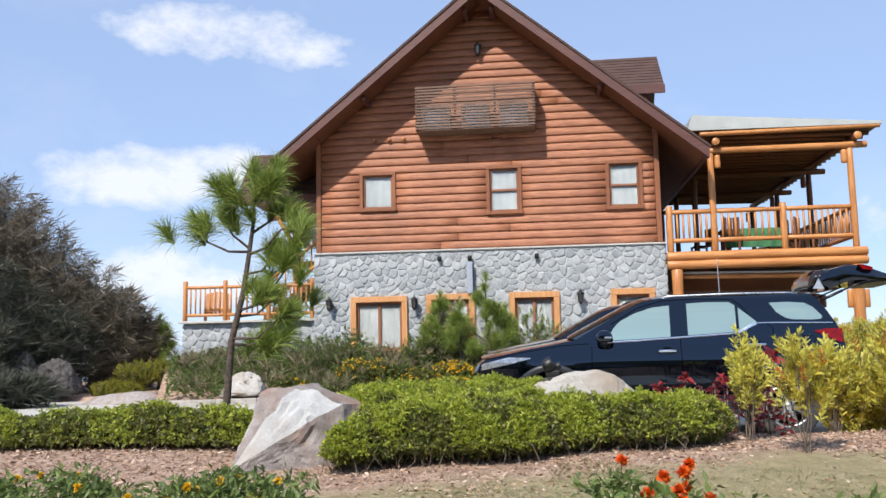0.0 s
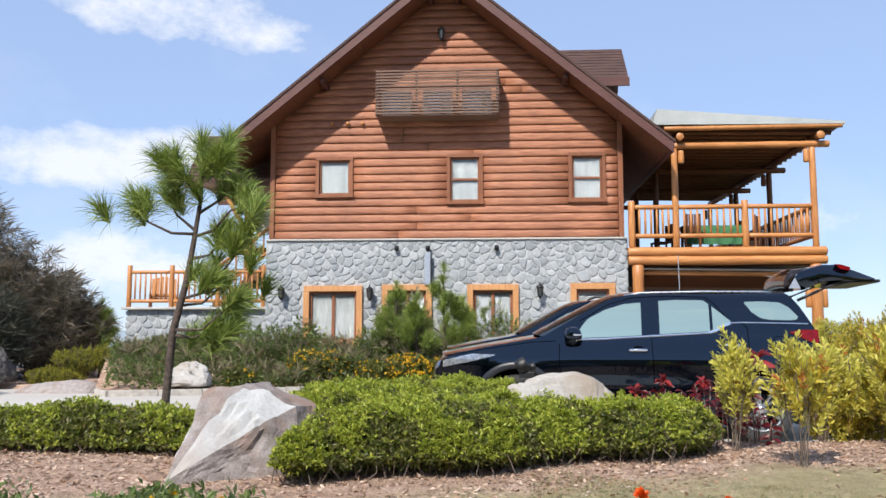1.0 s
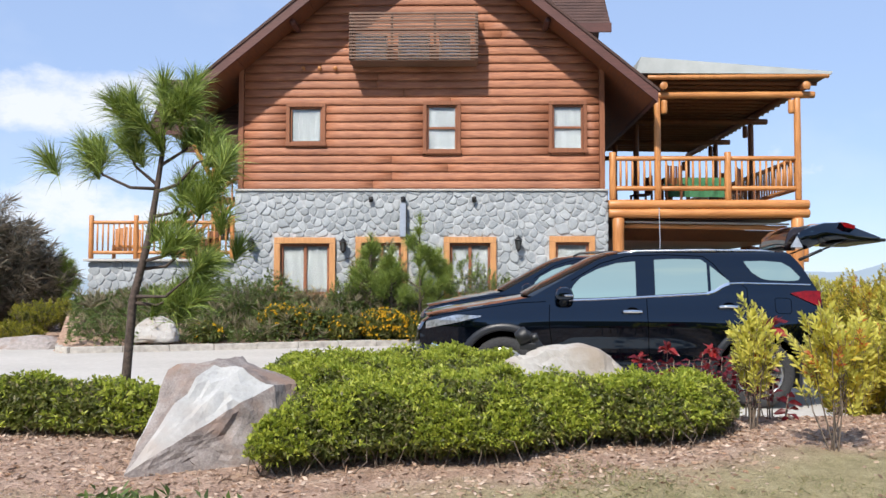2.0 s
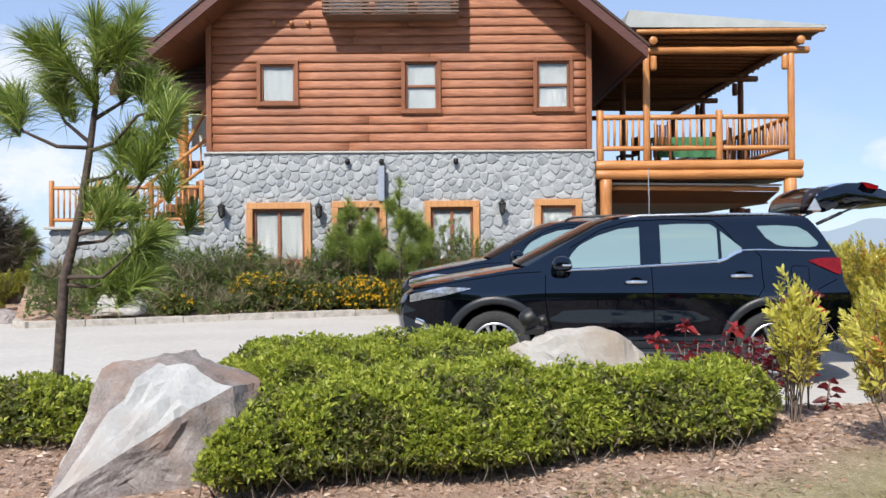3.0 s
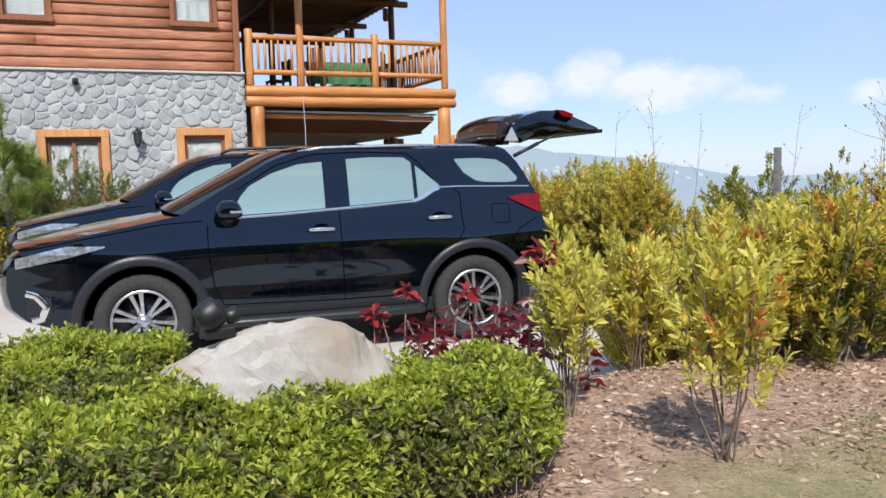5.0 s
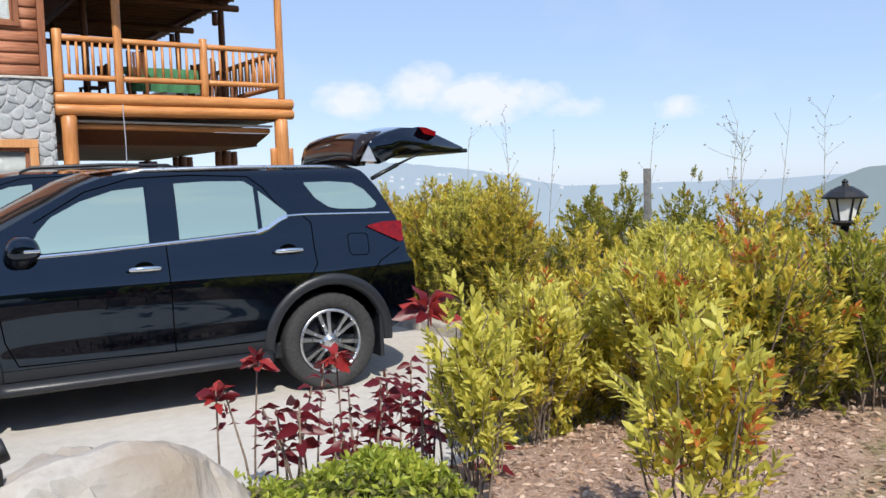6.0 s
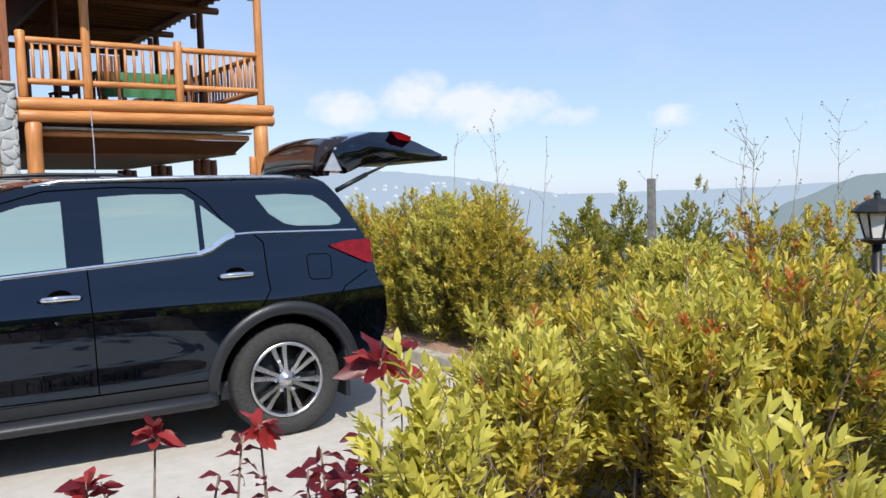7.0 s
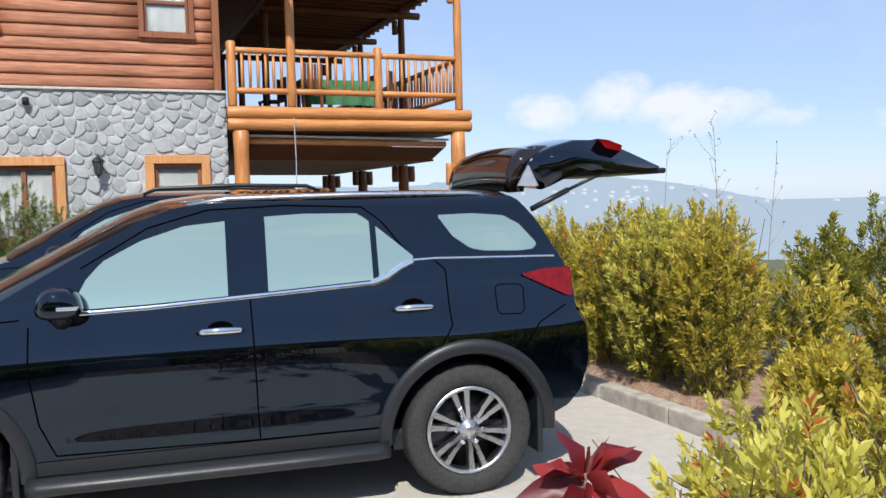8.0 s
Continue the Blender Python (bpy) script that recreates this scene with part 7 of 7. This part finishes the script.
def weeping(x, y, z, h, r, seed, mats, label, n=170):
    """A clump of arching canes that nod at the tip, clothed in narrow feathery leaves."""
    rng = np.random.default_rng(seed)
    t = thing("weeping_shrub", label, "shrub", (x, y, z), group="bank shrubs")
    a = rng.uniform(0, 2 * math.pi, n)
    reach = rng.uniform(0.15, 1.0, n) ** 0.8 * r
    top = rng.uniform(0.3, 1.12, n) * h * (1 - 0.30 * (reach / r) ** 2)
    way = np.stack([np.cos(a), np.sin(a), np.zeros(n)], -1)
    p0 = way * 0.12 * r
    p1 = way * reach[:, None] * 0.45 + np.array([0, 0, 1.0]) * (top * 0.78)[:, None]
    p2 = way * reach[:, None] * 0.85 + np.array([0, 0, 1.0]) * top[:, None]
    p3 = way * (reach * 1.2)[:, None] + np.array([0, 0, 1.0]) * (top * 0.93)[:, None]
    for q0, q1, rad in ((p0, p1, 0.016), (p1, p2, 0.009), (p2, p3, 0.005)):
        o = child("cane_work", twigs("cane_work", q0, q1, rad, rad * 0.6, M_TWIG, rng, 0.05), t)
        o["kind"] = "stuff"
    per = 44
    u = rng.random((n, per, 1)) ** 0.6
    base = (1 - u) ** 3 * p0[:, None] + 3 * u * (1 - u) ** 2 * p1[:, None] + 3 * u * u * (1 - u) * p2[:, None] + u ** 3 * p3[:, None]
    along = np.where(u < 0.7, 1.0, 0.55) * [0, 0, 1.0] + way[:, None] * 0.45
    base = (base + rng.normal(size=base.shape) * 0.04).reshape(-1, 3)
    along = (along + rng.normal(size=along.shape) * 0.5).reshape(-1, 3)
    k = rng.random(len(base)) < 0.25
    for nm, kk, m, L, wd in (("foliage", k, mats[0], 0.16, 0.22), ("grassy_leaves", ~k, mats[1], 0.42, 0.026)):
        o = child(nm, leaves(nm, base[kk], along[kk], rng.uniform(0.6, 1.3, kk.sum()) * L, wd, m, rng, 0.2, 0.12), t)
        o["kind"] = "stuff"
    return t


WL = "weeping shrub with dark leaves and dry feathery shoots"
# crest of the bank, then the growth below it, darker leaves carrying its shade
CREST = [(-17.6, 23.0, 7.2, 1.6), (-16.5, 23.2, 6.8, 1.5), (-15.5, 23.2, 6.3, 1.4), (-14.6, 23.4, 5.7, 1.3), (-13.7, 23.4, 5.0, 1.2), (-12.9, 23.6, 4.2, 1.1), (-12.2, 23.8, 3.5, 1.0), (-11.6, 24.0, 2.9, 0.8), (-11.1, 24.4, 2.1, 0.6),
         (-16.2, 21.6, 4.4, 1.4), (-15.0, 21.6, 4.0, 1.3), (-14.0, 21.8, 3.5, 1.2), (-13.1, 22.0, 2.9, 1.0), (-12.4, 22.2, 2.2, 0.8),
         (-15.6, 19.8, 2.6, 1.3), (-14.3, 19.6, 1.7, 1.0), (-13.3, 20.8, 1.9, 0.8), (-12.6, 19.0, 0.8, 0.7), (-14.0, 18.2, 1.0, 1.0), (-12.0, 17.6, 0.65, 0.8), (-13.3, 16.8, 0.75, 0.9), (-11.2, 18.6, 0.55, 0.6), (-15.2, 17.0, 1.1, 1.1)]
for k, (x, y, top, r) in enumerate(CREST):
    z = max(0.0, float(bank_z(x, y)) - 0.25)
    weeping(x - 0.5, y, z, top - z, r, 700 + k, (M_DARKLEAF, M_BANKSTRAW if k < 10 else M_DARKLEAF), WL)
for k, (x, y, z, h, r) in enumerate(((-10.55, 21.95, 0.35, 0.66, 0.62), (-11.15, 21.6, 0.0, 0.52, 0.5), (-10.0, 22.2, 0.35, 0.68, 0.55), (-10.7, 21.6, 0.0, 0.5, 0.55))):
    shrub(x, y, h, r, 760 + k, (M_HEDGE, M_OLIVE), "clipped rounded shrub with yellow-green top", 8, 5200, 0.06, "clipped_shrub", 0.0, 0.0, z, "clipped shrubs")

# ---- garden lamp, post, dry stalks ----
gl = thing("garden_lamp", "black carriage lantern on a slim post among the shrubs", "lamp", (6.58, 9.42, float(ground_z(6.58, 9.42))))
zb = 1.10 - float(ground_z(6.58, 9.42))
bm = bmesh.new()
tube(bm, [(0, 0, -0.05), (0, 0, zb)], 0.035, 12)
part("pole", bm, M_BLACK, gl, smooth=True)
bm = bmesh.new()
lathe(bm, [(0.03, zb - 0.02), (0.10, zb), (0.115, zb + 0.02), (0.07, zb + 0.035)], 12)
part("collar", bm, M_BLACK, gl)
bm = bmesh.new()
lathe(bm, [(0.075, zb + 0.035), (0.125, zb + 0.215), (0.12, zb + 0.216)], 6)
part("glass", bm, M_FROST, gl, "frosted lamp glass")
for k in range(6):
    a = math.pi / 3 * k
    bm = bmesh.new()
    tube(bm, [(0.078 * math.cos(a), 0.078 * math.sin(a), zb + 0.03), (0.128 * math.cos(a), 0.128 * math.sin(a), zb + 0.22)], 0.009, 6)
    part("rib", bm, M_BLACK, gl)
bm = bmesh.new()
lathe(bm, [(0.175, zb + 0.215), (0.178, zb + 0.23), (0.13, zb + 0.275), (0.06, zb + 0.315), (0.025, zb + 0.325), (0.022, zb + 0.345), (0.028, zb + 0.355), (0.006, zb + 0.38)], 12)
part("cap", bm, M_BLACK, gl)
bm = bmesh.new()
box(bm, -0.028, 0.028, -0.028, 0.028, -0.1, 1.62 - float(ground_z(5.7, 10.78)), 0.006)
o = part("fence_post", bm, M_GREYPOST)
o.matrix_world = pose(5.7, 10.78, float(ground_z(5.7, 10.78)), 0, 0, 20)
tagged(o, "weathered grey post standing among shrubs", "post")
rng = np.random.default_rng(55)
for k, (x, y, h, lean) in enumerate(((7.3, 14.6, 3.3, -0.1), (7.0, 15.3, 2.9, 0.1), (8.3, 11.9, 2.95, 0.3), (7.6, 11.2, 2.55, 0.1), (10.6, 12.0, 3.2, 0.05), (9.4, 12.0, 3.3, 0.45), (7.9, 14.6, 2.7, 0.2), (8.0, 12.9, 2.9, 0.25))):
    z0 = float(ground_z(x, y))
    h = h * 0.5 + 0.72 - z0
    t = thing("dry_stalk", "tall thin dry weed stalk with sparse twigs", "weed", (x, y, z0), group="dry stalks")
    bm = bmesh.new()
    tube(bm, [(0, 0, 0), (lean * 0.4, 0, h * 0.5), (lean, 0, h)], [0.006, 0.0045, 0.002], 5)
    part("stalk", bm, M_STRAW, t)
    n = 16 if k in (0, 2, 3, 4) else 5
    u = rng.uniform(0.5, 1.0, n)
    s0 = np.stack([lean * u, 0 * u, h * u], -1)
    s1 = s0 + np.stack([rng.normal(size=n) * 0.16, rng.normal(size=n) * 0.1, rng.uniform(0.08, 0.3, n)], -1)
    child("side_twigs", twigs("side_twigs", s0, s1, 0.003, 0.0015, M_STRAW, rng, 0.02), t)["kind"] = "stuff"
    b, w = whorls(s1, np.tile([0, 0, 1.0], (n, 1)), 5, rng, 0.8)
    child("dry_leaves", leaves("dry_leaves", b, w, 0.028, 0.4, M_STRAW, rng), t)["kind"] = "stuff"

# dry lawn blades and litter
rng = np.random.default_rng(66)
n = 150000
gx, gy = rng.uniform(-4.4, 4.6, n), 1.2 + 6.4 * rng.random(n) ** 0.7
patch = np.sin(gx * 2.3 + 1) * np.cos(gy * 1.9) + 0.6 * np.sin(gx * 5.1 + gy * 3)
k = (gy - 0.30 * gx < 6.25 + 0.35 * patch) & (rng.random(n) < 0.55 + 0.35 * patch)
gx, gy = gx[k], gy[k]
b = np.stack([gx, gy, ground_z(gx, gy) - 0.004], -1)
o = child("lawn_grass", leaves("lawn_grass", b, rng.normal(size=b.shape) * [0.8, 0.8, 0.3] + [0, 0, 0.55], rng.uniform(0.02, 0.055, len(b)), 0.10, M_BLADE, rng, 0.2, 0.1), None)
tagged(o, "short dry tan lawn grass", "grass", kind="stuff")
n = 34000
gx, gy = rng.uniform(-5, 4.4, n), rng.uniform(5.6, 8.6, n)
k = gy - 0.30 * np.maximum(gx, -1.6) + 0.5 * np.sin(gx * 3.1) * np.cos(gy * 2.7) + rng.normal(size=n) * 0.25 > 6.35
gx, gy = gx[k], gy[k]
b = np.stack([gx, gy, ground_z(gx, gy) + 0.004], -1)
o = child("leaf_litter", leaves("leaf_litter", b, rng.normal(size=b.shape) * [1, 1, 0.15], rng.uniform(0.012, 0.05, len(b)), 0.4, M_CHIP, rng, 0.3, 0.0), None)
tagged(o, "dry fallen leaves and twigs on the soil", "litter", kind="stuff")

# ---- log siding boards ----
rp = random.Random(31)
ROW = 0.21
PROFILE = ((0.0, 0.0), (-0.050, 0.04), (-0.060, 0.20), (-0.056, 0.58), (-0.036, 0.93), (-0.012, 1.0))


def board(xa0, xb0, xa1, xb1, z0, z1):
    """One half-log board; its ends may slope from the lower to the upper edge."""
    bm = bmesh.new()
    n = max(1, int((xb0 - xa0) / 0.5))
    cols = []
    for i in range(n + 1):
        u = i / n
        j = rp.uniform(-0.013, 0.008) if z1 - z0 > 0.15 else 0
        col = []
        for y, w in PROFILE:
            xa, xb = xa0 + (xa1 - xa0) * w, xb0 + (xb1 - xb0) * w
            col.append(bm.verts.new((xa + (xb - xa) * u, YF + 0.018 + y * (1 if z1 - z0 > 0.08 else 0.8), z0 + (z1 - z0) * w + (j if 0 < w < 0.2 else 0))))
        cols.append(col)
    for p, q in zip(cols, cols[1:]):
        for k in range(len(PROFILE) - 1):
            bm.faces.new((p[k], q[k], q[k + 1], p[k + 1]))
    bm.faces.new(cols[0])
    bm.faces.new(cols[-1][::-1])
    bmesh.ops.recalc_face_normals(bm, faces=bm.faces)
    for f in bm.faces:
        f.smooth = len(f.verts) == 4
    return hpart("siding_board", bm, M_SIDING)


def row_limits(z):
    half = 5.6 - (z + 0.21 - EAVE_Z - 0.35) / PITCH
    return max(XL + 0.105, XC - half), min(XR - 0.105, XC + half)


z = ZS + 0.014
while True:
    z1 = z + ROW - 0.004
    a0, b0 = row_limits(z)
    a1, b1 = row_limits(z1)
    if b1 - a1 < 0.2:
        break
    runs = [(a0, b0, a1, b1)]
    for wx0, wx1, wz0, wz1, _ in WINDOWS:
        if z < wz1 and z1 > wz0:
            nr = []
            for ra0, rb0, ra1, rb1 in runs:
                if ra0 < wx0 and rb0 > wx1:
                    nr += [(ra0, wx0 - 0.03, ra1, wx0 - 0.03), (wx1 + 0.03, rb0, wx1 + 0.03, rb1)]
                else:
                    nr.append((ra0, rb0, ra1, rb1))
            runs = nr
            if z1 - wz1 > 0.1:
                board(wx0 - 0.028, wx1 + 0.028, wx0 - 0.028, wx1 + 0.028, wz1 + 0.02, z1)
            if wz0 - z > 0.1:
                board(wx0 - 0.028, wx1 + 0.028, wx0 - 0.028, wx1 + 0.028, z, wz0 - 0.02)
    for ra0, rb0, ra1, rb1 in runs:
        cuts = [ra0]
        while rb0 - cuts[-1] > 6.5:
            cuts.append(cuts[-1] + rp.uniform(3.2, 5.8))
        cuts.append(rb0)
        for i, (p, q) in enumerate(zip(cuts, cuts[1:])):
            board(p + (0.002 if i else 0), q - 0.002, ra1 if i == 0 else p + 0.002, rb1 if i == len(cuts) - 2 else q - 0.002, z, z1)
    z += ROW

# ---- fieldstones ----


def clip(poly, px, pz, nx, nz):
    """Keep the part of a polygon where (p - (px, pz)) . n <= 0."""
    out = []
    for (ax, az), (bx_, bz_) in zip(poly, poly[1:] + poly[:1]):
        da, db = (ax - px) * nx + (az - pz) * nz, (bx_ - px) * nx + (bz_ - pz) * nz
        if da <= 0:
            out.append((ax, az))
        if (da < 0 < db) or (db < 0 < da):
            t = da / (da - db)
            out.append((ax + (bx_ - ax) * t, az + (bz_ - az) * t))
    return out


def stone_cells(x0, x1, z0, z1, dx, dz, holes, seed):
    r = random.Random(seed)
    seeds = []
    rows = int((z1 - z0) / dz) + 1
    for i in range(rows):
        for j in range(int((x1 - x0) / dx) + 1):
            if r.random() < 0.10:
                continue
            seeds.append((x0 + (j + 0.5 + (0.5 if i % 2 else 0) + r.uniform(-0.46, 0.46)) * dx, z0 + (i + 0.5 + r.uniform(-0.46, 0.46)) * dz))
    cells = []
    for sx, sz in seeds:
        if any(h[0] < sx < h[1] and h[2] < sz < h[3] for h in holes):
            continue
        poly = [(x0, z0), (x1, z0), (x1, z1), (x0, z1)]
        for ox, oz in seeds:
            d = math.hypot(ox - sx, oz - sz)
            if 0 < d < 4 * dx and poly:
                poly = clip(poly, (sx + ox) / 2, (sz + oz) / 2, (ox - sx) / d, (oz - sz) / d)
        for h0, h1, h2, h3 in holes:
            out = [(h0 - sx, h0, 0, 1, 0), (sx - h1, h1, 0, -1, 0), (h2 - sz, 0, h2, 0, 1), (sz - h3, 0, h3, 0, -1)]
            far, px, pz, nx, nz = max(out)
            if poly:
                poly = clip(poly, px, pz, nx, nz)
        if len(poly) >= 3:
            cells.append((sx, sz, poly))
    return cells


def stone_shape(poly, y, r):
    """Rings of one rounded stone face: vertices and triangles, about its own middle."""
    cx, cz = sum(p[0] for p in poly) / len(poly), sum(p[1] for p in poly) / len(poly)
    soft = []
    for (ax, az), (bx_, bz_) in zip(poly, poly[1:] + poly[:1]):
        if math.hypot(bx_ - ax, bz_ - az) < 0.02:
            continue
        soft += [(ax + (bx_ - ax) * 0.22, az + (bz_ - az) * 0.22), (ax + (bx_ - ax) * 0.78, az + (bz_ - az) * 0.78)]
    if len(soft) < 6:
        return None
    size = min(max(abs(p[0] - cx) for p in soft), max(abs(p[1] - cz) for p in soft))
    if size < 0.035:
        return None
    k0 = max(0.5, 1 - 0.006 / size)
    depth = r.uniform(0.010, 0.026)
    tilt = (r.uniform(-0.12, 0.12), r.uniform(-0.12, 0.12))
    verts, faces = [], []
    n = len(soft)
    for k, d in ((k0, -0.02), (k0 * 0.96, depth * 0.72), (k0 * 0.78, depth * 1.0)):
        for x, zz in soft:
            px, pz = (x - cx) * k, (zz - cz) * k
            verts.append((cx + px, y - d - (px * tilt[0] + pz * tilt[1] if d > 0 else 0) + r.uniform(-0.006, 0.006), cz + pz))
    verts.append((cx, y - depth, cz))
    for ring in range(2):
        for i in range(n):
            a, b = ring * n + i, ring * n + (i + 1) % n
            faces += [(a, b, b + n), (a, b + n, a + n)]
    for i in range(n):
        faces.append((2 * n + i, 2 * n + (i + 1) % n, 3 * n))
    return verts, faces


rs = random.Random(17)
holes = [(x0 - 0.155, x1 + 0.155, z0 - 0.14, z1 + 0.155) for x0, x1, z0, z1, _ in LOWWIN]
made, rest_v, rest_f = 0, [], []
for sx, sz, poly in sorted(stone_cells(XL - 0.10, XR + 0.10, 0.1, ZS - 0.05, 0.225, 0.165, holes, 5), key=lambda c: -c[0] - (3 if c[1] > 1.4 else 0)):
    s = stone_shape(poly, YF - 0.02, rs)
    if not s:
        continue
    if made < 300:
        me = raw_mesh("stone", np.array(s[0]) - [XC, YF, 0], s[1], M_STONE, True)
        child("stone", me, house)
        made += 1
    else:
        o = len(rest_v)
        rest_v += s[0]
        rest_f += [(a + o, b + o, c + o) for a, b, c in s[1]]
o = child("stonework", raw_mesh("stonework", np.array(rest_v) - [XC, YF, 0], rest_f, M_STONE_J, True), house, "grey fieldstones")
o["kind"] = "stuff"
for sx, sz, poly in stone_cells(TX0, XL - 0.11, 0.0, 1.93, 0.24, 0.18, [], 9):
    s = stone_shape(poly, YF + 0.16, rs)
    if s:
        child("stone", raw_mesh("stone", np.array(s[0]) - [TX0, YF, 0], s[1], M_STONE, True), terrace)
# quoins on the corner of the stone wall
for i in range(14):
    zq = 0.1 + i * 0.257
    for xq in (XL - 0.06, XR + 0.06):
        bm = bmesh.new()
        w = 0.02
        s = -1 if xq < XC else 1
        box(bm, xq - 0.02 * s, xq + 0.055 * s, YF + 0.0, YF + 0.22 + 0.1 * (i % 2), zq + 0.012, zq + 0.245, 0.02)
        hpart("corner_stone", bm, M_STONE)
